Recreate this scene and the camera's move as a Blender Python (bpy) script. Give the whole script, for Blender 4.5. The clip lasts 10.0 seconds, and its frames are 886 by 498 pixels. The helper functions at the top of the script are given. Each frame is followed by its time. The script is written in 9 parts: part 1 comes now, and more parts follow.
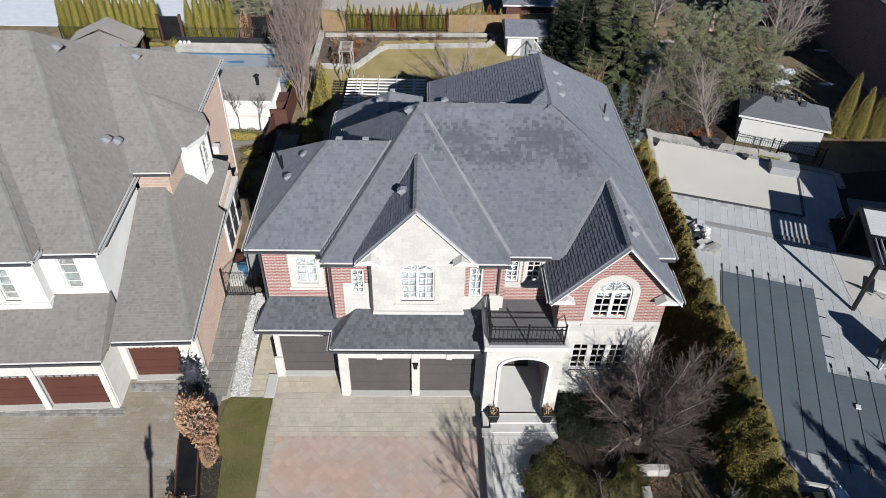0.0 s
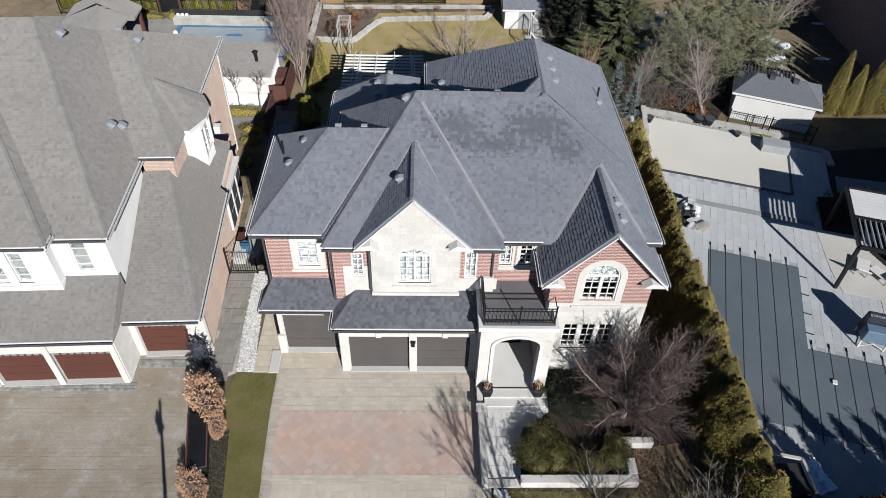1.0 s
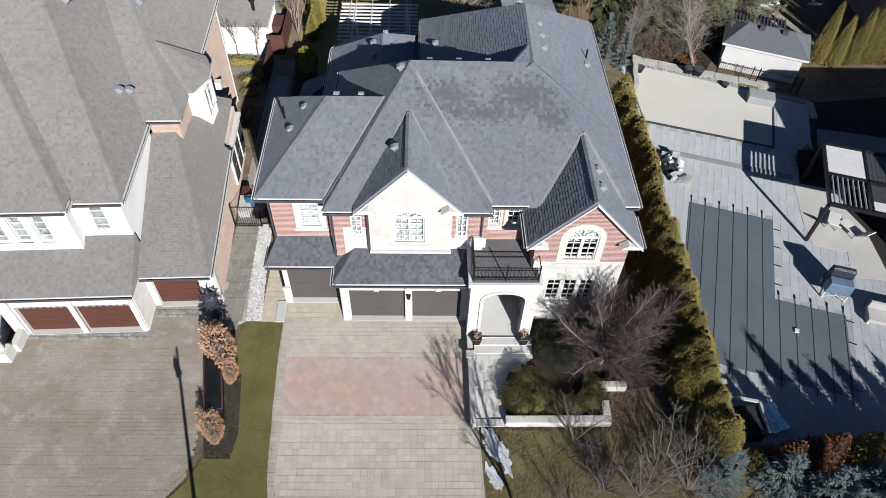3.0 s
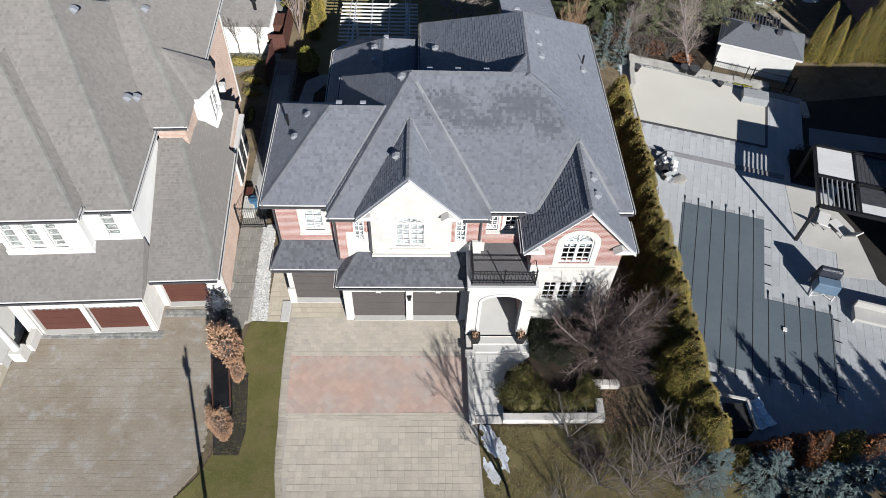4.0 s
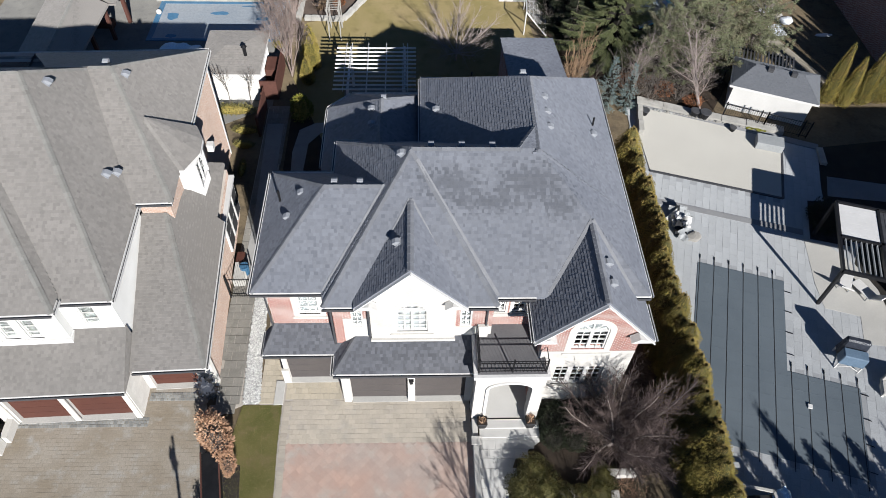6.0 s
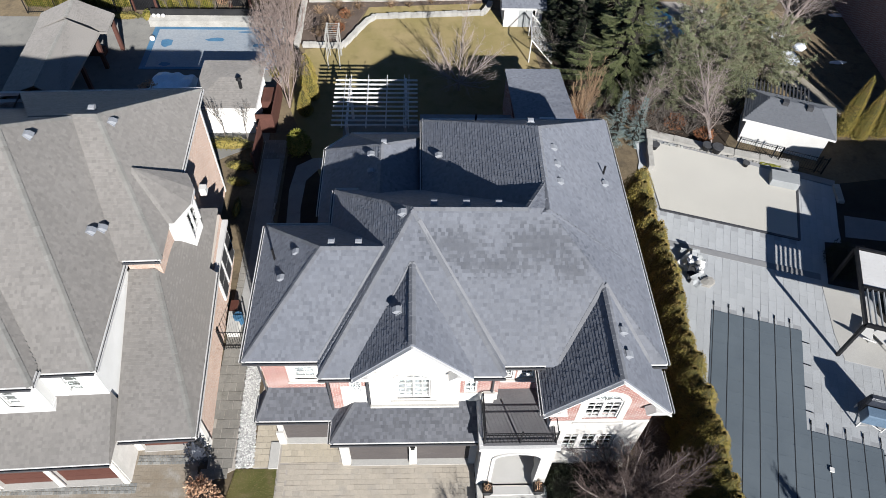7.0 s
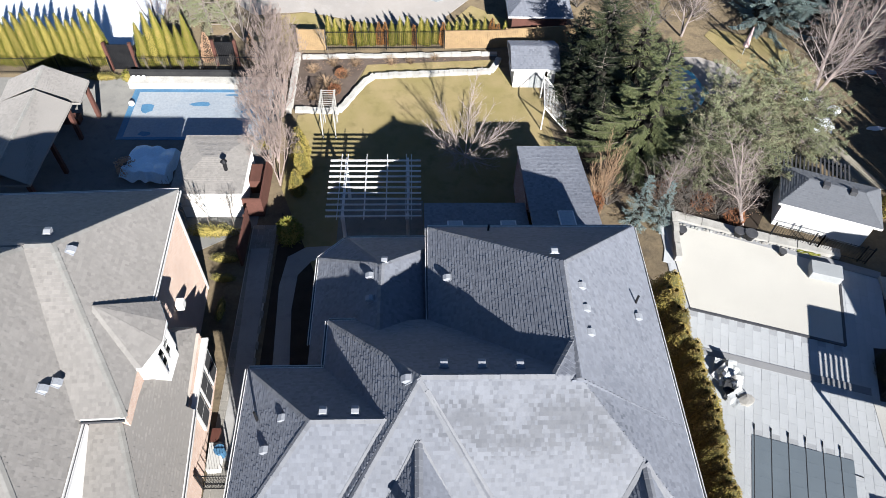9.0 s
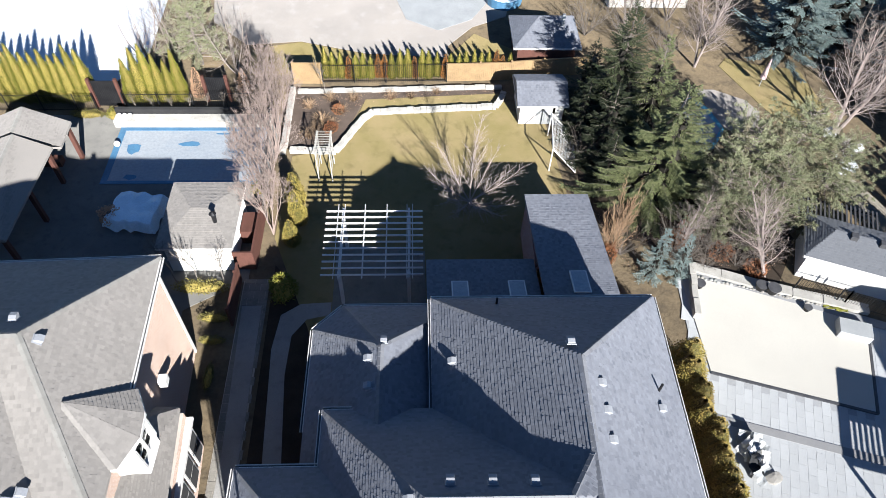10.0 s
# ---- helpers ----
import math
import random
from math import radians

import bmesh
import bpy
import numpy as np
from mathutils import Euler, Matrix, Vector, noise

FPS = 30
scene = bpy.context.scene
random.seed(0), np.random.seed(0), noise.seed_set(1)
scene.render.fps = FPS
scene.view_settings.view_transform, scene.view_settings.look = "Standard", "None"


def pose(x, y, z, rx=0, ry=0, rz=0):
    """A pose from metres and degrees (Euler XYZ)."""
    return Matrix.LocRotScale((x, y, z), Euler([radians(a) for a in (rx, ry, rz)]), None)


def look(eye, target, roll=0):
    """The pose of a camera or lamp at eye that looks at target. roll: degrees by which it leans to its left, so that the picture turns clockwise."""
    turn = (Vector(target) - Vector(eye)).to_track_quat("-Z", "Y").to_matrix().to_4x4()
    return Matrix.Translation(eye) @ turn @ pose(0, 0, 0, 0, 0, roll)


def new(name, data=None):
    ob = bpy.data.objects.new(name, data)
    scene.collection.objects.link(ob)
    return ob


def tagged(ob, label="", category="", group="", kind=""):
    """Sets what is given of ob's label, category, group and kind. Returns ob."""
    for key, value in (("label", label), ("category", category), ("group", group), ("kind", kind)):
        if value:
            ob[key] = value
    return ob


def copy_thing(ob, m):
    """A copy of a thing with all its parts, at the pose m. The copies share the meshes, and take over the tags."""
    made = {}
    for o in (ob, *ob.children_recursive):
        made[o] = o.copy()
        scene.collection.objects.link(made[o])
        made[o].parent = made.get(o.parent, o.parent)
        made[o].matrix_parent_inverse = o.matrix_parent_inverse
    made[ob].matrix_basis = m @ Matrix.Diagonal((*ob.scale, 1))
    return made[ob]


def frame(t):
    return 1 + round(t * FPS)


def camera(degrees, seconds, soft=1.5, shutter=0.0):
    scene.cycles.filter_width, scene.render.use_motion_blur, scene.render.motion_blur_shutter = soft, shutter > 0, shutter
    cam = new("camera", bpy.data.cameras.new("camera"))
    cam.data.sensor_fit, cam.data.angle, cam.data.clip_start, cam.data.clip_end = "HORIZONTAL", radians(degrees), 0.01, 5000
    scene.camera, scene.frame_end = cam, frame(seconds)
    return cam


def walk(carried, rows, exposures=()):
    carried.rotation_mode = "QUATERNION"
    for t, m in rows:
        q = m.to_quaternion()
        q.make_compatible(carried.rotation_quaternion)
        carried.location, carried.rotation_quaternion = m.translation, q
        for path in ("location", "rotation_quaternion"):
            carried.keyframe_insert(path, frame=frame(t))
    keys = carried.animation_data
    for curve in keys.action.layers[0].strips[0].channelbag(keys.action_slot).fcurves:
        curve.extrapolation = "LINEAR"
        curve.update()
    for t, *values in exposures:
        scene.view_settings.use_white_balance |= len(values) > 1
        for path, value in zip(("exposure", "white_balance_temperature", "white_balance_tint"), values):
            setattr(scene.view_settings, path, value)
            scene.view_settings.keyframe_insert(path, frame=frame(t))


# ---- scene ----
cam = camera(65.7, 10.0, soft=0.85)
PATH = [
    (0, (0.168, 0.316, 24.403), (0.218, 1.842, 23.111), 1.7),
    (0.5, (0.143, 0.214, 25.062), (0.197, 1.704, 23.73), 1.9),
    (1, (0.216, 0.119, 25.797), (0.272, 1.57, 24.422), 2.0),
    (1.5, (0.307, 0.015, 26.492), (0.365, 1.426, 25.076), 2.1),
    (2, (0.382, -0.058, 27.154), (0.44, 1.313, 25.7), 2.2),
    (2.5, (0.41, -0.137, 27.828), (0.47, 1.193, 26.335), 2.3),
    (3, (0.377, -0.196, 28.434), (0.44, 1.094, 26.907), 2.5),
    (3.2, (0.36, -0.22, 28.66), (0.426, 1.056, 27.121), 2.5),
    (4.3, (0.278, -0.057, 30.06), (0.345, 1.192, 28.5), 2.7),
    (4.5, (0.278, -0.047, 30.072), (0.345, 1.202, 28.512), 2.7),
    (4.6, (0.165, 0.99, 30.06), (0.239, 2.241, 28.502), 2.4),
    (4.8, (0.15, 1.34, 30.09), (0.224, 2.591, 28.532), 2.4),
    (5, (0.139, 1.729, 30.138), (0.213, 2.98, 28.58), 2.4),
    (5.5, (0.11, 2.869, 30.3), (0.185, 4.119, 28.741), 2.4),
    (7, (0.038, 7.134, 30.83), (0.111, 8.383, 29.27), 2.4),
    (7.5, (-0.015, 8.795, 30.933), (0.059, 10.045, 29.373), 2.4),
    (8, (-0.089, 10.508, 31.009), (-0.014, 11.758, 29.45), 2.4),
    (8.5, (-0.162, 12.282, 31.104), (-0.085, 13.531, 29.544), 2.4),
    (9, (-0.221, 14.16, 31.211), (-0.144, 15.408, 29.651), 2.5),
    (9.5, (-0.26, 16.135, 31.266), (-0.183, 17.382, 29.704), 2.4),
    (10, (-0.29, 18.109, 31.246), (-0.213, 19.357, 29.685), 2.4),
]
walk(cam, [(t, look(eye, target, roll)) for t, eye, target, roll in PATH],
     exposures=[(0.0, 0.22, 6150, 10), (3.0, 0.4, 6150, 10), (4.5, 0.46, 6180, 10), (7.5, 0.77, 6200, 10), (10.0, 1.42, 6200, 10)])

# ---- light ----
world = bpy.data.worlds.new("sky")
scene.world = world
world.use_nodes = True
wn = world.node_tree.nodes
sky = wn.new("ShaderNodeTexSky")
sky.sky_type, sky.sun_disc = "NISHITA", False
SUN = Vector((0.28, -0.846, 0.454)).normalized()
sky.sun_elevation = math.asin(SUN.z)
sky.sun_rotation = math.atan2(SUN.x, SUN.y)
sky.air_density, sky.dust_density, sky.ozone_density = 1.0, 0.1, 7.5
wn["Background"].inputs[1].default_value = 0.039
world.node_tree.links.new(sky.outputs[0], wn["Background"].inputs[0])
sun = new("sun", bpy.data.lights.new("sun", "SUN"))
sun.data.energy, sun.data.angle, sun.data.color = 5.0, radians(0.53), (1.0, 0.965, 0.91)
sun.matrix_world = look(SUN * 60, (0, 0, 0))


# ---- materials ----
def base_mat(name, rough=0.8, metal=0.0):
    m = bpy.data.materials.new(name)
    m.use_nodes = True
    b = m.node_tree.nodes["Principled BSDF"]
    b.inputs["Roughness"].default_value, b.inputs["Metallic"].default_value = rough, metal
    b.inputs["Specular IOR Level"].default_value = 0.3
    b.inputs["Diffuse Roughness"].default_value = 0.9 if rough > 0.75 else 0.2
    return m, m.node_tree.nodes, m.node_tree.links, b


def link_mix(n, l, fac, a, b, mode="MIX"):
    x = n.new("ShaderNodeMix")
    x.data_type, x.blend_type = "RGBA", mode
    for sock, v in ((x.inputs[0], fac), (x.inputs[6], a), (x.inputs[7], b)):
        if isinstance(v, (int, float)):
            sock.default_value = v
        elif isinstance(v, tuple):
            sock.default_value = (*v, 1.0)
        else:
            l.new(v, sock)
    return x.outputs[2]


def ramp(n, l, fac, lo, hi):
    r = n.new("ShaderNodeMapRange")
    r.inputs[1].default_value, r.inputs[2].default_value = lo, hi
    l.new(fac, r.inputs[0])
    return r.outputs[0]


def noise_of(n, l, scale, detail=4.0, coord=None, rough=0.6, stretch=None):
    t = n.new("ShaderNodeTexNoise")
    t.inputs["Scale"].default_value, t.inputs["Detail"].default_value, t.inputs["Roughness"].default_value = scale, detail, rough
    if coord is None:
        coord = n.new("ShaderNodeTexCoord").outputs["Object"]
    if stretch:
        mp = n.new("ShaderNodeMapping")
        mp.inputs["Scale"].default_value = stretch
        l.new(coord, mp.inputs[0])
        coord = mp.outputs[0]
    l.new(coord, t.inputs["Vector"])
    return t.outputs["Fac"]


def bump(n, l, b, height, strength, dist=0.02):
    k = n.new("ShaderNodeBump")
    k.inputs["Strength"].default_value, k.inputs["Distance"].default_value = strength, dist
    l.new(height, k.inputs["Height"])
    l.new(k.outputs[0], b.inputs["Normal"])


def mottled(name, c1, c2, big=0.4, fine=18.0, rough=0.85, rough_bump=0.3, island=0.0, third=None, dist=0.02, metal=0.0, spread=(0.35, 0.65), objvar=0.0, world_co=False):
    """A surface with stains at one scale and grain at another, and, if asked, a tone of its own for each piece."""
    m, n, l, b = base_mat(name, rough, metal)
    co = n.new("ShaderNodeNewGeometry").outputs["Position"] if world_co else None
    f1 = ramp(n, l, noise_of(n, l, big, 5, co), *spread)
    f2 = noise_of(n, l, fine, 3, co)
    col = link_mix(n, l, f1, c1, c2)
    if third:
        col = link_mix(n, l, ramp(n, l, noise_of(n, l, big * 3.1, 6, co), 0.52, 0.72), col, third)
    lo = n.new("ShaderNodeMapRange")
    lo.inputs[3].default_value, lo.inputs[4].default_value = 0.72, 1.28
    l.new(f2, lo.inputs[0])
    val = lo.outputs[0]
    for amount, out in ((island, "island"), (objvar, "object")):
        if amount:
            src = n.new("ShaderNodeNewGeometry").outputs["Random Per Island"] if out == "island" else n.new("ShaderNodeObjectInfo").outputs["Random"]
            r = n.new("ShaderNodeMapRange")
            r.inputs[3].default_value, r.inputs[4].default_value = 1 - amount, 1 + amount
            l.new(src, r.inputs[0])
            mu = n.new("ShaderNodeMath")
            mu.operation = "MULTIPLY"
            l.new(val, mu.inputs[0])
            l.new(r.outputs[0], mu.inputs[1])
            val = mu.outputs[0]
    hsv = n.new("ShaderNodeHueSaturation")
    l.new(col, hsv.inputs["Color"])
    l.new(val, hsv.inputs["Value"])
    l.new(hsv.outputs[0], b.inputs["Base Color"])
    if rough_bump:
        bump(n, l, b, f2, rough_bump, dist)
    return m


def masonry(name, c1, c2, mortar, bw, bh, gap, rough=0.9, strength=0.6, flat=False, bias=0.0):
    """Coursed masonry on upright walls; flat: on the ground."""
    m, n, l, b = base_mat(name, rough)
    co = n.new("ShaderNodeTexCoord").outputs["Object"]
    sp = n.new("ShaderNodeSeparateXYZ")
    l.new(co, sp.inputs[0])
    cb = n.new("ShaderNodeCombineXYZ")
    if flat:
        l.new(sp.outputs[0], cb.inputs[0])
        l.new(sp.outputs[1], cb.inputs[1])
    else:
        ad = n.new("ShaderNodeMath")
        l.new(sp.outputs[0], ad.inputs[0])
        l.new(sp.outputs[1], ad.inputs[1])
        l.new(ad.outputs[0], cb.inputs[0])
        l.new(sp.outputs[2], cb.inputs[1])
    t = n.new("ShaderNodeTexBrick")
    l.new(cb.outputs[0], t.inputs["Vector"])
    t.inputs["Color1"].default_value, t.inputs["Color2"].default_value, t.inputs["Mortar"].default_value = (*c1, 1), (*c2, 1), (*mortar, 1)
    for k, v in (("Scale", 1.0), ("Mortar Size", gap), ("Brick Width", bw), ("Row Height", bh), ("Bias", bias), ("Mortar Smooth", 0.2)):
        t.inputs[k].default_value = v
    f = noise_of(n, l, 0.8, 5)
    g = noise_of(n, l, 14.0, 4)
    r = n.new("ShaderNodeMapRange")
    r.inputs[3].default_value, r.inputs[4].default_value = 0.82, 1.18
    l.new(f, r.inputs[0])
    r2 = n.new("ShaderNodeMapRange")
    r2.inputs[3].default_value, r2.inputs[4].default_value = 0.8, 1.2
    l.new(g, r2.inputs[0])
    mu = n.new("ShaderNodeMath")
    mu.operation = "MULTIPLY"
    l.new(r.outputs[0], mu.inputs[0])
    l.new(r2.outputs[0], mu.inputs[1])
    hsv = n.new("ShaderNodeHueSaturation")
    l.new(t.outputs["Color"], hsv.inputs["Color"])
    l.new(mu.outputs[0], hsv.inputs["Value"])
    l.new(hsv.outputs[0], b.inputs["Base Color"])
    inv = n.new("ShaderNodeMath")
    inv.operation = "SUBTRACT"
    inv.inputs[0].default_value = 1.0
    l.new(t.outputs["Fac"], inv.inputs[1])
    bump(n, l, b, inv.outputs[0], strength, 0.012)
    return m


def shingle_mat(name, c1, c2, dark, patch=None, jitter=0.09):
    """Laminated asphalt shingles: each tab has a tone of its own, with weathering in large clouds; patch: (centre, size) of a stretch of darker, newer shingles."""
    m, n, l, b = base_mat(name, 0.93)
    b.inputs["Roughness"].default_value, b.inputs["Specular IOR Level"].default_value = 0.6, 0.5
    rnd = n.new("ShaderNodeNewGeometry").outputs["Random Per Island"]
    col = link_mix(n, l, ramp(n, l, noise_of(n, l, 0.25, 4), 0.3, 0.7), c1, c2)
    isl = n.new("ShaderNodeMath")
    isl.operation = "POWER"
    isl.inputs[1].default_value = 3.2
    l.new(rnd, isl.inputs[0])
    soft_dark = n.new("ShaderNodeMath")
    soft_dark.operation = "MULTIPLY"
    soft_dark.inputs[1].default_value = 0.55
    l.new(isl.outputs[0], soft_dark.inputs[0])
    col = link_mix(n, l, soft_dark.outputs[0], col, dark)
    if patch:
        co = n.new("ShaderNodeTexCoord").outputs["Object"]
        total = None
        for (cx, cy), (sx, sy) in patch:
            mp = n.new("ShaderNodeMapping")
            mp.inputs["Location"].default_value = (-cx / sx, -cy / sy, 0)
            mp.inputs["Scale"].default_value = (1 / sx, 1 / sy, 0)
            l.new(co, mp.inputs[0])
            ln = n.new("ShaderNodeVectorMath")
            ln.operation = "LENGTH"
            l.new(mp.outputs[0], ln.inputs[0])
            ad = n.new("ShaderNodeMath")
            ad.operation = "ADD"
            l.new(ln.outputs["Value"], ad.inputs[0])
            k = n.new("ShaderNodeMath")
            k.operation = "MULTIPLY_ADD"
            k.inputs[1].default_value, k.inputs[2].default_value = 1.5, -0.75
            l.new(rnd, k.inputs[0])
            l.new(k.outputs[0], ad.inputs[1])
            one = ramp(n, l, ad.outputs[0], 1.1, 0.72)
            if total is None:
                total = one
            else:
                mx = n.new("ShaderNodeMath")
                mx.operation = "MAXIMUM"
                l.new(total, mx.inputs[0])
                l.new(one, mx.inputs[1])
                total = mx.outputs[0]
        w = n.new("ShaderNodeMath")
        w.operation = "MULTIPLY"
        w.inputs[1].default_value = 0.62
        l.new(total, w.inputs[0])
        col = link_mix(n, l, w.outputs[0], col, (0.058, 0.062, 0.075))
    g = noise_of(n, l, 60.0, 2)
    r = n.new("ShaderNodeMapRange")
    r.inputs[3].default_value, r.inputs[4].default_value = 0.75, 1.25
    l.new(g, r.inputs[0])
    tone = n.new("ShaderNodeTexWhiteNoise")
    tone.noise_dimensions = "1D"
    l.new(rnd, tone.inputs["W"])
    r3 = n.new("ShaderNodeMapRange")
    r3.inputs[3].default_value, r3.inputs[4].default_value = 1 - jitter, 1 + jitter
    l.new(tone.outputs["Value"], r3.inputs[0])
    mu = n.new("ShaderNodeMath")
    mu.operation = "MULTIPLY"
    l.new(r.outputs[0], mu.inputs[0])
    l.new(r3.outputs[0], mu.inputs[1])
    hsv = n.new("ShaderNodeHueSaturation")
    l.new(col, hsv.inputs["Color"])
    l.new(mu.outputs[0], hsv.inputs["Value"])
    l.new(hsv.outputs[0], b.inputs["Base Color"])
    bump(n, l, b, g, 0.4, 0.006)
    return m


def leaf_mat(name, c1, c2, dead=None, rough=0.7):
    m, n, l, b = base_mat(name, rough)
    rnd = n.new("ShaderNodeNewGeometry").outputs["Random Per Island"]
    col = link_mix(n, l, rnd, c1, c2)
    if dead:
        col = link_mix(n, l, ramp(n, l, noise_of(n, l, 0.9, 3), 0.5, 0.68), col, dead)
    ob = n.new("ShaderNodeObjectInfo").outputs["Random"]
    r = n.new("ShaderNodeMapRange")
    r.inputs[3].default_value, r.inputs[4].default_value = 0.75, 1.25
    l.new(ob, r.inputs[0])
    hsv = n.new("ShaderNodeHueSaturation")
    l.new(col, hsv.inputs["Color"])
    l.new(r.outputs[0], hsv.inputs["Value"])
    l.new(hsv.outputs[0], b.inputs["Base Color"])
    return m


M = {}
M["slate"] = shingle_mat("slate_grey_shingles", (0.146, 0.155, 0.18), (0.186, 0.195, 0.22), (0.10, 0.107, 0.128), [((1.5, 23.8), (1.3, 0.42)), ((3.0, 23.2), (1.7, 0.3)), ((4.9, 23.75), (1.5, 0.55)), ((6.0, 23.1), (0.5, 0.35))])
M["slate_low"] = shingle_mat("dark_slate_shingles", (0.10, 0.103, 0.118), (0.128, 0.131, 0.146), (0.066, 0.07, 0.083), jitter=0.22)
M["slate_low_cap"] = shingle_mat("dark_slate_cap_shingles", (0.115, 0.118, 0.13), (0.14, 0.143, 0.155), (0.075, 0.08, 0.09))
M["shed_roof"] = shingle_mat("smooth_grey_shingles", (0.135, 0.142, 0.155), (0.15, 0.157, 0.17), (0.12, 0.126, 0.14), jitter=0.04)
M["slate_cap"] = shingle_mat("slate_grey_cap_shingles", (0.15, 0.155, 0.17), (0.18, 0.185, 0.20), (0.09, 0.095, 0.11))
M["drab"] = shingle_mat("weathered_grey_shingles", (0.212, 0.198, 0.182), (0.245, 0.228, 0.21), (0.175, 0.163, 0.15), jitter=0.08)
M["drab_cap"] = shingle_mat("weathered_grey_cap_shingles", (0.21, 0.205, 0.19), (0.24, 0.23, 0.21), (0.17, 0.16, 0.145))
M["valley"] = mottled("pale_valley_shingles", (0.215, 0.218, 0.232), (0.26, 0.262, 0.272), 2.0, 40, 0.9, 0.3)
M["brick"] = masonry("red_brick", (0.325, 0.14, 0.112), (0.235, 0.10, 0.082), (0.52, 0.47, 0.43), 0.235, 0.082, 0.012)
M["pink_brick"] = masonry("orange_pink_brick", (0.42, 0.29, 0.225), (0.36, 0.24, 0.185), (0.47, 0.42, 0.37), 0.235, 0.082, 0.011)
M["stone"] = masonry("cream_limestone", (0.56, 0.535, 0.495), (0.49, 0.465, 0.43), (0.48, 0.46, 0.425), 0.62, 0.3, 0.006, strength=0.3)
M["precast"] = mottled("precast_stone", (0.57, 0.545, 0.50), (0.50, 0.48, 0.44), 0.9, 25, 0.85, 0.15)
M["white"] = mottled("white_paint", (0.68, 0.665, 0.64), (0.62, 0.605, 0.58), 0.7, 30, 0.5, 0.03)
M["stucco"] = mottled("white_stucco", (0.62, 0.61, 0.585), (0.56, 0.55, 0.525), 0.5, 60, 0.9, 0.2)
M["gutter"] = mottled("gutter_metal", (0.10, 0.10, 0.105), (0.07, 0.07, 0.075), 3.0, 30, 0.5, 0.05, metal=0.3)
M["taupe"] = mottled("taupe_door_paint", (0.085, 0.075, 0.072), (0.10, 0.088, 0.083), 0.6, 20, 0.55, 0.03)
M["maroon"] = mottled("red_brown_door_paint", (0.105, 0.042, 0.03), (0.09, 0.036, 0.027), 0.7, 24, 0.5, 0.04)
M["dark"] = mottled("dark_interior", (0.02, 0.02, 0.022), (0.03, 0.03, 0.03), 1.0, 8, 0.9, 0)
M["shade_cloth"] = mottled("grey_shade_cloth", (0.13, 0.13, 0.125), (0.10, 0.10, 0.098), 0.8, 12, 0.8, 0)
M["blind"] = mottled("white_blinds", (0.24, 0.245, 0.248), (0.19, 0.195, 0.20), 0.8, 12, 0.8, 0)
M["iron"] = mottled("black_iron", (0.018, 0.018, 0.02), (0.028, 0.028, 0.03), 2.0, 30, 0.45, 0.05, metal=0.4)
M["membrane"] = mottled("dark_deck_membrane", (0.17, 0.165, 0.168), (0.135, 0.132, 0.136), 0.9, 20, 0.7, 0.1)
m, n, l, b = base_mat("window_glass", 0.02)
b.inputs["Base Color"].default_value = (0.9, 0.95, 0.95, 1)
b.inputs["Transmission Weight"].default_value = 1.0
b.inputs["IOR"].default_value = 1.45
M["glass"] = m
M["lawn"] = mottled("dormant_lawn", (0.115, 0.118, 0.033), (0.185, 0.16, 0.062), 0.5, 30, 0.95, 0.6, third=(0.20, 0.155, 0.08), dist=0.04)
M["blade"] = leaf_mat("grass_blades", (0.12, 0.13, 0.034), (0.27, 0.22, 0.095), (0.22, 0.16, 0.085))
M["dry_blade"] = leaf_mat("straw_grass_blades", (0.16, 0.135, 0.055), (0.27, 0.205, 0.10), (0.2, 0.14, 0.075))
M["rear_lawn"] = mottled("straw_green_lawn", (0.20, 0.165, 0.068), (0.255, 0.20, 0.10), 0.3, 40, 0.95, 0.6, third=(0.165, 0.135, 0.058), dist=0.04)
M["soil"] = mottled("dark_soil", (0.03, 0.023, 0.017), (0.052, 0.037, 0.026), 0.9, 22, 0.95, 0.8, dist=0.05)
# soil blackened in place of deep shade
M["dark_soil"] = mottled("shade_black_soil", (0.022, 0.02, 0.018), (0.036, 0.032, 0.027), 0.9, 22, 0.95, 0.8, dist=0.05)
M["bed_soil"] = mottled("brown_bed_soil", (0.075, 0.056, 0.045), (0.105, 0.08, 0.065), 0.9, 22, 0.95, 0.8, dist=0.05)
M["mulch"] = mottled("black_mulch", (0.022, 0.02, 0.02), (0.05, 0.045, 0.045), 2.0, 40, 0.95, 0.8, dist=0.04)
M["gravel"] = mottled("white_river_stone", (0.62, 0.61, 0.58), (0.5, 0.49, 0.47), 4.0, 30, 0.8, 0.2, island=0.35)
M["paver"] = mottled("beige_grey_pavers", (0.485, 0.432, 0.355), (0.435, 0.388, 0.322), 0.35, 30, 0.9, 0.25, island=0.09, objvar=0.07, third=(0.405, 0.368, 0.318), world_co=True)
M["paver_tan"] = mottled("tan_pavers", (0.49, 0.43, 0.33), (0.44, 0.39, 0.31), 0.5, 30, 0.9, 0.25, island=0.15, world_co=True, objvar=0.07)
M["paver_red"] = mottled("faded_red_pavers", (0.475, 0.335, 0.27), (0.42, 0.355, 0.315), 0.3, 30, 0.9, 0.25, island=0.08, third=(0.44, 0.39, 0.345), world_co=True, objvar=0.07)
M["joint"] = mottled("sandy_joint", (0.385, 0.347, 0.30), (0.43, 0.39, 0.345), 1.0, 60, 0.95, 0.3)
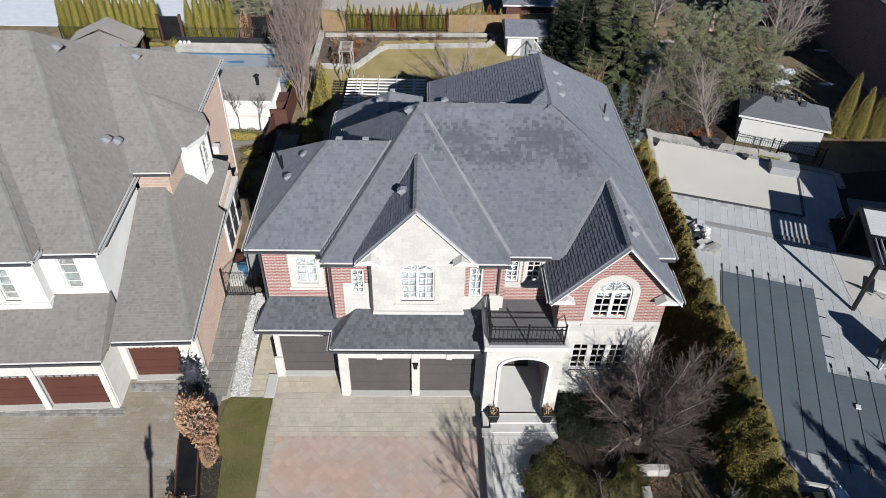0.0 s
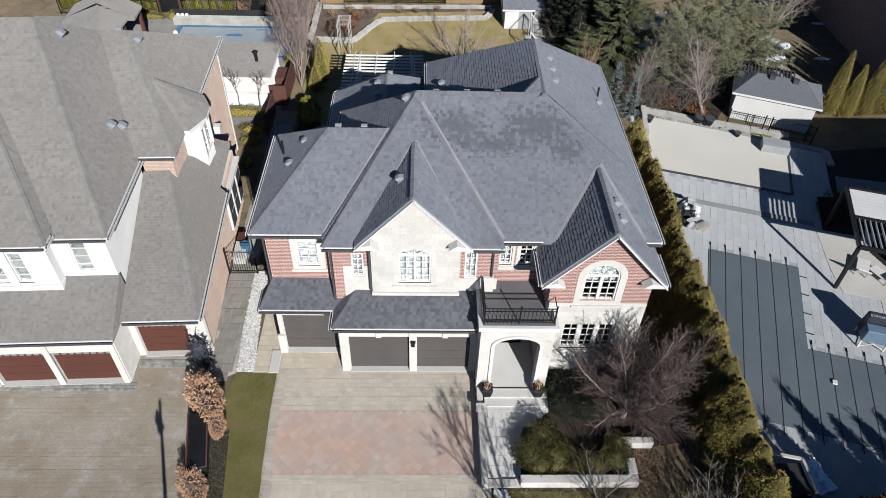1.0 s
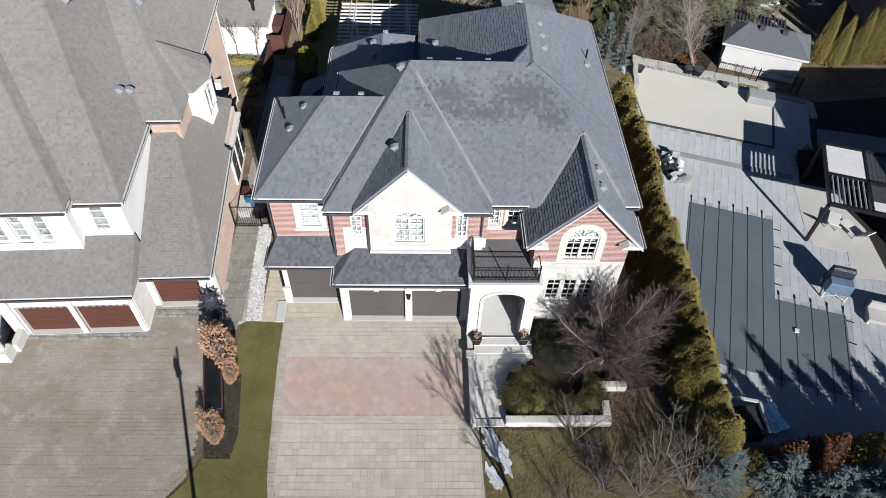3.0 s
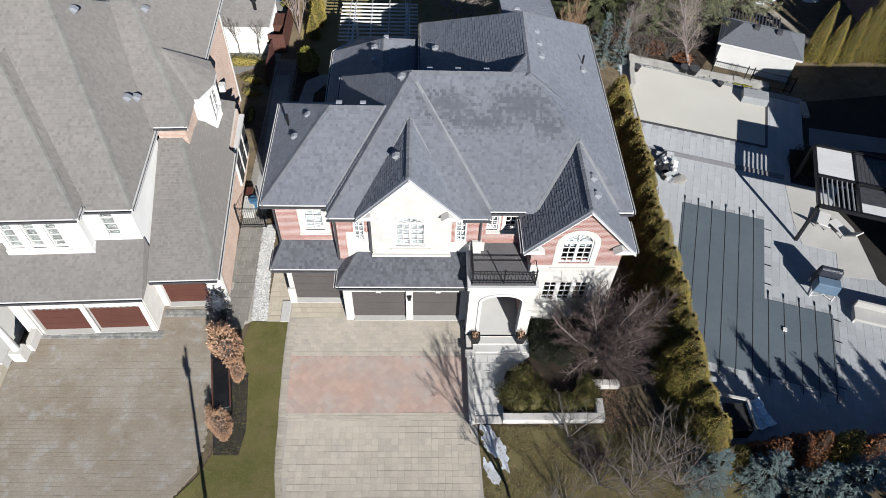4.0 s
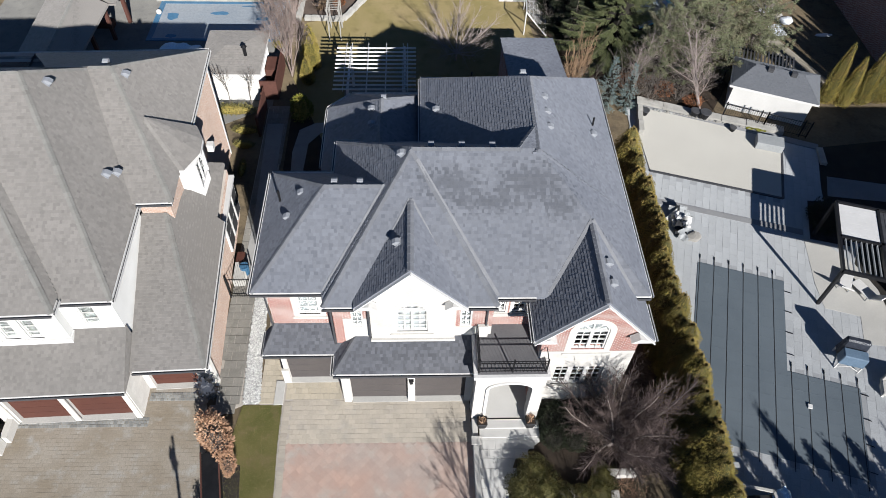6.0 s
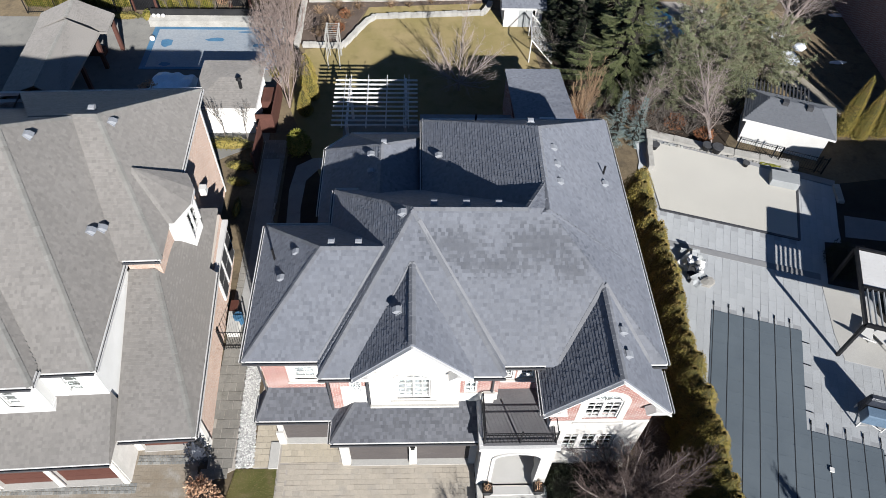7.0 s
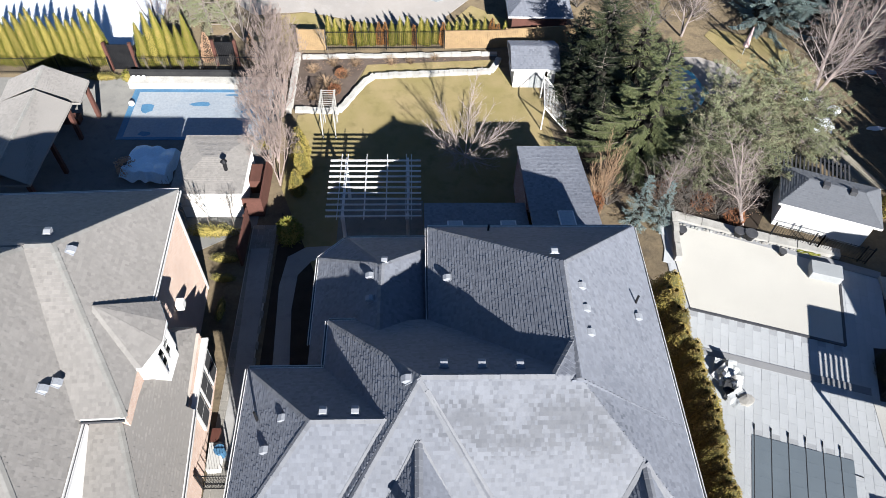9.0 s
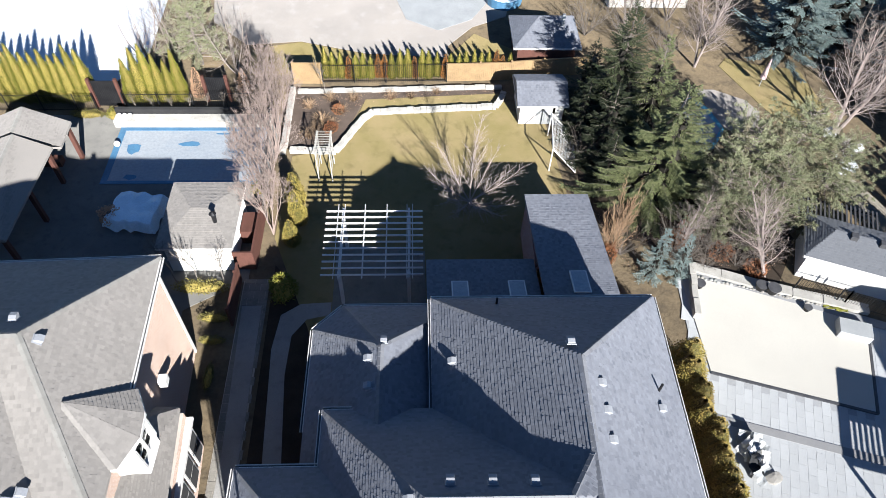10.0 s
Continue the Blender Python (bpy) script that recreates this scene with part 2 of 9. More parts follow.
M["nb_drive"] = mottled("weathered_brown_pavers", (0.24, 0.20, 0.148), (0.315, 0.28, 0.232), 0.4, 25, 0.9, 0.25, third=(0.345, 0.33, 0.30), island=0.03, world_co=True, objvar=0.04)
M["nb_joint"] = mottled("brown_sandy_joint", (0.235, 0.197, 0.15), (0.27, 0.237, 0.192), 0.6, 60, 0.95, 0.3, world_co=True)
M["cobble"] = mottled("grey_cobbles", (0.30, 0.30, 0.28), (0.22, 0.22, 0.21), 2.0, 30, 0.9, 0.3, island=0.25)
M["flag"] = mottled("grey_green_flagstones", (0.255, 0.238, 0.208), (0.205, 0.192, 0.17), 0.6, 18, 0.9, 0.3, island=0.18, third=(0.165, 0.157, 0.135), world_co=True, objvar=0.07)
M["walk_stone"] = mottled("pale_walk_stone", (0.60, 0.585, 0.555), (0.53, 0.515, 0.485), 0.5, 24, 0.9, 0.12, world_co=True)
M["concrete"] = mottled("pale_concrete", (0.50, 0.485, 0.45), (0.44, 0.425, 0.395), 0.5, 24, 0.9, 0.15, world_co=True, objvar=0.07)
M["path_concrete"] = mottled("grey_path_concrete", (0.34, 0.33, 0.315), (0.29, 0.283, 0.27), 0.5, 24, 0.9, 0.2, third=(0.25, 0.245, 0.235))
M["deck"] = mottled("pale_grey_patio_pavers", (0.42, 0.43, 0.432), (0.37, 0.378, 0.385), 0.3, 20, 0.85, 0.15, island=0.07, objvar=0.05)
M["deck_dark"] = mottled("dark_grey_border_pavers", (0.26, 0.26, 0.26), (0.22, 0.22, 0.225), 0.6, 20, 0.9, 0.2, island=0.1)
M["deck_joint"] = mottled("pale_joint", (0.33, 0.335, 0.34), (0.29, 0.295, 0.30), 1.0, 40, 0.95, 0.2)
M["beige"] = mottled("cream_cover_cloth", (0.49, 0.47, 0.42), (0.455, 0.435, 0.39), 0.25, 45, 0.85, 0.05)
M["cover"] = mottled("grey_mesh_cover", (0.108, 0.13, 0.148), (0.128, 0.152, 0.17), 0.3, 30, 0.7, 0.1)
M["strap"] = mottled("black_strap", (0.02, 0.022, 0.025), (0.03, 0.03, 0.032), 2, 20, 0.8, 0)
M["wood"] = mottled("stained_fence_wood", (0.35, 0.24, 0.125), (0.27, 0.185, 0.1), 1.5, 14, 0.75, 0.2, island=0.3)
M["red_wood"] = mottled("red_brown_wood", (0.115, 0.05, 0.038), (0.09, 0.04, 0.03), 1.5, 14, 0.75, 0.2, island=0.15)
M["bark"] = mottled("grey_brown_bark", (0.12, 0.10, 0.085), (0.17, 0.15, 0.13), 3, 20, 0.95, 0.4)
M["pale_bark"] = mottled("pale_grey_bark", (0.34, 0.285, 0.26), (0.25, 0.205, 0.185), 3, 20, 0.95, 0.4)
M["stem_bark"] = mottled("grey_brown_stems", (0.25, 0.215, 0.19), (0.19, 0.155, 0.135), 3, 20, 0.95, 0.3)
M["pink_stem"] = mottled("pinkish_brown_stems", (0.27, 0.215, 0.19), (0.19, 0.145, 0.125), 3, 20, 0.95, 0.3)
M["purple_bark"] = mottled("purplish_twigs", (0.08, 0.056, 0.05), (0.13, 0.098, 0.088), 3, 20, 0.95, 0.3)
M["cedar"] = leaf_mat("olive_cedar_foliage", (0.185, 0.155, 0.038), (0.32, 0.255, 0.065), (0.34, 0.24, 0.085))
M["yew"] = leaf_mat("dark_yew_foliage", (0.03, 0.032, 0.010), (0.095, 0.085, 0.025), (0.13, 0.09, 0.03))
M["bright_cedar"] = leaf_mat("yellow_green_cedar_foliage", (0.115, 0.12, 0.017), (0.165, 0.155, 0.026))
M["hedge_olive"] = leaf_mat("olive_clipped_hedge", (0.10, 0.092, 0.028), (0.19, 0.165, 0.05))
# needle green blackened for the deep shade on the young spruces
M["dark_shaded_needles"] = leaf_mat("dark_green_and_shaded_needles", (0.013, 0.018, 0.01), (0.04, 0.047, 0.024))
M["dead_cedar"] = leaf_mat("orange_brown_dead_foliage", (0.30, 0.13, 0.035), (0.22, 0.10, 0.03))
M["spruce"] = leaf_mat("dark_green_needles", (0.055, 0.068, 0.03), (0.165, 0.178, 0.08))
# spruce green darkened for the shade that a nearer spruce throws
M["shade_spruce"] = leaf_mat("shade_painted_needles", (0.02, 0.028, 0.013), (0.06, 0.07, 0.033))
M["pine"] = leaf_mat("olive_pine_needles", (0.135, 0.15, 0.08), (0.225, 0.23, 0.135), (0.205, 0.175, 0.12))
M["blue_spruce"] = leaf_mat("blue_grey_needles", (0.10, 0.14, 0.135), (0.22, 0.275, 0.26))
M["oak_leaf"] = leaf_mat("dry_tan_leaves", (0.48, 0.32, 0.21), (0.38, 0.225, 0.135))
# near-black fill that paints the shade among the inner twigs
M["twig_shade"] = mottled("inner_twigs_and_shade", (0.018, 0.017, 0.013), (0.03, 0.026, 0.02), 2.0, 20, 0.95, 0.8, dist=0.08)
M["terrace_concrete"] = mottled("blotched_terrace_concrete", (0.27, 0.247, 0.225), (0.235, 0.217, 0.2), 0.3, 12, 0.9, 0.15, third=(0.29, 0.272, 0.255))
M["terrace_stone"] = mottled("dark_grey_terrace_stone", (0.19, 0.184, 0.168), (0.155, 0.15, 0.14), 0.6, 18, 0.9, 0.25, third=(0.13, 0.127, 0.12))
M["straw"] = leaf_mat("bleached_straw", (0.34, 0.24, 0.15), (0.22, 0.14, 0.085))
M["rust"] = leaf_mat("dull_rust_foliage", (0.27, 0.11, 0.05), (0.17, 0.075, 0.035))
M["tarp"] = mottled("black_plastic_wrap", (0.03, 0.034, 0.045), (0.05, 0.055, 0.07), 2, 10, 0.3, 0.5, dist=0.08)
M["snow"] = mottled("old_snow", (0.66, 0.68, 0.71), (0.58, 0.61, 0.65), 1.5, 15, 0.6, 0.4, dist=0.05)
M["pool_ice"] = mottled("frozen_pool_water", (0.335, 0.36, 0.385), (0.29, 0.322, 0.355), 0.25, 6, 0.35, 0.05, third=(0.26, 0.31, 0.36))
M["blue"] = mottled("pale_blue_fabric", (0.72, 0.86, 0.94), (0.66, 0.82, 0.92), 0.8, 10, 0.3, 0.1)
M["pool_tile"] = mottled("blue_pool_liner", (0.085, 0.20, 0.32), (0.065, 0.16, 0.27), 0.8, 10, 0.4, 0.1)
M["blue_cloth"] = mottled("slate_blue_cloth", (0.13, 0.19, 0.26), (0.10, 0.15, 0.21), 1.2, 15, 0.7, 0.2)
M["grey_plastic"] = mottled("grey_plastic", (0.35, 0.36, 0.36), (0.30, 0.31, 0.31), 1, 15, 0.6, 0.05)
M["turquoise"] = mottled("turquoise_pool_liner", (0.12, 0.38, 0.48), (0.09, 0.30, 0.40), 0.8, 10, 0.4, 0.1)
M["old_plank"] = mottled("weathered_planks", (0.30, 0.27, 0.22), (0.24, 0.215, 0.175), 1.2, 18, 0.9, 0.3, island=0.1, objvar=0.12)
M["pink_cloth"] = mottled("pale_pink_cloth", (0.58, 0.44, 0.43), (0.5, 0.38, 0.37), 1.5, 20, 0.85, 0.2)
M["vent"] = mottled("painted_vent_metal", (0.30, 0.31, 0.33), (0.25, 0.26, 0.28), 2, 20, 0.5, 0.05)
M["wall_stone"] = mottled("white_garden_stone", (0.29, 0.275, 0.25), (0.21, 0.20, 0.182), 1.0, 12, 0.9, 0.5, island=0.28)
M["coping_stone"] = mottled("white_coping_stone", (0.37, 0.355, 0.325), (0.28, 0.27, 0.245), 1.3, 14, 0.9, 0.5, island=0.14)
M["dormant"] = mottled("brown_winter_lawn", (0.19, 0.16, 0.07), (0.145, 0.125, 0.055), 0.5, 30, 0.95, 0.6, third=(0.11, 0.085, 0.048), dist=0.04)
M["far_ground"] = mottled("winter_ground", (0.115, 0.09, 0.058), (0.17, 0.13, 0.08), 0.35, 5, 0.95, 0.7, dist=0.08, third=(0.075, 0.06, 0.042))


# ---- helpers ----
def add_box(bm, x0, x1, y0, y1, z0, z1):
    v = [bm.verts.new(p) for p in ((x0, y0, z0), (x1, y0, z0), (x1, y1, z0), (x0, y1, z0), (x0, y0, z1), (x1, y0, z1), (x1, y1, z1), (x0, y1, z1))]
    for f in ((3, 2, 1, 0), (4, 5, 6, 7), (0, 1, 5, 4), (1, 2, 6, 5), (2, 3, 7, 6), (3, 0, 4, 7)):
        bm.faces.new([v[i] for i in f])
    return v


def add_beam(bm, p, q, w, h, up=(0, 0, 1)):
    """A bar from p to q, w wide and h high, centred on the line."""
    p, q = Vector(p), Vector(q)
    d = (q - p).normalized()
    s = d.cross(Vector(up))
    s = (s if s.length > 1e-4 else d.cross(Vector((1, 0, 0)))).normalized()
    u = s.cross(d)
    ring = [(-w / 2, -h / 2), (w / 2, -h / 2), (w / 2, h / 2), (-w / 2, h / 2)]
    a = [bm.verts.new(p + s * i + u * j) for i, j in ring]
    b = [bm.verts.new(q + s * i + u * j) for i, j in ring]
    for i in range(4):
        bm.faces.new((a[i], a[(i + 1) % 4], b[(i + 1) % 4], b[i]))
    bm.faces.new(a[::-1])
    bm.faces.new(b)


def add_tube(bm, p, q, r0, r1, sides=5):
    p, q = Vector(p), Vector(q)
    d = q - p
    if d.length < 1e-5:
        return
    d.normalize()
    s = d.orthogonal().normalized()
    u = d.cross(s)
    a, b = [], []
    for i in range(sides):
        k = 2 * math.pi * i / sides
        o = s * math.cos(k) + u * math.sin(k)
        a.append(bm.verts.new(p + o * r0))
        b.append(bm.verts.new(q + o * r1))
    for i in range(sides):
        bm.faces.new((a[i], a[(i + 1) % sides], b[(i + 1) % sides], b[i]))
    bm.faces.new(a[::-1])
    bm.faces.new(b)


def add_prism(bm, pts, z0, z1):
    """An upright prism over the outline pts (anticlockwise)."""
    a = [bm.verts.new((x, y, z0)) for x, y in pts]
    b = [bm.verts.new((x, y, z1)) for x, y in pts]
    k = len(pts)
    for i in range(k):
        bm.faces.new((a[i], a[(i + 1) % k], b[(i + 1) % k], b[i]))
    bm.faces.new(a[::-1])
    bm.faces.new(b)


def add_slab_y(bm, pts, y0, y1):
    """A prism over an outline in the upright plane (x, z), from y0 to y1."""
    a = [bm.verts.new((x, y0, z)) for x, z in pts]
    b = [bm.verts.new((x, y1, z)) for x, z in pts]
    k = len(pts)
    for i in range(k):
        bm.faces.new((a[i], b[i], b[(i + 1) % k], a[(i + 1) % k]))
    bm.faces.new(a)
    bm.faces.new(b[::-1])


def finish(bm, name, mat, bevel=0.0):
    bmesh.ops.recalc_face_normals(bm, faces=bm.faces)
    if bevel:
        bmesh.ops.bevel(bm, geom=bm.edges[:], offset=bevel, segments=1, affect="EDGES")
    me = bpy.data.meshes.new(name)
    bm.to_mesh(me)
    bm.free()
    me.materials.append(M[mat] if isinstance(mat, str) else mat)
    return me


ORIGIN = {}


def thing(name, at=(0, 0, 0), label="", category="", group="", kind=""):
    ob = new(name)
    ob.empty_display_size = 0.2
    ob.location = at
    ORIGIN[ob.name] = Vector(at)
    return tagged(ob, label, category, group, kind)


def part(name, bm, mat, parent, label="", bevel=0.0, kind=""):
    me = bm if isinstance(bm, bpy.types.Mesh) else finish(bm, name, mat, bevel)
    ob = new(name, me)
    ob.parent = parent
    ob.matrix_parent_inverse = Matrix.Translation(-ORIGIN.get(parent.name, Vector((0, 0, 0))))
    return tagged(ob, label, kind=kind)


def solo(name, bm, mat, label="", category="", group="", kind="", bevel=0.0):
    me = bm if isinstance(bm, bpy.types.Mesh) else finish(bm, name, mat, bevel)
    return tagged(new(name, me), label, category, group, kind)


def boxed(*boxes):
    bm = bmesh.new()
    for q in boxes:
        add_box(bm, *q)
    return bm


def beams(w, h, *lines):
    bm = bmesh.new()
    for p, q in lines:
        add_beam(bm, p, q, w, h)
    return bm


def raw_mesh(name, verts, faces, mat):
    me = bpy.data.meshes.new(name)
    me.from_pydata(verts, [], faces)
    me.materials.append(M[mat] if isinstance(mat, str) else mat)
    me.update()
    return me


# ---- roofs ----
def shingle_mesh(name, faces, mat, rng, expo=0.145, widths=(0.09, 0.19)):
    verts, quads = [], []
    for face in faces:
        P = [Vector(p) for p in face]
        nrm = Vector((0, 0, 0))
        for i in range(1, len(P) - 1):
            nrm += (P[i] - P[0]).cross(P[i + 1] - P[0])
        nrm.normalize()
        if nrm.z < 0:
            nrm = -nrm
        h = Vector((0, 0, 1)).cross(nrm).normalized()
        up = nrm.cross(h).normalized()
        if up.z < 0:
            up, h = -up, -h
        o = P[0]
        uv = [((p - o).dot(h), (p - o).dot(up)) for p in P]
        v0, v1 = min(q[1] for q in uv), max(q[1] for q in uv)
        v = v0
        while v < v1 - 0.03:
            mid = min(v + expo * 0.5, v1 - 0.01)
            xs = []
            for i in range(len(uv)):
                (ua, va), (ub, vb) = uv[i], uv[(i + 1) % len(uv)]
                if (va - mid) * (vb - mid) < 0:
                    xs.append(ua + (ub - ua) * (mid - va) / (vb - va))
            xs.sort()
            for a, b in zip(xs[::2], xs[1::2]):
                u = a
                while u < b - 0.01:
                    w = rng.uniform(*widths)
                    e = b if u + w > b - 0.08 else u + w
                    lift = rng.choice((0.014, 0.017, 0.024))
                    top = min(v + expo * 1.04, v1)
                    k = len(verts)
                    for uu, vv, hh in ((u, v, 0.0), (e, v, 0.0), (e, v, lift), (u, v, lift), (e, top, 0.004), (u, top, 0.004)):
                        verts.append(o + h * uu + up * vv + nrm * hh)
                    quads += [(k, k + 1, k + 2, k + 3), (k + 3, k + 2, k + 4, k + 5)]
                    u = e
            v += expo
    return raw_mesh(name, verts, quads, mat)


def cap_mesh(name, lines, mat, rng, half=0.13, step=0.2, slopes=()):
    """Folded cap shingles laid along hips and ridges; each line: two ends and the two slopes' normals' average tilt."""
    verts, quads = [], []
    for p, q in lines:
        p, q = Vector(p), Vector(q)
        d = q - p
        length = d.length
        d.normalize()
        s = d.cross(Vector((0, 0, 1))).normalized()
        up = s.cross(d).normalized()
        drop = 0.075
        wings = []
        for f in slopes:
            P = [Vector(v) for v in f]
            n = (P[1] - P[0]).cross(P[2] - P[0]).normalized()
            n = -n if n.z < 0 else n
            if max(abs((p - P[0]).dot(n)), abs((q - P[0]).dot(n))) < 0.05:
                w = n.cross(d).normalized()
                mid = sum(P, Vector()) / len(P)
                wings.append((w if w.dot(mid - p) > 0 else -w, n))
        if len(wings) == 2:
            if wings[0][0].dot(s) > 0:
                wings.reverse()
            left, right = [w * half + n * 0.032 - up * 0.03 for w, n in wings]
        else:
            left, right = -s * half - up * drop, s * half - up * drop
        k, t = 0, 0.0
        while t < length:
            e = min(t + step * 1.15, length)
            a, b = p + d * t, p + d * e
            i = len(verts)
            j = rng.uniform(-0.006, 0.006)
            for c, lift in ((a, 0.034), (b, 0.022)):
                verts += [c + left + up * (lift + j), c + up * (lift + j), c + right + up * (lift + j)]
            quads += [(i, i + 1, i + 4, i + 3), (i + 1, i + 2, i + 5, i + 4)]
            verts += [verts[i] - up * 0.03, verts[i + 1] - up * 0.03, verts[i + 2] - up * 0.03]
            quads += [(i + 6, i + 7, i + 1, i), (i + 7, i + 8, i + 2, i + 1)]
            t += step
    return raw_mesh(name, verts, quads, mat)


def hip_faces(x0, x1, y0, y1, z, a, b):
    """The slopes of a hip roof over a rectangle; a, b: the ends of its ridge (left to right, or front to back)."""
    c = [(x0, y0, z), (x1, y0, z), (x1, y1, z), (x0, y1, z)]
    if abs(a[1] - b[1]) < abs(a[0] - b[0]):
        return [[c[0], c[1], b, a], [c[2], c[3], a, b], [c[3], c[0], a], [c[1], c[2], b]], c
    return [[c[0], c[1], a], [c[2], c[3], b], [c[3], c[0], a, b], [c[1], c[2], b, a]], c


def roof(parent, slopes, outline, mat, cap_lines, rng, thick=0.16, label=""):
    """A solid roof from its slopes over an eave outline, with shingles and caps on it."""
    bm = bmesh.new()
    for f in slopes:
        bm.faces.new([bm.verts.new(p) for p in f])
    low = [(x, y, z - thick) for x, y, z in outline]
    for i in range(len(outline)):
        j = (i + 1) % len(outline)
        bm.faces.new([bm.verts.new(p) for p in (low[i], low[j], outline[j], outline[i])])
    bm.faces.new([bm.verts.new(p) for p in low[::-1]])
    bmesh.ops.remove_doubles(bm, verts=bm.verts, dist=0.001)
    deck = part("roof", bm, mat, parent, label)
    part("shingles", shingle_mesh("shingles", slopes, mat, rng), mat, deck, kind="stuff")
    if cap_lines:
        part("ridge_capping", cap_mesh("ridge_capping", cap_lines, mat + "_cap", rng, slopes=slopes), mat + "_cap", deck, kind="stuff")
    return deck


def gutter(parent, p, q, out):
    """An eave gutter along p-q: white trough with a dark inside; out: the way it faces."""
    p, q, o = Vector(p), Vector(q), Vector(out)
    bm = bmesh.new()
    add_beam(bm, p + o * 0.02 + Vector((0, 0, -0.09)), q + o * 0.02 + Vector((0, 0, -0.09)), 0.04, 0.2)
    g = part("gutter", bm, "white", parent)
    part("gutter_lip", beams(0.02, 0.12, (p + o * 0.13 + Vector((0, 0, -0.065)), q + o * 0.13 + Vector((0, 0, -0.065)))), "gutter" if o.y < -0.5 else "white", g)
    part("gutter_channel", beams(0.09, 0.02, (p + o * 0.08 + Vector((0, 0, -0.09)), q + o * 0.08 + Vector((0, 0, -0.09)))), "gutter", g)
    return g


def roof_vent(parent_label, at, normal, down, group, big=1.0):
    """A box vent: flange, sloped hood and dark throat, sitting on a slope."""
    nrm, dn = Vector(normal).normalized(), Vector(down).normalized()
    s = nrm.cross(dn)
    mat = Matrix((s, -dn, nrm)).transposed().to_4x4()
    mat.translation = Vector(at)
    t = thing("roof_vent", (0, 0, 0), parent_label, "roof vent", group)
    bm = boxed((-0.2 * big, 0.2 * big, -0.2 * big, 0.2 * big, 0.0, 0.03))
    part("flange", bm, "vent", t)
    bm = bmesh.new()
    w = 0.15 * big
    pts = [(-0.16, 0.03), (0.17, 0.03), (0.17, 0.10), (0.05, 0.22), (-0.16, 0.26)]
    a = [bm.verts.new((-w, y * big, z * big)) for y, z in pts]
    b = [bm.verts.new((w, y * big, z * big)) for y, z in pts]
    for i in range(5):
        bm.faces.new((a[i], a[(i + 1) % 5], b[(i + 1) % 5], b[i]))
    bm.faces.new(a[::-1])
    bm.faces.new(b)
    part("hood", bm, "vent", t, bevel=0.008)
    t.matrix_basis = mat
    return t


# ---- openings ----
def wall_with_holes(p0, p1, z0, z1, thick, holes, back):
    """An upright wall from p0 to p1 (plan); holes: (along0, along1, low, high); back: the way its thickness goes."""
    p0, p1, back = Vector(p0), Vector(p1), Vector(back)
    d = (p1 - p0)
    length = d.length
    d.normalize()
    us = sorted({0.0, length, *[h[0] for h in holes], *[h[1] for h in holes]})
    zs = sorted({z0, z1, *[h[2] for h in holes], *[h[3] for h in holes]})
    bm = bmesh.new()
    for i in range(len(us) - 1):
        run = None
        for j in range(len(zs)):
            solid = j < len(zs) - 1 and not any(h[0] - 1e-6 <= us[i] and us[i + 1] <= h[1] + 1e-6 and h[2] - 1e-6 <= zs[j] and zs[j + 1] <= h[3] + 1e-6 for h in holes)
            if solid and run is None:
                run = zs[j]
            if not solid and run is not None:
                pts = [p0 + d * us[i], p0 + d * us[i + 1], p0 + d * us[i + 1] + back * thick, p0 + d * us[i] + back * thick]
                if (pts[1] - pts[0]).cross(pts[2] - pts[1]) < 0:
                    pts = pts[::-1]
                add_prism(bm, [(q.x, q.y) for q in pts], run, zs[j])
                run = None
    return bm


def arch_pts(w, z0, spring, rise, n=12, grow=0.0):
    """An outline in (x, z): upright sides to the spring line, an elliptic head over it."""
    hw = w / 2 + grow
    pts = [(-hw, z0), (hw, z0)]
    for i in range(n + 1):
        k = math.pi * i / n
        pts.append((hw * math.cos(k), spring + (rise + grow) * math.sin(k)))
    return pts


def add_ring_y(bm, outer, inner, y0, y1):
    """A frame between two outlines with the same number of points, from y0 to y1."""
    vo = [[bm.verts.new((x, y, z)) for x, z in outer] for y in (y0, y1)]
    vi = [[bm.verts.new((x, y, z)) for x, z in inner] for y in (y0, y1)]
    k = len(outer)
    for i in range(k):
        j = (i + 1) % k
        bm.faces.new((vo[0][i], vo[0][j], vi[0][j], vi[0][i]))
        bm.faces.new((vo[1][j], vo[1][i], vi[1][i], vi[1][j]))
        bm.faces.new((vo[0][j], vo[0][i], vo[1][i], vo[1][j]))
        bm.faces.new((vi[0][i], vi[0][j], vi[1][j], vi[1][i]))


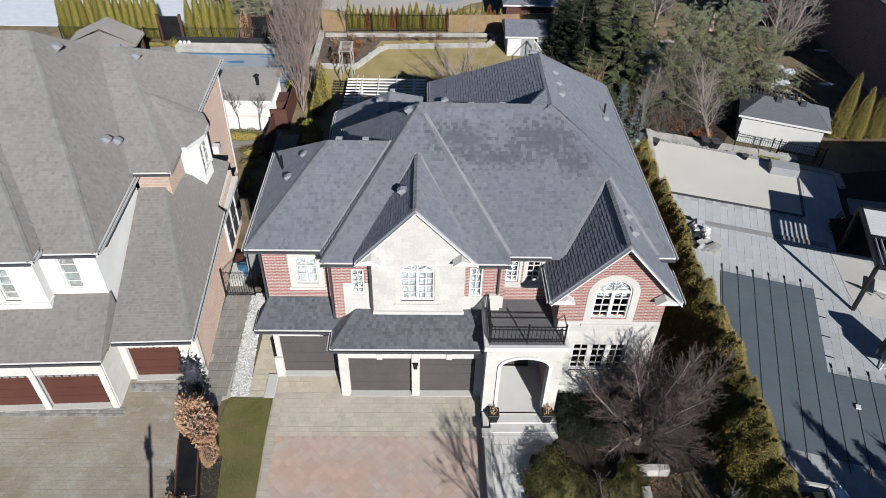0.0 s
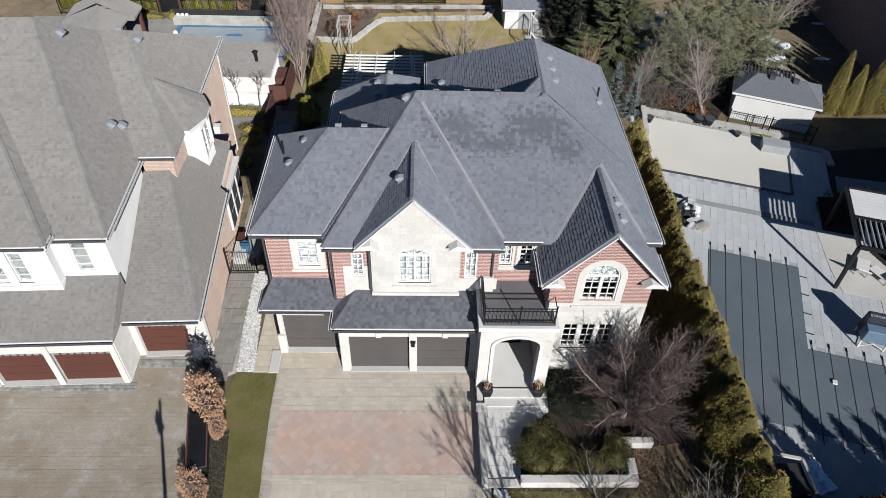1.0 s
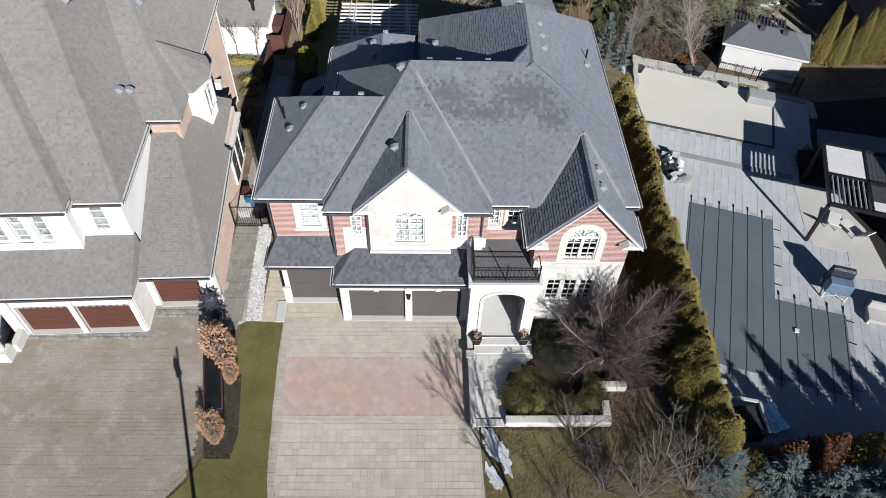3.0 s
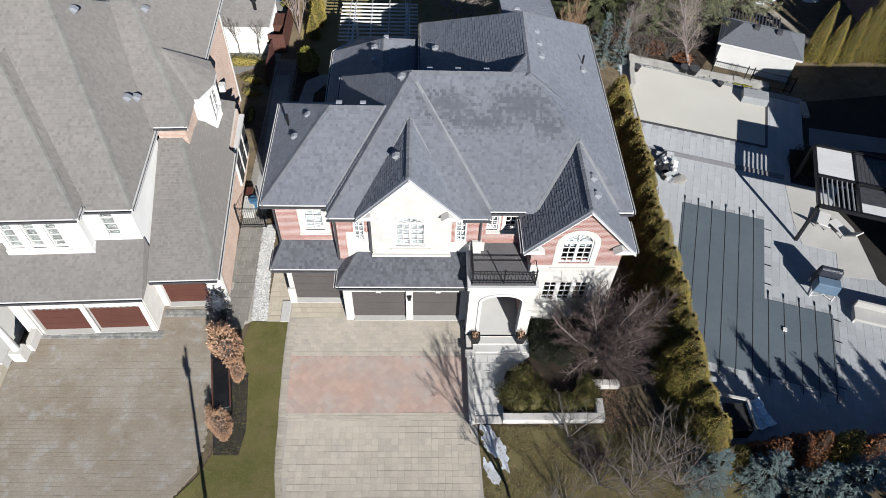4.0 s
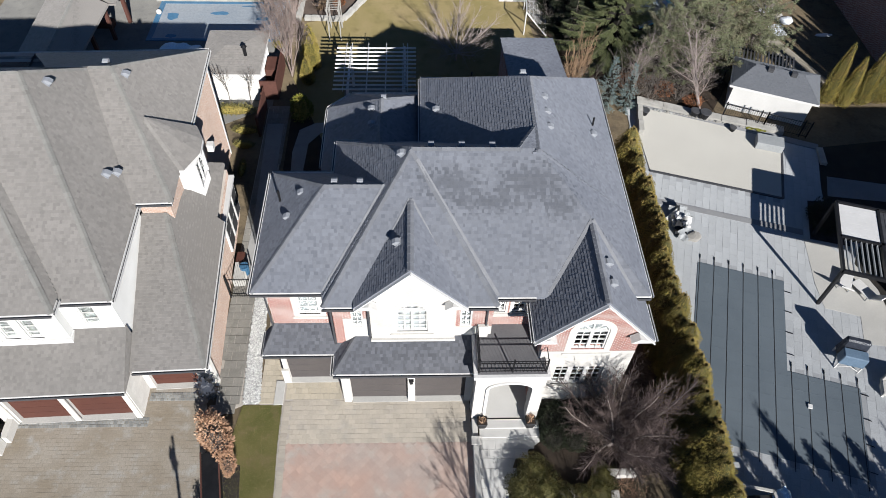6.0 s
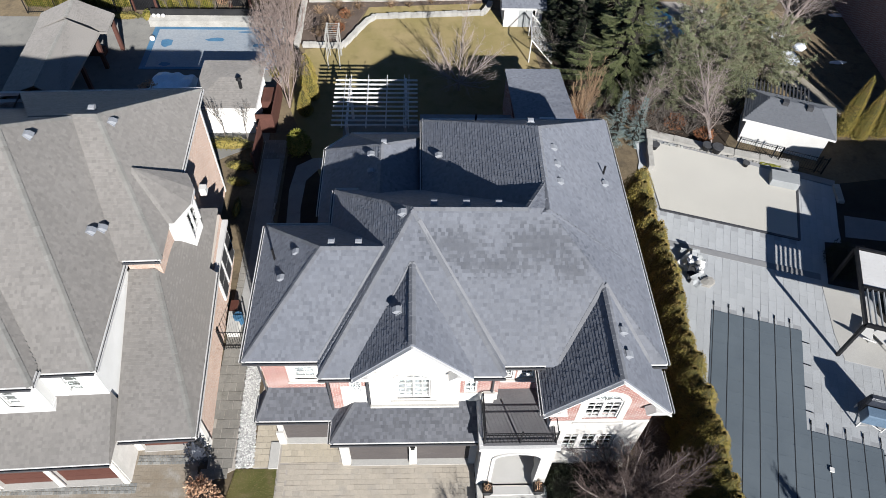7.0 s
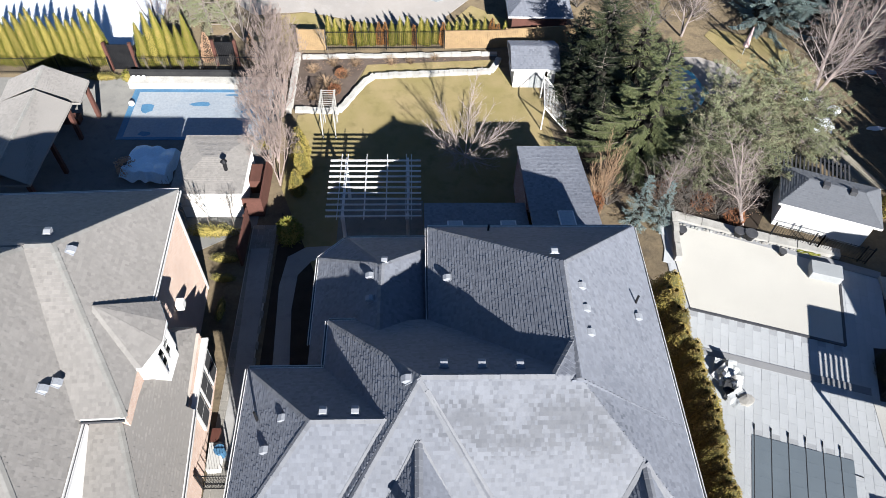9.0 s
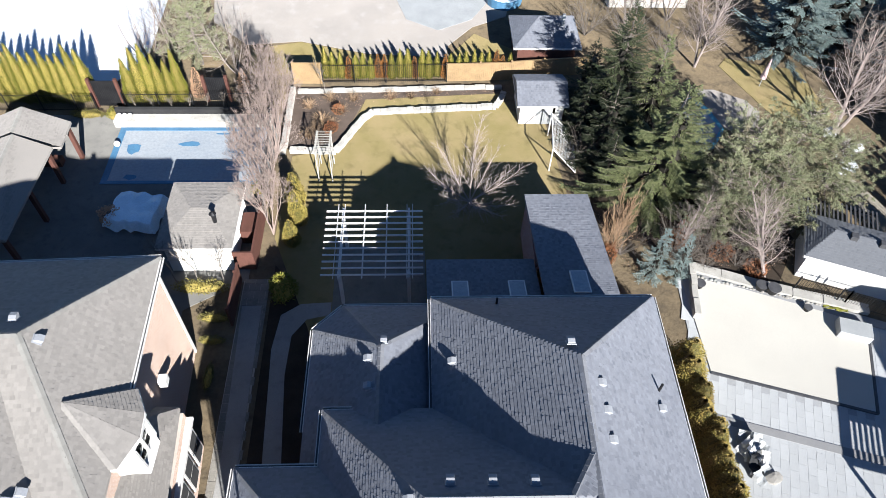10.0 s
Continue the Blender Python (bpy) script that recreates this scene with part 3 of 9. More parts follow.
def window(parent, cx, y, z0, z1, w, cols=2, rows=3, rise=0.0, surround=0.0, blind=False, mullions=1, turn=0.0, mat="precast", post=0.045):
    """A window facing front at (cx, y): surround, frame, muntins, panes and a sill; rise: the height of its arched head; blind: True, "head" for the arch alone, "cloth" for a grey shade; post: half a mullion's width; turn: degrees about its own axis."""
    spring = z1 - rise
    place = pose(cx, y, 0, 0, 0, turn)
    top = (lambda g: arch_pts(w, z0 - g, spring, rise, 14, g)) if rise else (lambda g: [(-w / 2 - g, z0 - g), (w / 2 + g, z0 - g), (w / 2 + g, z1 + g), (-w / 2 - g, z1 + g)])
    bm = bmesh.new()
    add_ring_y(bm, top(0.0), top(-0.07), 0.0, 0.12)
    for i in range(1, mullions + 1):
        x = -w / 2 + w * i / (mullions + 1)
        add_box(bm, x - post, x + post, 0.012, 0.11, z0 + 0.06, spring if rise else z1 - 0.06)
    if rise:
        add_box(bm, -w / 2 + 0.05, w / 2 - 0.05, 0.014, 0.105, spring - 0.05, spring + 0.05)
    fr = part("window", bm, "white", parent)
    lights = mullions + 1
    obs = [fr]
    for i in range(lights):
        xa, xb = -w / 2 + w * i / lights + 0.05, -w / 2 + w * (i + 1) / lights - 0.05
        for c in range(1, cols):
            x = xa + (xb - xa) * c / cols
            obs.append(part("glazing_bar", boxed((x - 0.02, x + 0.02, 0.03, 0.07, z0 + 0.06, spring)), "white", fr))
        for r in range(1, rows):
            z = z0 + (spring - z0) * r / rows
            obs.append(part("glazing_bar", boxed((xa, xb, 0.034, 0.066, z - 0.02, z + 0.02)), "white", fr))
    if rise:
        for k in (0.25, 0.5, 0.75):
            a = math.pi * k
            bm = bmesh.new()
            add_beam(bm, (0, 0.05, spring), ((w / 2 - 0.05) * math.cos(a), 0.05, spring + (rise - 0.05) * math.sin(a)), 0.03, 0.03, (0, 1, 0))
            obs.append(part("glazing_bar", bm, "white", fr))
    bm = bmesh.new()
    add_slab_y(bm, top(-0.05), 0.075, 0.085)
    pane = part("pane", bm, "glass", fr)
    pane.visible_shadow = False
    obs.append(pane)
    if blind:
        bm = bmesh.new()
        add_slab_y(bm, arch_pts(w, spring - 0.35, spring, rise, 14, -0.02) if blind == "head" else top(-0.02), 0.16, 0.18)
        obs.append(part("blind", bm, "shade_cloth" if blind == "cloth" else "blind", fr, "closed grey cloth shade" if blind == "cloth" else "closed white blind"))
    if surround:
        bm = bmesh.new()
        add_ring_y(bm, top(surround), top(0.0), -0.05, 0.10)
        obs.append(part("surround", bm, mat, fr, "pale stone surround"))
        obs.append(part("sill", boxed((-w / 2 - surround - 0.06, w / 2 + surround + 0.06, -0.11, 0.05, z0 - surround - 0.06, z0 - surround + 0.05)), mat, fr))
    for o in obs:
        o.data.transform(place)
    return fr


# ---- ground ----
rng = random.Random(4)


def flat(name, pts, z, mat, label, category, depth=0.05, kind="structure"):
    bm = bmesh.new()
    add_prism(bm, pts, z - depth, z)
    return solo(name, bm, mat, label, category, kind=kind)


bm = bmesh.new()
v = [bm.verts.new(p) for p in ((-500, -500, -0.04), (500, -500, -0.04), (500, 600, -0.04), (-500, 600, -0.04))]
bm.faces.new(v)
solo("ground", bm, "far_ground", "brown winter ground of soil and leaf litter", "ground", kind="structure")

drive_left = lambda y: -6.33 + 0.035 * max(0, 17 - y) + 0.035 * max(0, 12.6 - y) ** 2
flat("lawn_strip", [(-9.2, 4.0), (-4.6, 4.0), (-5.7, 11.0), (-6.0, 12.5), (-6.3, 16.0), (-6.36, 19.03), (-8.28, 19.03), (-8.55, 17.5), (-8.7, 14.0), (-8.95, 12.0), (-9.4, 11.0), (-10.6, 9.6)], 0.0, "lawn", "green and straw winter lawn strip beside the driveway", "lawn")
flat("front_lawn", [(3.05, 4.0), (15.0, 4.0), (15.0, 13.3), (3.05, 13.3)], 0.004, "dormant", "brown dormant front lawn with leaf litter", "lawn")
flat("rear_lawn", [(-5.6, 36.5), (0.5, 39.0), (5.6, 39.0), (9.4, 44.6), (8.6, 54.0), (6.3, 55.5), (5.6, 57.3), (-3.8, 56.6), (-5.2, 51.6), (-8.3, 50.9), (-8.6, 44.0)], 0.0, "rear_lawn", "straw-green rear lawn partly in shade", "lawn")


def pavers(x0, x1, y0, y1, sx, sy, gap, z, mat, rng, inside=lambda x, y: True, stagger=0.5, rot=0.0, top=0.0, jitter=0.003):
    """Paving joined in one mesh: slabs with chamfered rims and open joints."""
    verts, faces = [], []
    ca, sa = math.cos(rot), math.sin(rot)
    cx, cy = (x0 + x1) / 2, (y0 + y1) / 2
    reach = max(x1 - x0, y1 - y0) * (1.0 if not rot else 0.75)
    hx, hy = ((x1 - x0) / 2, (y1 - y0) / 2) if not rot else (reach, reach)
    row = 0
    y = -hy
    while y < hy - 0.02:
        x = -hx - (stagger * sx if row % 2 else 0)
        while x < hx - 0.02:
            a0, a1, b0, b1 = max(x, -hx) + gap / 2, min(x + sx, hx) - gap / 2, y + gap / 2, min(y + sy, hy) - gap / 2
            x += sx
            if a1 - a0 < 0.04 or b1 - b0 < 0.03:
                continue
            mx, my = cx + (a0 + a1) / 2 * ca - (b0 + b1) / 2 * sa, cy + (a0 + a1) / 2 * sa + (b0 + b1) / 2 * ca
            if not (x0 - 0.02 <= mx <= x1 + 0.02 and y0 - 0.02 <= my <= y1 + 0.02 and inside(mx, my)):
                continue
            zz = z + rng.uniform(-jitter, jitter)
            k = len(verts)
            for e, h in ((0.0, -0.03), (0.0, -0.006), (0.008, 0.0)):
                for px, py in ((a0 + e, b0 + e), (a1 - e, b0 + e), (a1 - e, b1 - e), (a0 + e, b1 - e)):
                    verts.append((cx + px * ca - py * sa, cy + px * sa + py * ca, zz + h))
            for r in (0, 4):
                for i in range(4):
                    j = (i + 1) % 4
                    faces.append((k + r + i, k + r + j, k + r + 4 + j, k + r + 4 + i))
            faces.append((k + 8, k + 9, k + 10, k + 11))
        y += sy
        row += 1
    return raw_mesh("pavers", verts, faces, mat)


in_drive = lambda x, y: drive_left(y) + 0.3 < x < (2.62 if y > 13.6 else 2.98 + 0.02 * (13.6 - y))
drive = flat("driveway", [(-4.3, 4.0), (3.3, 4.0), (3.05, 12.0), (2.98, 13.6), (2.62, 14.0), (2.62, 16.9), (2.45, 19.35), (-3.5, 19.35), (-3.5, 20.75), (-6.45, 20.75), (-6.40, 17.0), (-6.25, 14.0), (-6.1, 12.6), (-5.75, 11.0), (-5.1, 8.0)], 0.013, "joint", "paved driveway of beige, grey and faded red pavers", "driveway")
part("pavers", pavers(-6.4, 3.0, 13.62, 14.02, 0.30, 0.13, 0.007, 0.022, "paver", rng, in_drive), "paver", drive, kind="stuff")
part("pavers", pavers(-6.4, 3.3, 4.0, 10.38, 0.3, 0.29, 0.007, 0.022, "paver", rng, in_drive, 0.0), "paver", drive, kind="stuff")
part("bedding", boxed((-6.05, 2.6, 14.03, 17.04, 0.0, 0.016)), "paver_red", drive)
# a soldier course along the open edge
verts, faces = [], []
y = 4.2
while y < 19.0:
    x = drive_left(y) + 0.02
    k = len(verts)
    dx = drive_left(y + 0.2) + 0.02 - x
    j = rng.uniform(-0.012, 0.012)
    for zz in (-0.03, 0.026):
        verts += [(x + j, y, zz), (x + 0.3 + j, y, zz), (x + 0.3 + dx + j, y + 0.188, zz), (x + dx + j, y + 0.188, zz)]
    faces += [(k + 4, k + 5, k + 6, k + 7), (k, k + 1, k + 5, k + 4), (k + 3, k, k + 4, k + 7), (k + 2, k + 3, k + 7, k + 6), (k + 1, k + 2, k + 6, k + 5)]
    y += 0.2
part("border_pavers", raw_mesh("border_pavers", verts, faces, "paver"), "paver", drive, kind="stuff")

nb_out = [(-30, 2.0), (-11.2, 2.0), (-10.7, 9.6), (-9.5, 11.2), (-9.35, 13.0), (-9.5, 15.0), (-9.7, 17.6), (-10.2, 20.1), (-12.9, 20.1), (-12.9, 18.6), (-19.2, 18.6), (-19.4, 16.0), (-20.2, 12.0), (-22, 9.0), (-30, 8)]


def within(poly):
    def test(x, y):
        c = False
        for i in range(len(poly)):
            (xa, ya), (xb, yb) = poly[i], poly[i - 1]
            if (ya > y) != (yb > y) and x < (xb - xa) * (y - ya) / (yb - ya) + xa:
                c = not c
        return c
    return test


nb_drive = flat("neighbour_driveway", nb_out, 0.0165, "nb_joint", "weathered brown paved driveway with pale stains", "driveway")
nb_near = lambda x, y: -13.2 < x < -9.2 and 10.6 < y < 14.4
nb_slabs = lambda near: pavers(-24, -9.2, 4.0, 20.1, 0.26, 0.19, 0.004, 0.02, "nb_drive", rng, lambda x, y: within(nb_out)(x, y) and nb_near(x, y) == near)
part("pavers", nb_slabs(False), "nb_drive", nb_drive, kind="stuff")
part("cobbles", pavers(-18.8, -12.5, 18.0, 18.5, 0.17, 0.16, 0.02, 0.034, "cobble", rng), "cobble", nb_drive, kind="stuff")
part("cobbles", pavers(-12.75, -10.2, 19.3, 19.75, 0.17, 0.16, 0.02, 0.034, "cobble", rng), "cobble", nb_drive, kind="stuff")

walkp = flat("side_path", [(-9.55, 18.4), (-8.28, 19.05), (-8.58, 25.6), (-8.5, 41.0), (-9.9, 41.0), (-9.85, 26.0)], 0.0, "joint", "grey-green flagstone side path between the houses", "path")
flat("rear_side_path", [(-7.3, 26.5), (-6.55, 26.5), (-6.6, 30.0), (-7.0, 35.0), (-6.9, 37.3), (-6.2, 38.3), (-4.95, 38.6), (-4.95, 39.4), (-6.6, 39.3), (-7.6, 38.6), (-7.85, 36.5), (-7.55, 31.0)], 0.012, "path_concrete", "curved grey concrete path behind the house", "path")
flat("side_walk", [(-9.5, 26.6), (-8.65, 26.6), (-8.6, 32.0), (-8.7, 39.2), (-9.75, 39.2), (-9.45, 31.0)], 0.034, "path_concrete", "grey concrete walk between the houses", "path")
flat("shade_bed", [(-8.2, 26.0), (-6.6, 26.0), (-5.0, 29.8), (-5.0, 34.5), (-3.6, 35.8), (-5.3, 38.4), (-8.3, 42.0)], -0.008, "soil", "dark planting bed beside the house", "garden bed")
tan_patch = flat("apron_strip", [(-7.5, 19.05), (-6.85, 19.05), (-6.42, 20.75), (-6.40, 25.0), (-7.6, 25.0)], 0.0, "joint", "tan paved strip beside the garage", "path")
solo("threshold_slab", boxed((-6.82, -6.38, 19.02, 20.3, -0.02, 0.06)), "concrete", "pale concrete slab beside the garage door", "slab", bevel=0.01)

# white river stones, loose in a strip
verts, faces = [], []
oct_v = [(1, 0, 0), (0, 1, 0), (-1, 0, 0), (0, -1, 0), (0, 0, 1), (0, 0, -1)]
oct_f = [(0, 1, 4), (1, 2, 4), (2, 3, 4), (3, 0, 4), (1, 0, 5), (2, 1, 5), (3, 2, 5), (0, 3, 5)]
gx = within([(-8.27, 19.1), (-7.5, 19.1), (-7.72, 22.0), (-7.9, 25.5), (-8.55, 25.5), (-8.45, 22)])
for i in range(5200):
    x, y = rng.uniform(-8.6, -7.45), rng.uniform(19.1, 25.5)
    if not gx(x, y):
        continue
    s = rng.uniform(0.03, 0.075)
    a = rng.uniform(0, 3.1)
    k = len(verts)
    for p in oct_v:
        q = (p[0] * s * 1.3, p[1] * s, p[2] * s * 0.7)
        verts.append((x + q[0] * math.cos(a) - q[1] * math.sin(a), y + q[0] * math.sin(a) + q[1] * math.cos(a), 0.03 + q[2] + rng.uniform(0, 0.02)))
    faces += [tuple(k + i for i in f) for f in oct_f]
tagged(new("gravel", raw_mesh("gravel", verts, faces, "gravel")), "strip of loose white river stones", "gravel", kind="stuff")
flat("gravel_bed", [(-8.27, 19.1), (-7.5, 19.1), (-7.72, 22.0), (-7.9, 25.5), (-8.55, 25.5), (-8.45, 22)], 0.008, "gravel", "bed under white river stones", "gravel bed")

# ---- main house ----
rr_ = random.Random(11)
house = thing("house", (1.5, 27, 0), "two-storey red brick and limestone house with slate-grey hip roofs", "house")
E7 = 7.22


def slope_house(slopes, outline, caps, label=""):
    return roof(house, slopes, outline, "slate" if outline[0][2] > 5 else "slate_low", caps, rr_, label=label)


# main hip
A1, B1, S1 = (-0.1, 24.9, 11.2), (5.05, 24.9, 11.2), (4.3, 24.88, 11.2)
f, c = hip_faces(-3.85, 9.8, 20.2, 29.6, E7, A1, B1)
slope_house(f, c, [(A1, S1), ((-3.85, 29.6, E7), A1)], "slate-grey shingle hip roof with a darker repaired patch")
# projecting front hip
A2 = (-0.12, 24.86, 11.17)
P1, P2, PV = (-2.38, 19.76, E7), (2.02, 19.76, E7), (-0.18, 23.2, 9.88)
f = [[(-3.8, 19.76, E7), P1, PV, P2, (3.4, 19.76, E7), A2], [(3.4, 19.76, E7), (3.4, 27.0, E7), A2], [(-3.8, 27.0, E7), (-3.8, 19.76, E7), A2], [(3.4, 27.0, E7), (-3.8, 27.0, E7), A2]]
slope_house(f, [(-3.8, 19.76, E7), P1, PV, P2, (3.4, 19.76, E7), (3.4, 27.0, E7), (-3.8, 27.0, E7)], [((-3.8, 19.76, E7), A2), ((3.4, 19.76, E7), A2)])
# rear wing
A3, B3 = (5.1, 24.7, 11.275), (5.2, 29.5, 11.275)
f, c = hip_faces(0.3, 9.79, 22.0, 34.62, E7, A3, B3)
f[0] = [(0.3, 24.7, E7), (9.79, 24.7, E7), A3]
f[2] = [(0.3, 34.62, E7), (0.3, 24.7, E7), A3, B3]
f[3] = [(9.79, 24.7, E7), (9.79, 34.62, E7), B3, A3]
c = [(0.3, 24.7, E7), (9.79, 24.7, E7), (9.79, 34.62, E7), (0.3, 34.62, E7)]
slope_house(f, c, [(A3, B3), ((0.3, 34.62, E7), B3), ((9.79, 34.62, E7), B3)])
# flat shoulder where the two ridges meet
S2, S3 = (5.1, 24.86, 11.22), (5.1, 26.15, 11.26)
f = [[S1, S2, S3]]
deck = roof(house, f, [S1, S2, S3], "slate", [(S1, S3)], rr_, thick=0.9)
# left wing
A4, B4 = (-3.75, 23.96, 9.98), (0.2, 23.96, 9.98)
f, c = hip_faces(-6.78, 0.2, 20.5, 27.42, E7 - 0.004, A4, B4)
slope_house(f, c, [(A4, (-1.1, 23.96, 9.98)), ((-6.78, 20.5, E7), A4), ((-6.78, 27.42, E7), A4)])
# rear bay, lower, with a cut corner
z5 = 5.55
A5, B5 = (-1.7, 27.0, 8.05), (-1.7, 31.9, 8.05)
c = [(-4.8, 27.0, z5), (1.8, 27.0, z5), (1.8, 35.4, z5), (-3.58, 35.4, z5), (-4.8, 34.17, z5)]
f = [[c[0], A5, B5, c[4]], [c[4], B5, c[3]], [c[3], B5, c[2]], [c[2], B5, A5, c[1]], [c[1], A5, c[0]]]
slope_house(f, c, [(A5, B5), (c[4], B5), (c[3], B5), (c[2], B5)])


def gable_roof(x0, x1, y0, y1, ze, xr, zr, thick=0.14):
    """A gable roof whose ridge runs front to back."""
    L, R = (x0, y0, ze), (x1, y0, ze)
    a, b_ = (xr, y0, zr), (xr, y1, zr)
    sl = [[(x0, y1, ze), L, a, b_], [R, (x1, y1, ze), b_, a]]
    bm = bmesh.new()
    ring = [L, R, (x1, y0, ze - thick), (xr, y0, zr - thick), (x0, y0, ze - thick)]
    for side in sl:
        bm.faces.new([bm.verts.new(p) for p in side])
        bm.faces.new([bm.verts.new((p[0], p[1], p[2] - thick)) for p in side[::-1]])
    for p, q in ((L, a), (a, R)):
        bm.faces.new([bm.verts.new(s) for s in (p, q, (q[0], q[1], q[2] - thick), (p[0], p[1], p[2] - thick))])
    for x in (x0, x1):
        bm.faces.new([bm.verts.new(s) for s in ((x, y0, ze), (x, y1, ze), (x, y1, ze - thick), (x, y0, ze - thick))])
    bmesh.ops.remove_doubles(bm, verts=bm.verts, dist=0.001)
    deck = part("gable_roof", bm, "slate", house)
    part("shingles", shingle_mesh("shingles", sl, "slate", rr_), "slate", deck, kind="stuff")
    part("ridge_capping", cap_mesh("ridge_capping", [(a, b_)], "slate_cap", rr_), "slate_cap", deck, kind="stuff")
    # white bargeboards and boxed eave returns
    bm = bmesh.new()
    for p, q in ((L, a), (R, a)):
        p, q = Vector(p), Vector(q)
        o = Vector((0, -0.03, -0.13))
        add_beam(bm, p + o, q + o, 0.05, 0.2, (0, -1, 0))
    part("bargeboard", bm, "white", deck)
    for s, x in ((1, x0), (-1, x1)):
        bm = bmesh.new()
        add_slab_y(bm, [(x, ze - 0.16), (x + s * 0.95, ze - 0.16), (x + s * 0.62, ze + 0.10), (x, ze - 0.04)] if s > 0 else [(x - 0.95, ze - 0.16), (x, ze - 0.16), (x, ze - 0.04), (x - 0.62, ze + 0.10)], y0 - 0.04, y0 + 0.34)
        part("eave_return", bm, "white", deck)
    return deck


gable_roof(-2.5, 2.14, 19.58, 23.6, 7.42, -0.18, 9.93)
gable_roof(4.84, 9.79, 18.5, 23.2, 6.5, 7.32, 9.25)
for p, q, o in (
    ((-6.78, 20.5, E7), (-3.8, 20.5, E7), (0, -1, 0)), ((-6.78, 27.42, E7), (-6.78, 20.5, E7), (-1, 0, 0)), ((-3.85, 27.42, E7), (-6.78, 27.42, E7), (0, 1, 0)),
    ((-3.8, 19.76, E7), (-2.45, 19.76, E7), (0, -1, 0)), ((2.1, 19.76, E7), (3.4, 19.76, E7), (0, -1, 0)), ((3.4, 20.2, E7), (5.0, 20.2, E7), (0, -1, 0)),
    ((9.1, 20.2, E7), (9.8, 20.2, E7), (0, -1, 0)), ((9.8, 20.2, E7), (9.8, 34.62, E7), (1, 0, 0)), ((9.8, 34.62, E7), (0.3, 34.62, E7), (0, 1, 0)),
    ((0.3, 34.62, E7), (0.3, 29.6, E7), (-1, 0, 0)), ((-3.85, 29.6, E7), (-3.85, 27.4, E7), (-1, 0, 0)), ((-2.2, 29.6, E7), (-3.85, 29.6, E7), (0, 1, 0)),
    ((-4.8, 34.17, z5), (-4.8, 29.5, z5), (-1, 0, 0)), ((-3.58, 35.4, z5), (-4.8, 34.17, z5), (-0.7, 0.7, 0)), ((0.3, 35.4, z5), (-3.58, 35.4, z5), (0, 1, 0)),
    ((9.79, 18.5, 6.5), (9.79, 20.3, 6.5), (1, 0, 0)), ((4.84, 18.5, 6.5), (4.84, 20.4, 6.5), (-1, 0, 0)),
):
    gutter(house, p, q, o)

# pale valleys between the slopes
def valley(p, q, w=0.16, lift=0.05):
    p, q = Vector(p), Vector(q)
    part("valley", beams(w, 0.02, (p + Vector((0, 0, lift)), q + Vector((0, 0, lift)))), "valley", house)


for p, q in (((-2.42, 19.8, 7.28), (-0.2, 23.2, 9.9)), ((2.06, 19.8, 7.28), (-0.16, 23.2, 9.9)), ((3.42, 20.22, 7.26), (0.1, 24.5, 10.88)), ((5.5, 20.25, 7.26), (7.30, 22.6, 9.27)), ((9.12, 20.25, 7.26), (7.34, 22.6, 9.27)), ((-3.8, 20.52, 7.24), (-1.24, 23.94, 9.97))):
    valley(p, q)


# garage roofs
zg = 3.56
f = [[(-3.62, 18.7, zg), (2.5, 18.7, zg), (2.5, 20.3, zg + 0.98), (-2.5, 20.3, zg + 0.98)], [(-3.62, 20.9, zg), (-3.62, 18.7, zg), (-2.5, 20.3, zg + 0.98), (-2.5, 20.9, zg + 0.98)],
     [(2.5, 20.9, zg), (-3.62, 20.9, zg), (-2.5, 20.9, zg + 0.98), (-2.5, 20.3, zg + 0.98), (2.5, 20.3, zg + 0.98)], [(2.5, 18.7, zg), (2.5, 20.9, zg), (2.5, 20.3, zg + 0.98)]]
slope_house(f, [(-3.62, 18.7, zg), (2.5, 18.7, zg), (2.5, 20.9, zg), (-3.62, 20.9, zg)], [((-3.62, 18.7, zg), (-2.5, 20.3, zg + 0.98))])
f = [[(-6.8, 19.72, zg), (-3.3, 19.72, zg), (-3.3, 20.9, zg + 0.86), (-6.25, 20.9, zg + 0.86)], [(-6.8, 20.95, zg), (-6.8, 19.72, zg), (-6.25, 20.9, zg + 0.86)],
     [(-3.3, 20.95, zg), (-6.8, 20.95, zg), (-6.25, 20.9, zg + 0.86), (-3.3, 20.9, zg + 0.86)], [(-3.3, 19.72, zg), (-3.3, 20.95, zg), (-3.3, 20.9, zg + 0.86)]]
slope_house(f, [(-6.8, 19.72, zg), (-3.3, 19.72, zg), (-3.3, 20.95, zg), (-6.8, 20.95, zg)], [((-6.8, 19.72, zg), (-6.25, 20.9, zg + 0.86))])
for p, q, o in (((-3.62, 18.7, zg), (2.5, 18.7, zg), (0, -1, 0)), ((-3.62, 19.7, zg), (-3.62, 18.7, zg), (-1, 0, 0)), ((-6.8, 19.72, zg), (-3.62, 19.72, zg), (0, -1, 0)), ((-6.8, 20.95, zg), (-6.8, 19.72, zg), (-1, 0, 0))):
    gutter(house, p, q, o)

# walls
def wall(name, p0, p1, z0, z1, holes, back, mat, thick=0.25):
    return part("wall", wall_with_holes(p0, p1, z0, z1, thick, holes, back), mat, house)


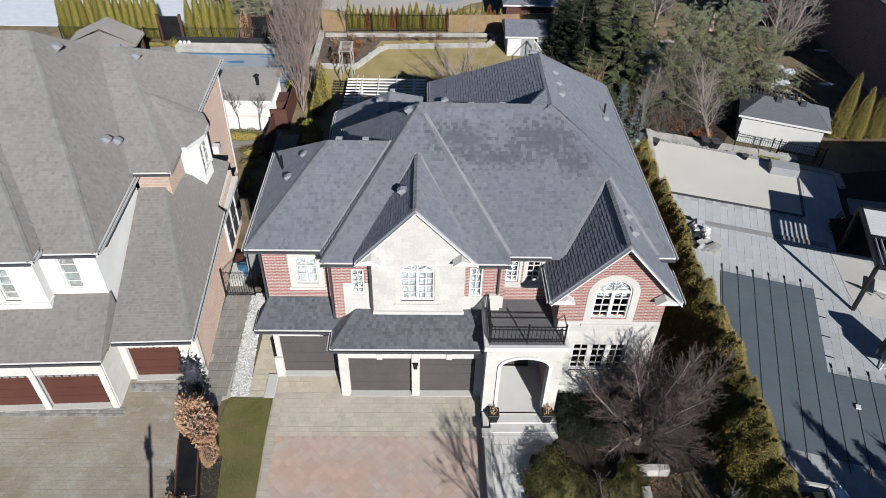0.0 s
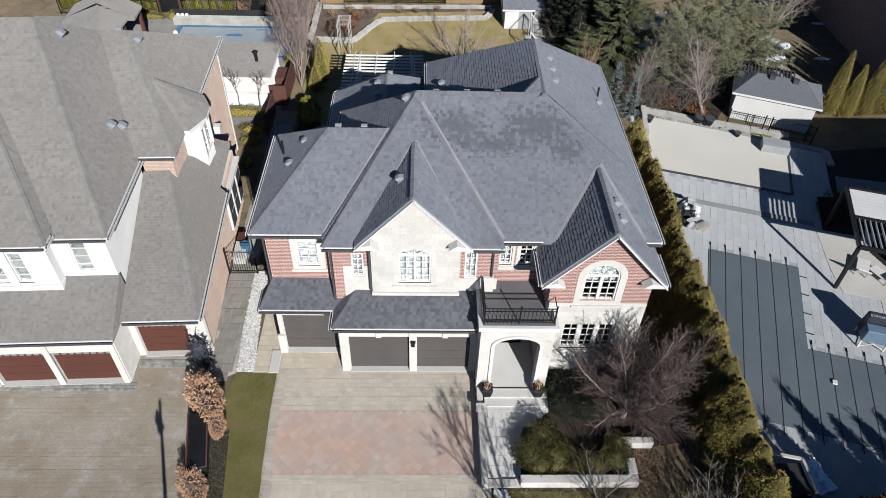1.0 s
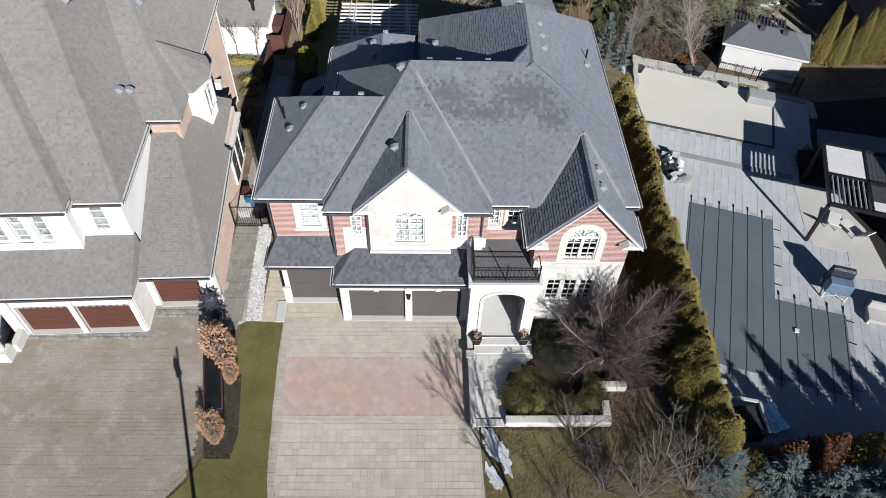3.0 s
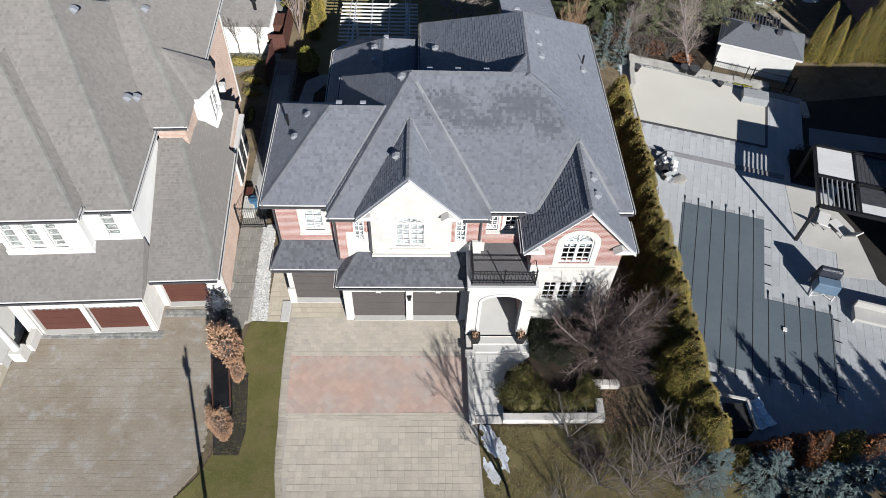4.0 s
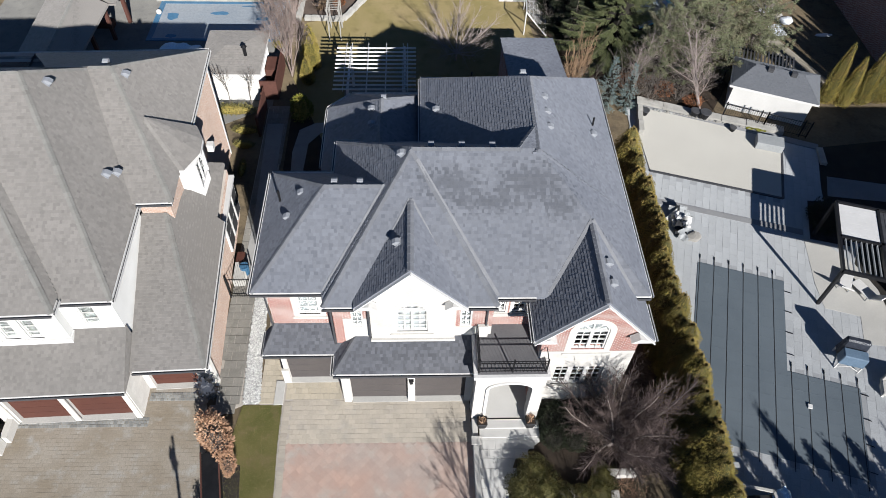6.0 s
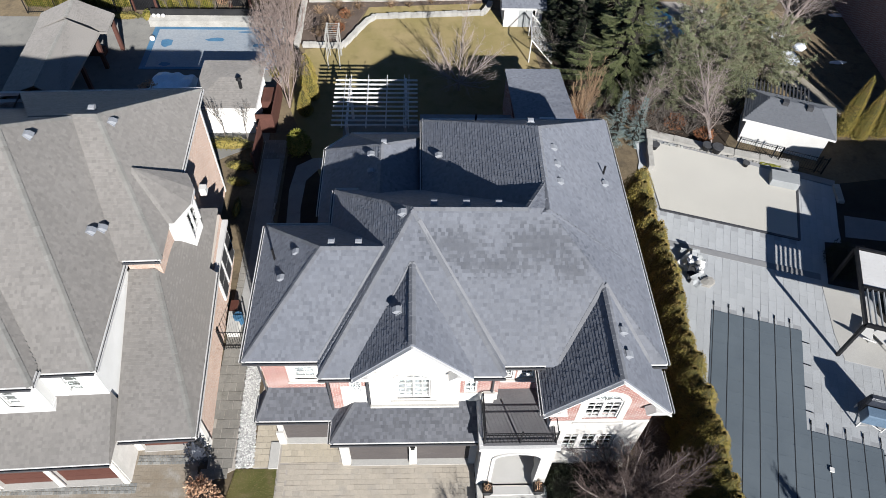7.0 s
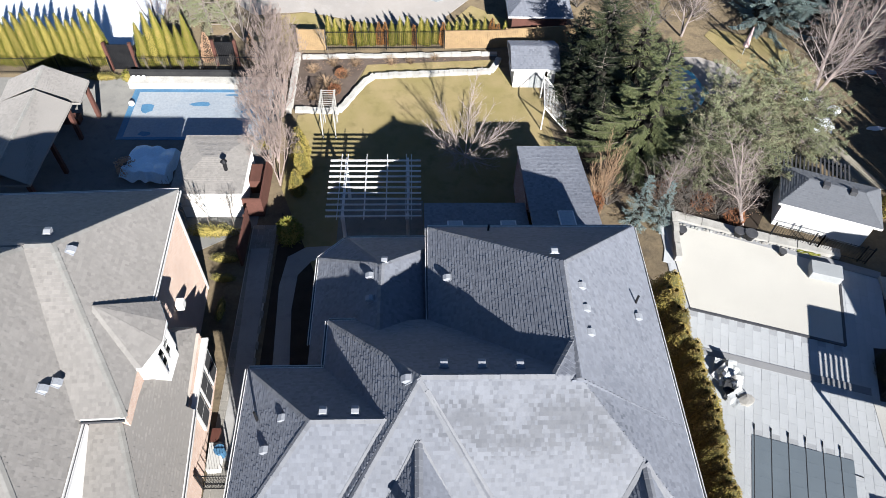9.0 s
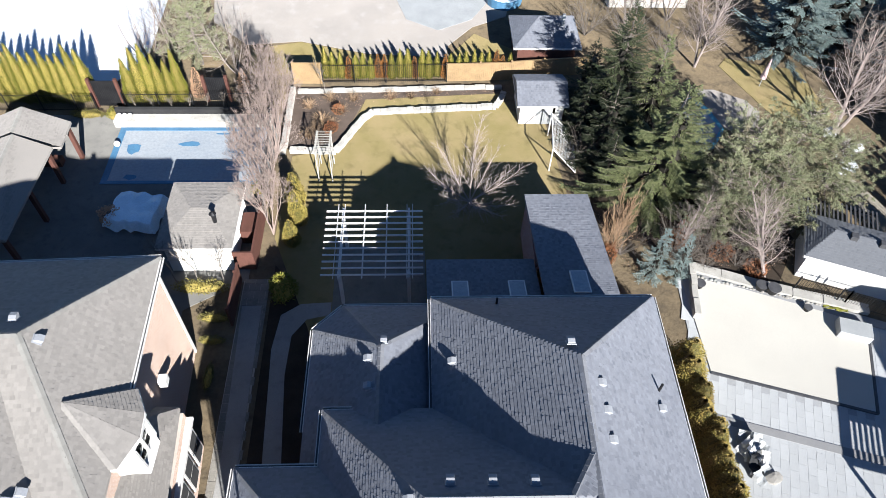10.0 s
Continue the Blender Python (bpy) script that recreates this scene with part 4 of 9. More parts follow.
wall("", (-6.3, 20.84), (-3.5, 20.84), 3.4, 7.1, [(1.23, 2.13, 5.13, 6.5)], (0, 1), "brick")
wall("", (-6.3, 21.09), (-6.3, 27.0), 0.0, 7.1, [], (1, 0), "brick")
wall("", (-6.05, 26.75), (-3.5, 26.75), 0.0, 7.1, [], (0, 1), "brick")
wall("", (-3.5, 27.0), (-3.5, 29.2), 0.0, 7.1, [], (1, 0), "brick")
wall("", (-3.25, 28.95), (0.7, 28.95), 0.0, 7.1, [], (0, 1), "brick")
wall("", (0.7, 29.2), (0.7, 34.4), 0.0, 7.1, [], (1, 0), "brick")
wall("", (0.95, 34.15), (9.15, 34.15), 0.0, 7.1, [], (0, 1), "brick")
wall("", (9.15, 19.15), (9.15, 20.6), 0.0, 6.45, [], (1, 0), "brick")
wall("", (9.15, 20.6), (9.15, 34.4), 0.0, 7.1, [], (1, 0), "brick")
# small side walls of the centre
wall("", (-3.5, 20.12), (-1.92, 20.12), 5.85, 7.1, [(0.76, 1.26, 5.85, 6.56)], (0, 1), "brick", 0.2)
wall("", (-3.1, 20.10), (-1.92, 20.10), 3.6, 5.848, [(0.36, 0.86, 5.23, 5.848)], (0, 1), "precast", 0.22)
wall("", (-3.5, 20.12), (-3.1, 20.12), 3.6, 5.85, [], (0, 1), "brick", 0.2)
wall("", (-3.5, 20.32), (-3.5, 20.84), 3.6, 7.1, [], (1, 0), "brick", 0.2)
wall("", (1.7, 20.12), (3.3, 20.12), 5.16, 7.1, [(0.2, 0.72, 5.16, 6.68)], (0, 1), "brick", 0.2)
wall("", (1.7, 20.10), (3.3, 20.10), 3.6, 5.158, [], (0, 1), "precast", 0.22)
wall("", (3.1, 20.32), (3.1, 20.6), 3.6, 7.1, [], (1, 0), "brick", 0.2)
window(house, -2.49, 20.14, 5.23, 6.56, 0.5, 2, 4, mullions=0, blind=True)
window(house, 2.16, 20.14, 5.16, 6.68, 0.52, 2, 4, mullions=0, blind=True)
# centre gable wall with its arched window
wall("", (-1.92, 19.95), (1.7, 19.95), 3.9, 7.3, [(1.1, 2.44, 5.05, 7.0)], (0, 1), "stone", 0.3)
bm = bmesh.new()
add_slab_y(bm, [(-1.92, 7.3), (1.7, 7.3), (1.7, 7.65), (-0.18, 9.7), (-1.92, 7.72)], 19.95, 20.25)
part("gable_wall", bm, "stone", house)
for x0, x1 in ((-1.92, -1.67), (1.45, 1.7)):
    part("wall", boxed((x0, x1, 20.252, 20.9, 3.9, 7.3)), "stone", house)
window(house, -0.15, 19.99, 5.05, 7.0, 1.34, 2, 4, rise=0.42, surround=0.2, blind=True)
part("wall", boxed((-1.95, 1.73, 19.86, 19.95, 4.35, 4.5)), "precast", house)
window(house, -4.62, 20.88, 5.13, 6.5, 0.9, 2, 3, surround=0.24, blind=True, mullions=0)
# wall behind the balcony
wall("", (3.1, 20.6), (5.3, 20.6), 4.4, 7.1, [(0.27, 0.79, 5.5, 6.62), (1.08, 1.66, 5.5, 6.62)], (0, 1), "brick")
window(house, 3.63, 20.64, 5.5, 6.62, 0.52, 2, 4, surround=0.11, blind=True, mullions=0)
window(house, 4.47, 20.64, 5.5, 6.62, 0.58, 2, 4, surround=0.11, mullions=0)
part("sill_band", boxed((3.2, 4.95, 20.50, 20.6, 5.30, 5.40)), "precast", house)
# right gable block
wall("", (5.3, 18.9), (9.4, 18.9), 5.03, 6.5, [(1.19, 2.81, 5.2, 6.5)], (0, 1), "brick")
wall("", (5.3, 18.88), (9.4, 18.88), 0.0, 5.028, [(0.85, 3.05, 2.1, 3.7)], (0, 1), "stone", 0.27)
bm = bmesh.new()
for sgn in (-1, 1):
    arc = [(7.3 + sgn * 0.81 * math.sin(math.pi / 2 * i / 6), 6.5 + 0.75 * math.cos(math.pi / 2 * i / 6)) for i in range(7)]
    edge = [(7.3, 9.1), *arc, (7.3 + sgn * 2.05, 6.5), (7.3 + sgn * 2.05, 6.72)]
    add_slab_y(bm, edge if sgn < 0 else edge[::-1], 18.9, 19.15)
part("gable_wall", bm, "brick", house)
window(house, 7.3, 18.94, 5.15, 7.2, 1.4, 2, 4, rise=0.65, surround=0.28, blind="head", post=0.07)
window(house, 7.25, 18.94, 2.1, 3.7, 2.2, 2, 4, mullions=2, surround=0.12, post=0.11)
wall("", (5.3, 19.15), (5.3, 20.6), 0.0, 6.5, [], (1, 0), "brick")
wall("", (5.55, 20.6), (9.15, 20.6), 6.5, 7.1, [], (0, 1), "brick")
# ground floor of the garages
wall("", (-6.3, 20.3), (-3.45, 20.3), 0.0, 3.45, [(0.2, 2.62, 0.0, 2.55)], (0, 1), "precast", 0.3)
wall("", (-6.3, 20.6), (-6.3, 21.09), 0.0, 3.45, [], (1, 0), "brick")
wall("", (-3.45, 19.2), (2.5, 19.2), 0.0, 3.45, [(0.4, 3.06, 0.0, 2.42), (3.4, 5.86, 0.0, 2.42)], (0, 1), "precast", 0.3)
wall("", (-3.45, 19.5), (-3.45, 20.3), 0.0, 3.45, [], (1, 0), "brick")
part("column_base", boxed((-6.4, -6.08, 20.18, 20.3, 0.0, 1.25)), "precast", house)


def garage_door(parent, x0, x1, y, z1, mat, label, panels=4, lites=0):
    """A sectional door: sections with recessed joints and a pale sill strip at its foot."""
    bm = bmesh.new()
    for i in range(panels):
        za, zb = 0.08 + (z1 - 0.08) * i / panels, 0.08 + (z1 - 0.08) * (i + 1) / panels
        add_box(bm, x0, x1, y, y + 0.05, za + 0.008, zb - 0.008)
    d = part("garage_door", bm, mat, parent, label, bevel=0.004)
    part("door_backing", boxed((x0, x1, y + 0.055, y + 0.08, 0.02, z1)), mat, d)
    part("door_sill", boxed((x0, x1, y - 0.28, y + 0.045, -0.01, 0.055)), "concrete", d)
    return d


garage_door(house, -3.05, -0.39, 19.38, 2.42, "taupe", "taupe sectional garage door, closed", 4)
garage_door(house, -0.05, 2.41, 19.38, 2.42, "taupe", "taupe sectional garage door, closed", 4)
garage_door(house, -6.1, -3.68, 20.48, 2.55, "taupe", "taupe sectional garage door, closed", 4)
for x, y in ((-3.25, 19.2), (-0.22, 19.2), (2.46, 19.2)):
    part("pier", boxed((x - 0.17, x + 0.17, y - 0.07, y - 0.002, 0.0, 2.9)), "precast", house, bevel=0.01)
part("frieze", boxed((-3.5, 2.5, 19.12, 19.2, 2.9, 3.4)), "white", house)
part("frieze", boxed((-6.35, -3.5, 20.2, 20.3, 2.75, 3.4)), "white", house)
for x in (-1.72, 1.18):
    part("keystone", boxed((x - 0.12, x + 0.12, 19.13, 19.2, 2.42, 2.72)), "precast", house)
for x, y, z0, z1 in ((-3.56, 20.05, 3.9, 7.1), (-1.98, 19.9, 4.6, 7.2), (3.04, 20.04, 4.6, 7.1), (-6.36, 20.78, 4.2, 7.1)):
    bm = bmesh.new()
    add_tube(bm, (x, y, z0), (x, y, z1), 0.045, 0.045, 8)
    add_tube(bm, (x, y, z1 - 0.05), (x, y - 0.22, z1 + 0.02), 0.045, 0.045, 8)
    part("downspout", bm, "gutter", house)
lant = part("wall_lantern", boxed((-0.30, -0.14, 19.02, 19.13, 1.9, 2.2)), "iron", house, "black iron wall lantern", bevel=0.03)
part("lantern_cap", boxed((-0.33, -0.11, 18.99, 19.13, 2.202, 2.25)), "iron", lant)
for p, d in (((-5.95, 24.9, 7.9), 0.75), ((8.7, 29.7, 8.1), 0.6), ((3.0, 34.0, 7.6), 0.5)):
    bm = bmesh.new()
    add_tube(bm, p, (p[0], p[1], p[2] + d), 0.05, 0.05, 9)
    part("plumbing_vent", bm, "iron", house)
# floors and walls added behind the windows, coloured near-black for unlit rooms
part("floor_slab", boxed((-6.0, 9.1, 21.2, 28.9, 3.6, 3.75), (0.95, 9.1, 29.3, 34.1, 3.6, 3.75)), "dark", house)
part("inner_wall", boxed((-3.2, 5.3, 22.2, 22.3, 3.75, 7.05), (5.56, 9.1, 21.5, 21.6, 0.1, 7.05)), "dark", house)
# rear bay walls
bm = bmesh.new()
add_prism(bm, [(-4.4, 29.0), (0.69, 29.2), (0.69, 35.0), (-3.4, 35.0), (-4.4, 33.95)], 0.0, 5.4)
part("bay_wall", bm, "brick", house)

# entrance portico and balcony
part("portico_floor", boxed((2.6, 5.6, 18.0, 20.6, 0.0, 0.34)), "walk_stone", house, bevel=0.015)
bm = bmesh.new()
arc = [(4.15 - 0.95 * math.cos(math.pi * i / 12), 3.3 + 0.5 * math.sin(math.pi * i / 12)) for i in range(13)]
for i in range(12):
    add_slab_y(bm, [arc[i], arc[i + 1], (arc[i + 1][0], 4.3), (arc[i][0], 4.3)], 18.05, 18.45)
add_box(bm, 2.58, 3.2, 18.05, 18.45, 0.34, 4.3)
add_box(bm, 5.1, 5.65, 18.05, 18.45, 0.34, 4.3)
bmesh.ops.remove_doubles(bm, verts=bm.verts, dist=0.0005)
part("portico_arch", bm, "precast", house, "cream stone entrance arch")
part("portico_side", boxed((2.58, 2.85, 18.45, 20.1, 2.9, 4.3), (5.38, 5.65, 18.45, 18.88, 0.34, 4.3), (2.58, 2.95, 19.6, 20.1, 0.34, 2.9)), "precast", house)
bm = bmesh.new()
add_ring_y(bm, [(3.06, 0.34), (5.24, 0.34)] + [(4.15 + 1.09 * math.cos(math.pi * i / 12), 3.3 + 0.64 * math.sin(math.pi * i / 12)) for i in range(13)], [(3.2, 0.34), (5.1, 0.34)] + [(4.15 + 0.95 * math.cos(math.pi * i / 12), 3.3 + 0.5 * math.sin(math.pi * i / 12)) for i in range(13)], 17.98, 18.06)
part("arch_moulding", bm, "white", house)
part("entry_wall", wall_with_holes((2.6, 20.6), (5.3, 20.6), 0.34, 4.4, 0.2, [(0.85, 2.25, 0.34, 2.9)], (0, 1)), "stone", house)
part("front_door", boxed((3.47, 4.14, 20.66, 20.72, 0.36, 2.88), (4.16, 4.83, 20.66, 20.72, 0.36, 2.88)), "taupe", house, "dark panelled double front door")
part("portico_ceiling", boxed((2.6, 5.6, 18.45, 20.6, 4.22, 4.3)), "white", house)
part("cornice", boxed((2.46, 5.75, 17.93, 18.10, 4.3, 4.52), (2.46, 2.63, 18.1, 20.1, 4.3, 4.52), (5.6, 5.75, 18.1, 18.86, 4.3, 4.52)), "white", house, bevel=0.012)
part("balcony_deck", boxed((2.63, 5.6, 18.1, 20.6, 4.3, 4.53)), "membrane", house, "dark grey flat balcony membrane")
part("parapet", boxed((2.68, 3.15, 19.95, 20.1, 4.53, 5.35)), "precast", house, bevel=0.01)
rail = part("balcony_rail", beams(0.035, 0.03, ((2.68, 18.2, 5.42), (5.55, 18.2, 5.42)), ((2.68, 18.2, 5.26), (5.55, 18.2, 5.26)), ((2.68, 18.2, 4.63), (5.55, 18.2, 4.63)), ((2.68, 18.2, 5.42), (2.68, 19.95, 5.42)), ((2.68, 18.2, 4.63), (2.68, 19.95, 4.63)), ((5.55, 18.2, 5.42), (5.55, 18.85, 5.42)), ((5.55, 18.2, 4.63), (5.55, 18.85, 4.63))), "iron", house, "black wrought-iron balcony railing")
for i in range(19):
    x = 2.68 + 2.87 * i / 18
    w = 0.03 if i in (0, 9, 18) else 0.010
    part("baluster", boxed((x - w, x + w, 18.2 - w, 18.2 + w, 4.53, 5.55 if w > 0.02 else 5.42)), "iron", rail)
for i in range(1, 12):
    y = 18.2 + 1.75 * i / 12
    part("baluster", boxed((2.664, 2.696, y - 0.016, y + 0.016, 4.63, 5.42)), "iron", rail)
# steps
steps = thing("front_steps", (4.1, 17.6, 0), "pale stone entrance steps", "steps")
part("step", boxed((2.95, 5.75, 17.6, 18.0, 0.0, 0.25)), "walk_stone", steps, bevel=0.01)
part("step", boxed((2.95, 5.75, 17.2, 17.6, 0.0, 0.13)), "walk_stone", steps, bevel=0.01)

for at, nrm, dn in (
    ((-4.79, 24.52, 8.91), (-0.91, 0, 1), (-1, 0, -0.91)), ((-5.37, 23.58, 8.42), (-0.91, 0, 1), (-1, 0, -0.91)),
    ((-0.5, 24.98, 10.79), (-1.06, 0, 1), (-1, 0, -1.06)), ((-0.68, 21.36, 9.4), (-1.08, 0, 1), (-1, 0, -1.08)),
    ((0.68, 25.5, 10.73), (0, 0.85, 1), (0, 1, -0.85)), ((1.96, 25.47, 10.75), (0, 0.85, 1), (0, 1, -0.85)), ((3.24, 25.43, 10.78), (0, 0.85, 1), (0, 1, -0.85)),
    ((-3.37, 24.3, 9.75), (0, 0.8, 1), (0, 1, -0.8)), ((-2.3, 24.3, 9.75), (0, 0.8, 1), (0, 1, -0.8)),
    ((1.11, 31.21, 7.91), (-0.85, 0, 1), (-1, 0, -0.85)), ((5.78, 28.76, 10.67), (0.86, 0, 1), (1, 0, -0.86)), ((5.81, 27.79, 10.64), (0.86, 0, 1), (1, 0, -0.86)),
    ((5.8, 26.77, 10.65), (0.86, 0, 1), (1, 0, -0.86)), ((8.53, 28.91, 8.32), (0.86, 0, 1), (1, 0, -0.86)), ((5.0, 30.2, 10.9), (0, 0.8, 1), (0, 1, -0.8)),
    ((7.7, 20.72, 8.83), (1.11, 0, 1), (1, 0, -1.11)), ((7.71, 19.71, 8.82), (1.11, 0, 1), (1, 0, -1.11)),
    ((-2.15, 31.5, 7.70), (-0.81, 0, 1), (-1, 0, -0.81)), ((-2.1, 30.3, 7.74), (-0.81, 0, 1), (-1, 0, -0.81)), ((-1.6, 32.15, 7.86), (0, 0.72, 1), (0, 1, -0.72)),
):
    roof_vent("grey metal box vent on the slate-grey roof", at, nrm, dn, "roof vents of the brick house", 0.85)

# ---- neighbouring house ----
nb = thing("neighbour_house", (-12.4, 20.0, 0), "white stucco and brick house with weathered grey roofs", "house")
nb.rotation_euler.z = radians(2.4)
rn = random.Random(21)


def nb_roof(slopes, outline, caps, label=""):
    return roof(nb, slopes, outline, "drab", caps, rn, label=label)


Z7 = 7.3
R1, R0 = (-15.95, 28.05, 12.62), (-26.0, 28.05, 12.62)
f, c = hip_faces(-30.0, -12.25, 20.1, 36.5, Z7, R0, R1)
c[2], c[3] = (-12.25, 36.5, 6.7), (-30.0, 36.5, 6.7)
f = [[c[0], c[1], R1, R0], [c[2], c[3], R0, R1], [c[3], c[0], R0], [c[1], c[2], R1]]
nb_roof(f, c, [(R0, R1), ((-12.25, 20.1, Z7), R1), (c[2], R1)], "weathered grey shingle hip roof")
# block at the right with its own short ridge
S0, S1 = (-16.5, 31.05, 10.6), (-13.6, 31.05, 10.6)
f, c = hip_faces(-20.0, -10.72, 25.3, 36.76, 7.42, S0, S1)
nb_roof(f[:2] + f[3:], c, [((-14.6, 31.05, 10.6), S1), ((-10.72, 36.76, 7.42), S1), ((-10.72, 25.3, 7.42), S1)])
# hip over the front bay
T0 = (-17.72, 25.3, 11.36)
C0, C1 = (-14.3, 19.45, 7.5), (-21.0, 19.45, 7.5)
f = [[C1, C0, T0], [C0, (-14.3, 20.3, 7.5), (-17.72, 26.5, 11.36), T0], [(-21.0, 27.0, 7.5), C1, T0, (-17.72, 26.5, 11.36)], [(-14.3, 20.3, 7.5), (-21.0, 27.0, 7.5), (-17.72, 26.5, 11.36)]]
nb_roof(f, [C1, C0, (-14.3, 20.3, 7.5), (-21.0, 27.0, 7.5)], [(C0, T0)])
# low roof along the side
zl = 3.74
W0, W1, W2 = (-9.467, 27.3, zl), (-9.74, 27.3, zl + 0.39), (-9.88, 31.2, zl + 0.37)
L0, L1, L2 = (-9.2, 18.85, zl), (-11.3, 25.58, zl + 2.7), (-11.2, 30.0, zl + 1.7)
f = [[(-12.4, 18.85, zl), L0, L1, (-12.4, 25.58, zl + 2.7)], [L0, W0, W1, W2, L1], [W2, L2, L1], [W2, (-11.2, 31.5, zl), L2]]
nb_roof(f, [L0, W0, W1, W2, (-11.2, 31.5, zl), (-12.4, 31.5, zl), (-12.4, 18.85, zl)], [(L0, L1)])
# garage roof in front
zq = 3.66
f = [[(-19.3, 17.95, zq), (-12.45, 17.95, zq), (-12.45, 20.4, zq + 1.35), (-19.3, 20.4, zq + 1.35)], [(-12.45, 17.95, zq), (-12.45, 20.5, zq), (-12.45, 20.4, zq + 1.35)],
     [(-19.3, 20.5, zq), (-19.3, 17.95, zq), (-19.3, 20.4, zq + 1.35)], [(-12.45, 20.5, zq), (-19.3, 20.5, zq), (-19.3, 20.4, zq + 1.35), (-12.45, 20.4, zq + 1.35)]]
nb_roof(f, [(-19.3, 17.95, zq), (-12.45, 17.95, zq), (-12.45, 20.5, zq), (-19.3, 20.5, zq)], [])
for p, q, o in (((-19.3, 17.95, zq), (-12.45, 17.95, zq), (0, -1, 0)), ((-12.3, 18.85, zl), (-9.2, 18.85, zl), (0, -1, 0)), (L0, W0, (1, 0, 0)), ((-14.3, 20.1, Z7), (-12.25, 20.1, Z7), (0, -1, 0)),
                ((-12.25, 20.1, Z7), (-12.25, 25.3, Z7), (1, 0, 0)), ((-12.3, 25.3, 7.42), (-10.72, 25.3, 7.42), (0, -1, 0)), ((-10.72, 29.8, 7.42), (-10.72, 36.76, 7.42), (1, 0, 0)), ((-10.72, 36.76, 7.42), (-30.0, 36.76, 7.42), (0, 1, 0)),
                ((-18.75, 19.45, 7.5), (-14.3, 19.45, 7.5), (0, -1, 0)), ((-14.3, 19.45, 7.5), (-14.3, 20.1, 7.5), (1, 0, 0))):
    gutter(nb, p, q, o)


def nwall(p0, p1, z0, z1, holes, back, mat, thick=0.25):
    return part("wall", wall_with_holes(p0, p1, z0, z1, thick, holes, back), mat, nb)


# garage fronts
nwall((-19.1, 18.55), (-12.85, 18.55), 0.0, 3.5, [(0.75, 3.2, 0.0, 2.18), (3.42, 5.9, 0.0, 2.18)], (0, 1), "precast", 0.3)
nwall((-12.85, 18.85), (-12.85, 20.0), 0.0, 3.6, [], (-1, 0), "stone")
nwall((-12.85, 20.0), (-9.55, 20.0), 0.0, 3.6, [(0.3, 2.5, 0.0, 2.1)], (0, 1), "precast", 0.3)
garage_door(nb, -18.35, -15.9, 18.74, 2.18, "maroon", "red-brown panelled garage door, closed", 4)
garage_door(nb, -15.68, -13.2, 18.74, 2.18, "maroon", "red-brown panelled garage door, closed", 4)
garage_door(nb, -12.55, -10.35, 20.19, 2.1, "maroon", "red-brown panelled garage door, closed", 4)
for x0, x1, y in ((-18.35, -15.9, 18.70), (-15.68, -13.2, 18.70), (-12.55, -10.35, 20.15)):
    for i in range(8):
        w = (x1 - x0) / 8
        part("door_light", boxed((x0 + w * i + 0.05, x0 + w * (i + 1) - 0.05, y, y + 0.03, 1.88, 1.98)), "blind", nb)
for x in (-18.6, -15.79, -13.02):
    part("pier", boxed((x - 0.13, x + 0.13, 18.47, 18.548, 0.0, 3.0)), "precast", nb, bevel=0.01)
part("frieze", boxed((-19.15, -12.8, 18.46, 18.55, 2.9, 3.5)), "white", nb)
part("frieze", boxed((-12.8, -9.5, 19.91, 20.0, 2.6, 3.5)), "white", nb)
# front upper walls
nwall((-30.0, 20.35), (-12.5, 20.35), 3.7, 7.2, [(16.0, 16.7, 5.2, 6.9)], (0, 1), "stucco")
window(nb, -13.65, 20.39, 5.2, 6.9, 0.7, 1, 4, mullions=0, blind="cloth")
nwall((-12.5, 20.6), (-12.5, 25.6), 3.6, 7.2, [], (-1, 0), "stucco")
nwall((-12.35, 25.6), (-11.0, 25.6), 3.6, 7.3, [], (0, 1), "pink_brick")
nwall((-11.0, 25.85), (-11.0, 36.4), 0.0, 7.3, [], (-1, 0), "pink_brick")
nwall((-30.0, 36.15), (-11.25, 36.15), 0.0, 7.3, [], (0, 1), "pink_brick")
part("corner_trim", boxed((-11.06, -10.96, 36.3, 36.46, 0.0, 7.3)), "white", nb)
nwall((-9.6, 20.3), (-9.85, 31.2), 0.0, 3.6, [], (-1, 0), "pink_brick")
nwall((-11.0, 30.95), (-10.1, 30.95), 0.0, 3.6, [], (0, 1), "pink_brick")
# front bay with three arched windows
nwall((-18.4, 19.9), (-14.65, 19.9), 4.5, 7.4, [(0.25, 0.85, 5.1, 6.95), (1.2, 1.8, 5.1, 6.95), (2.15, 2.75, 5.1, 6.95)], (0, 1), "stucco", 0.3)
nwall((-14.65, 20.2), (-14.65, 20.35), 4.5, 7.4, [], (-1, 0), "stucco", 0.2)
for x in (-17.85, -16.9, -15.95):
    window(nb, x, 19.94, 5.1, 6.95, 0.6, 1, 4, rise=0.22, surround=0.08, mullions=0, blind="cloth", mat="stucco")
part("bay_base", boxed((-18.45, -14.6, 19.83, 20.3, 4.5, 5.0)), "stucco", nb)
part("bay_flashing", boxed((-18.5, -14.55, 19.78, 20.3, 4.38, 4.5)), "gutter", nb)
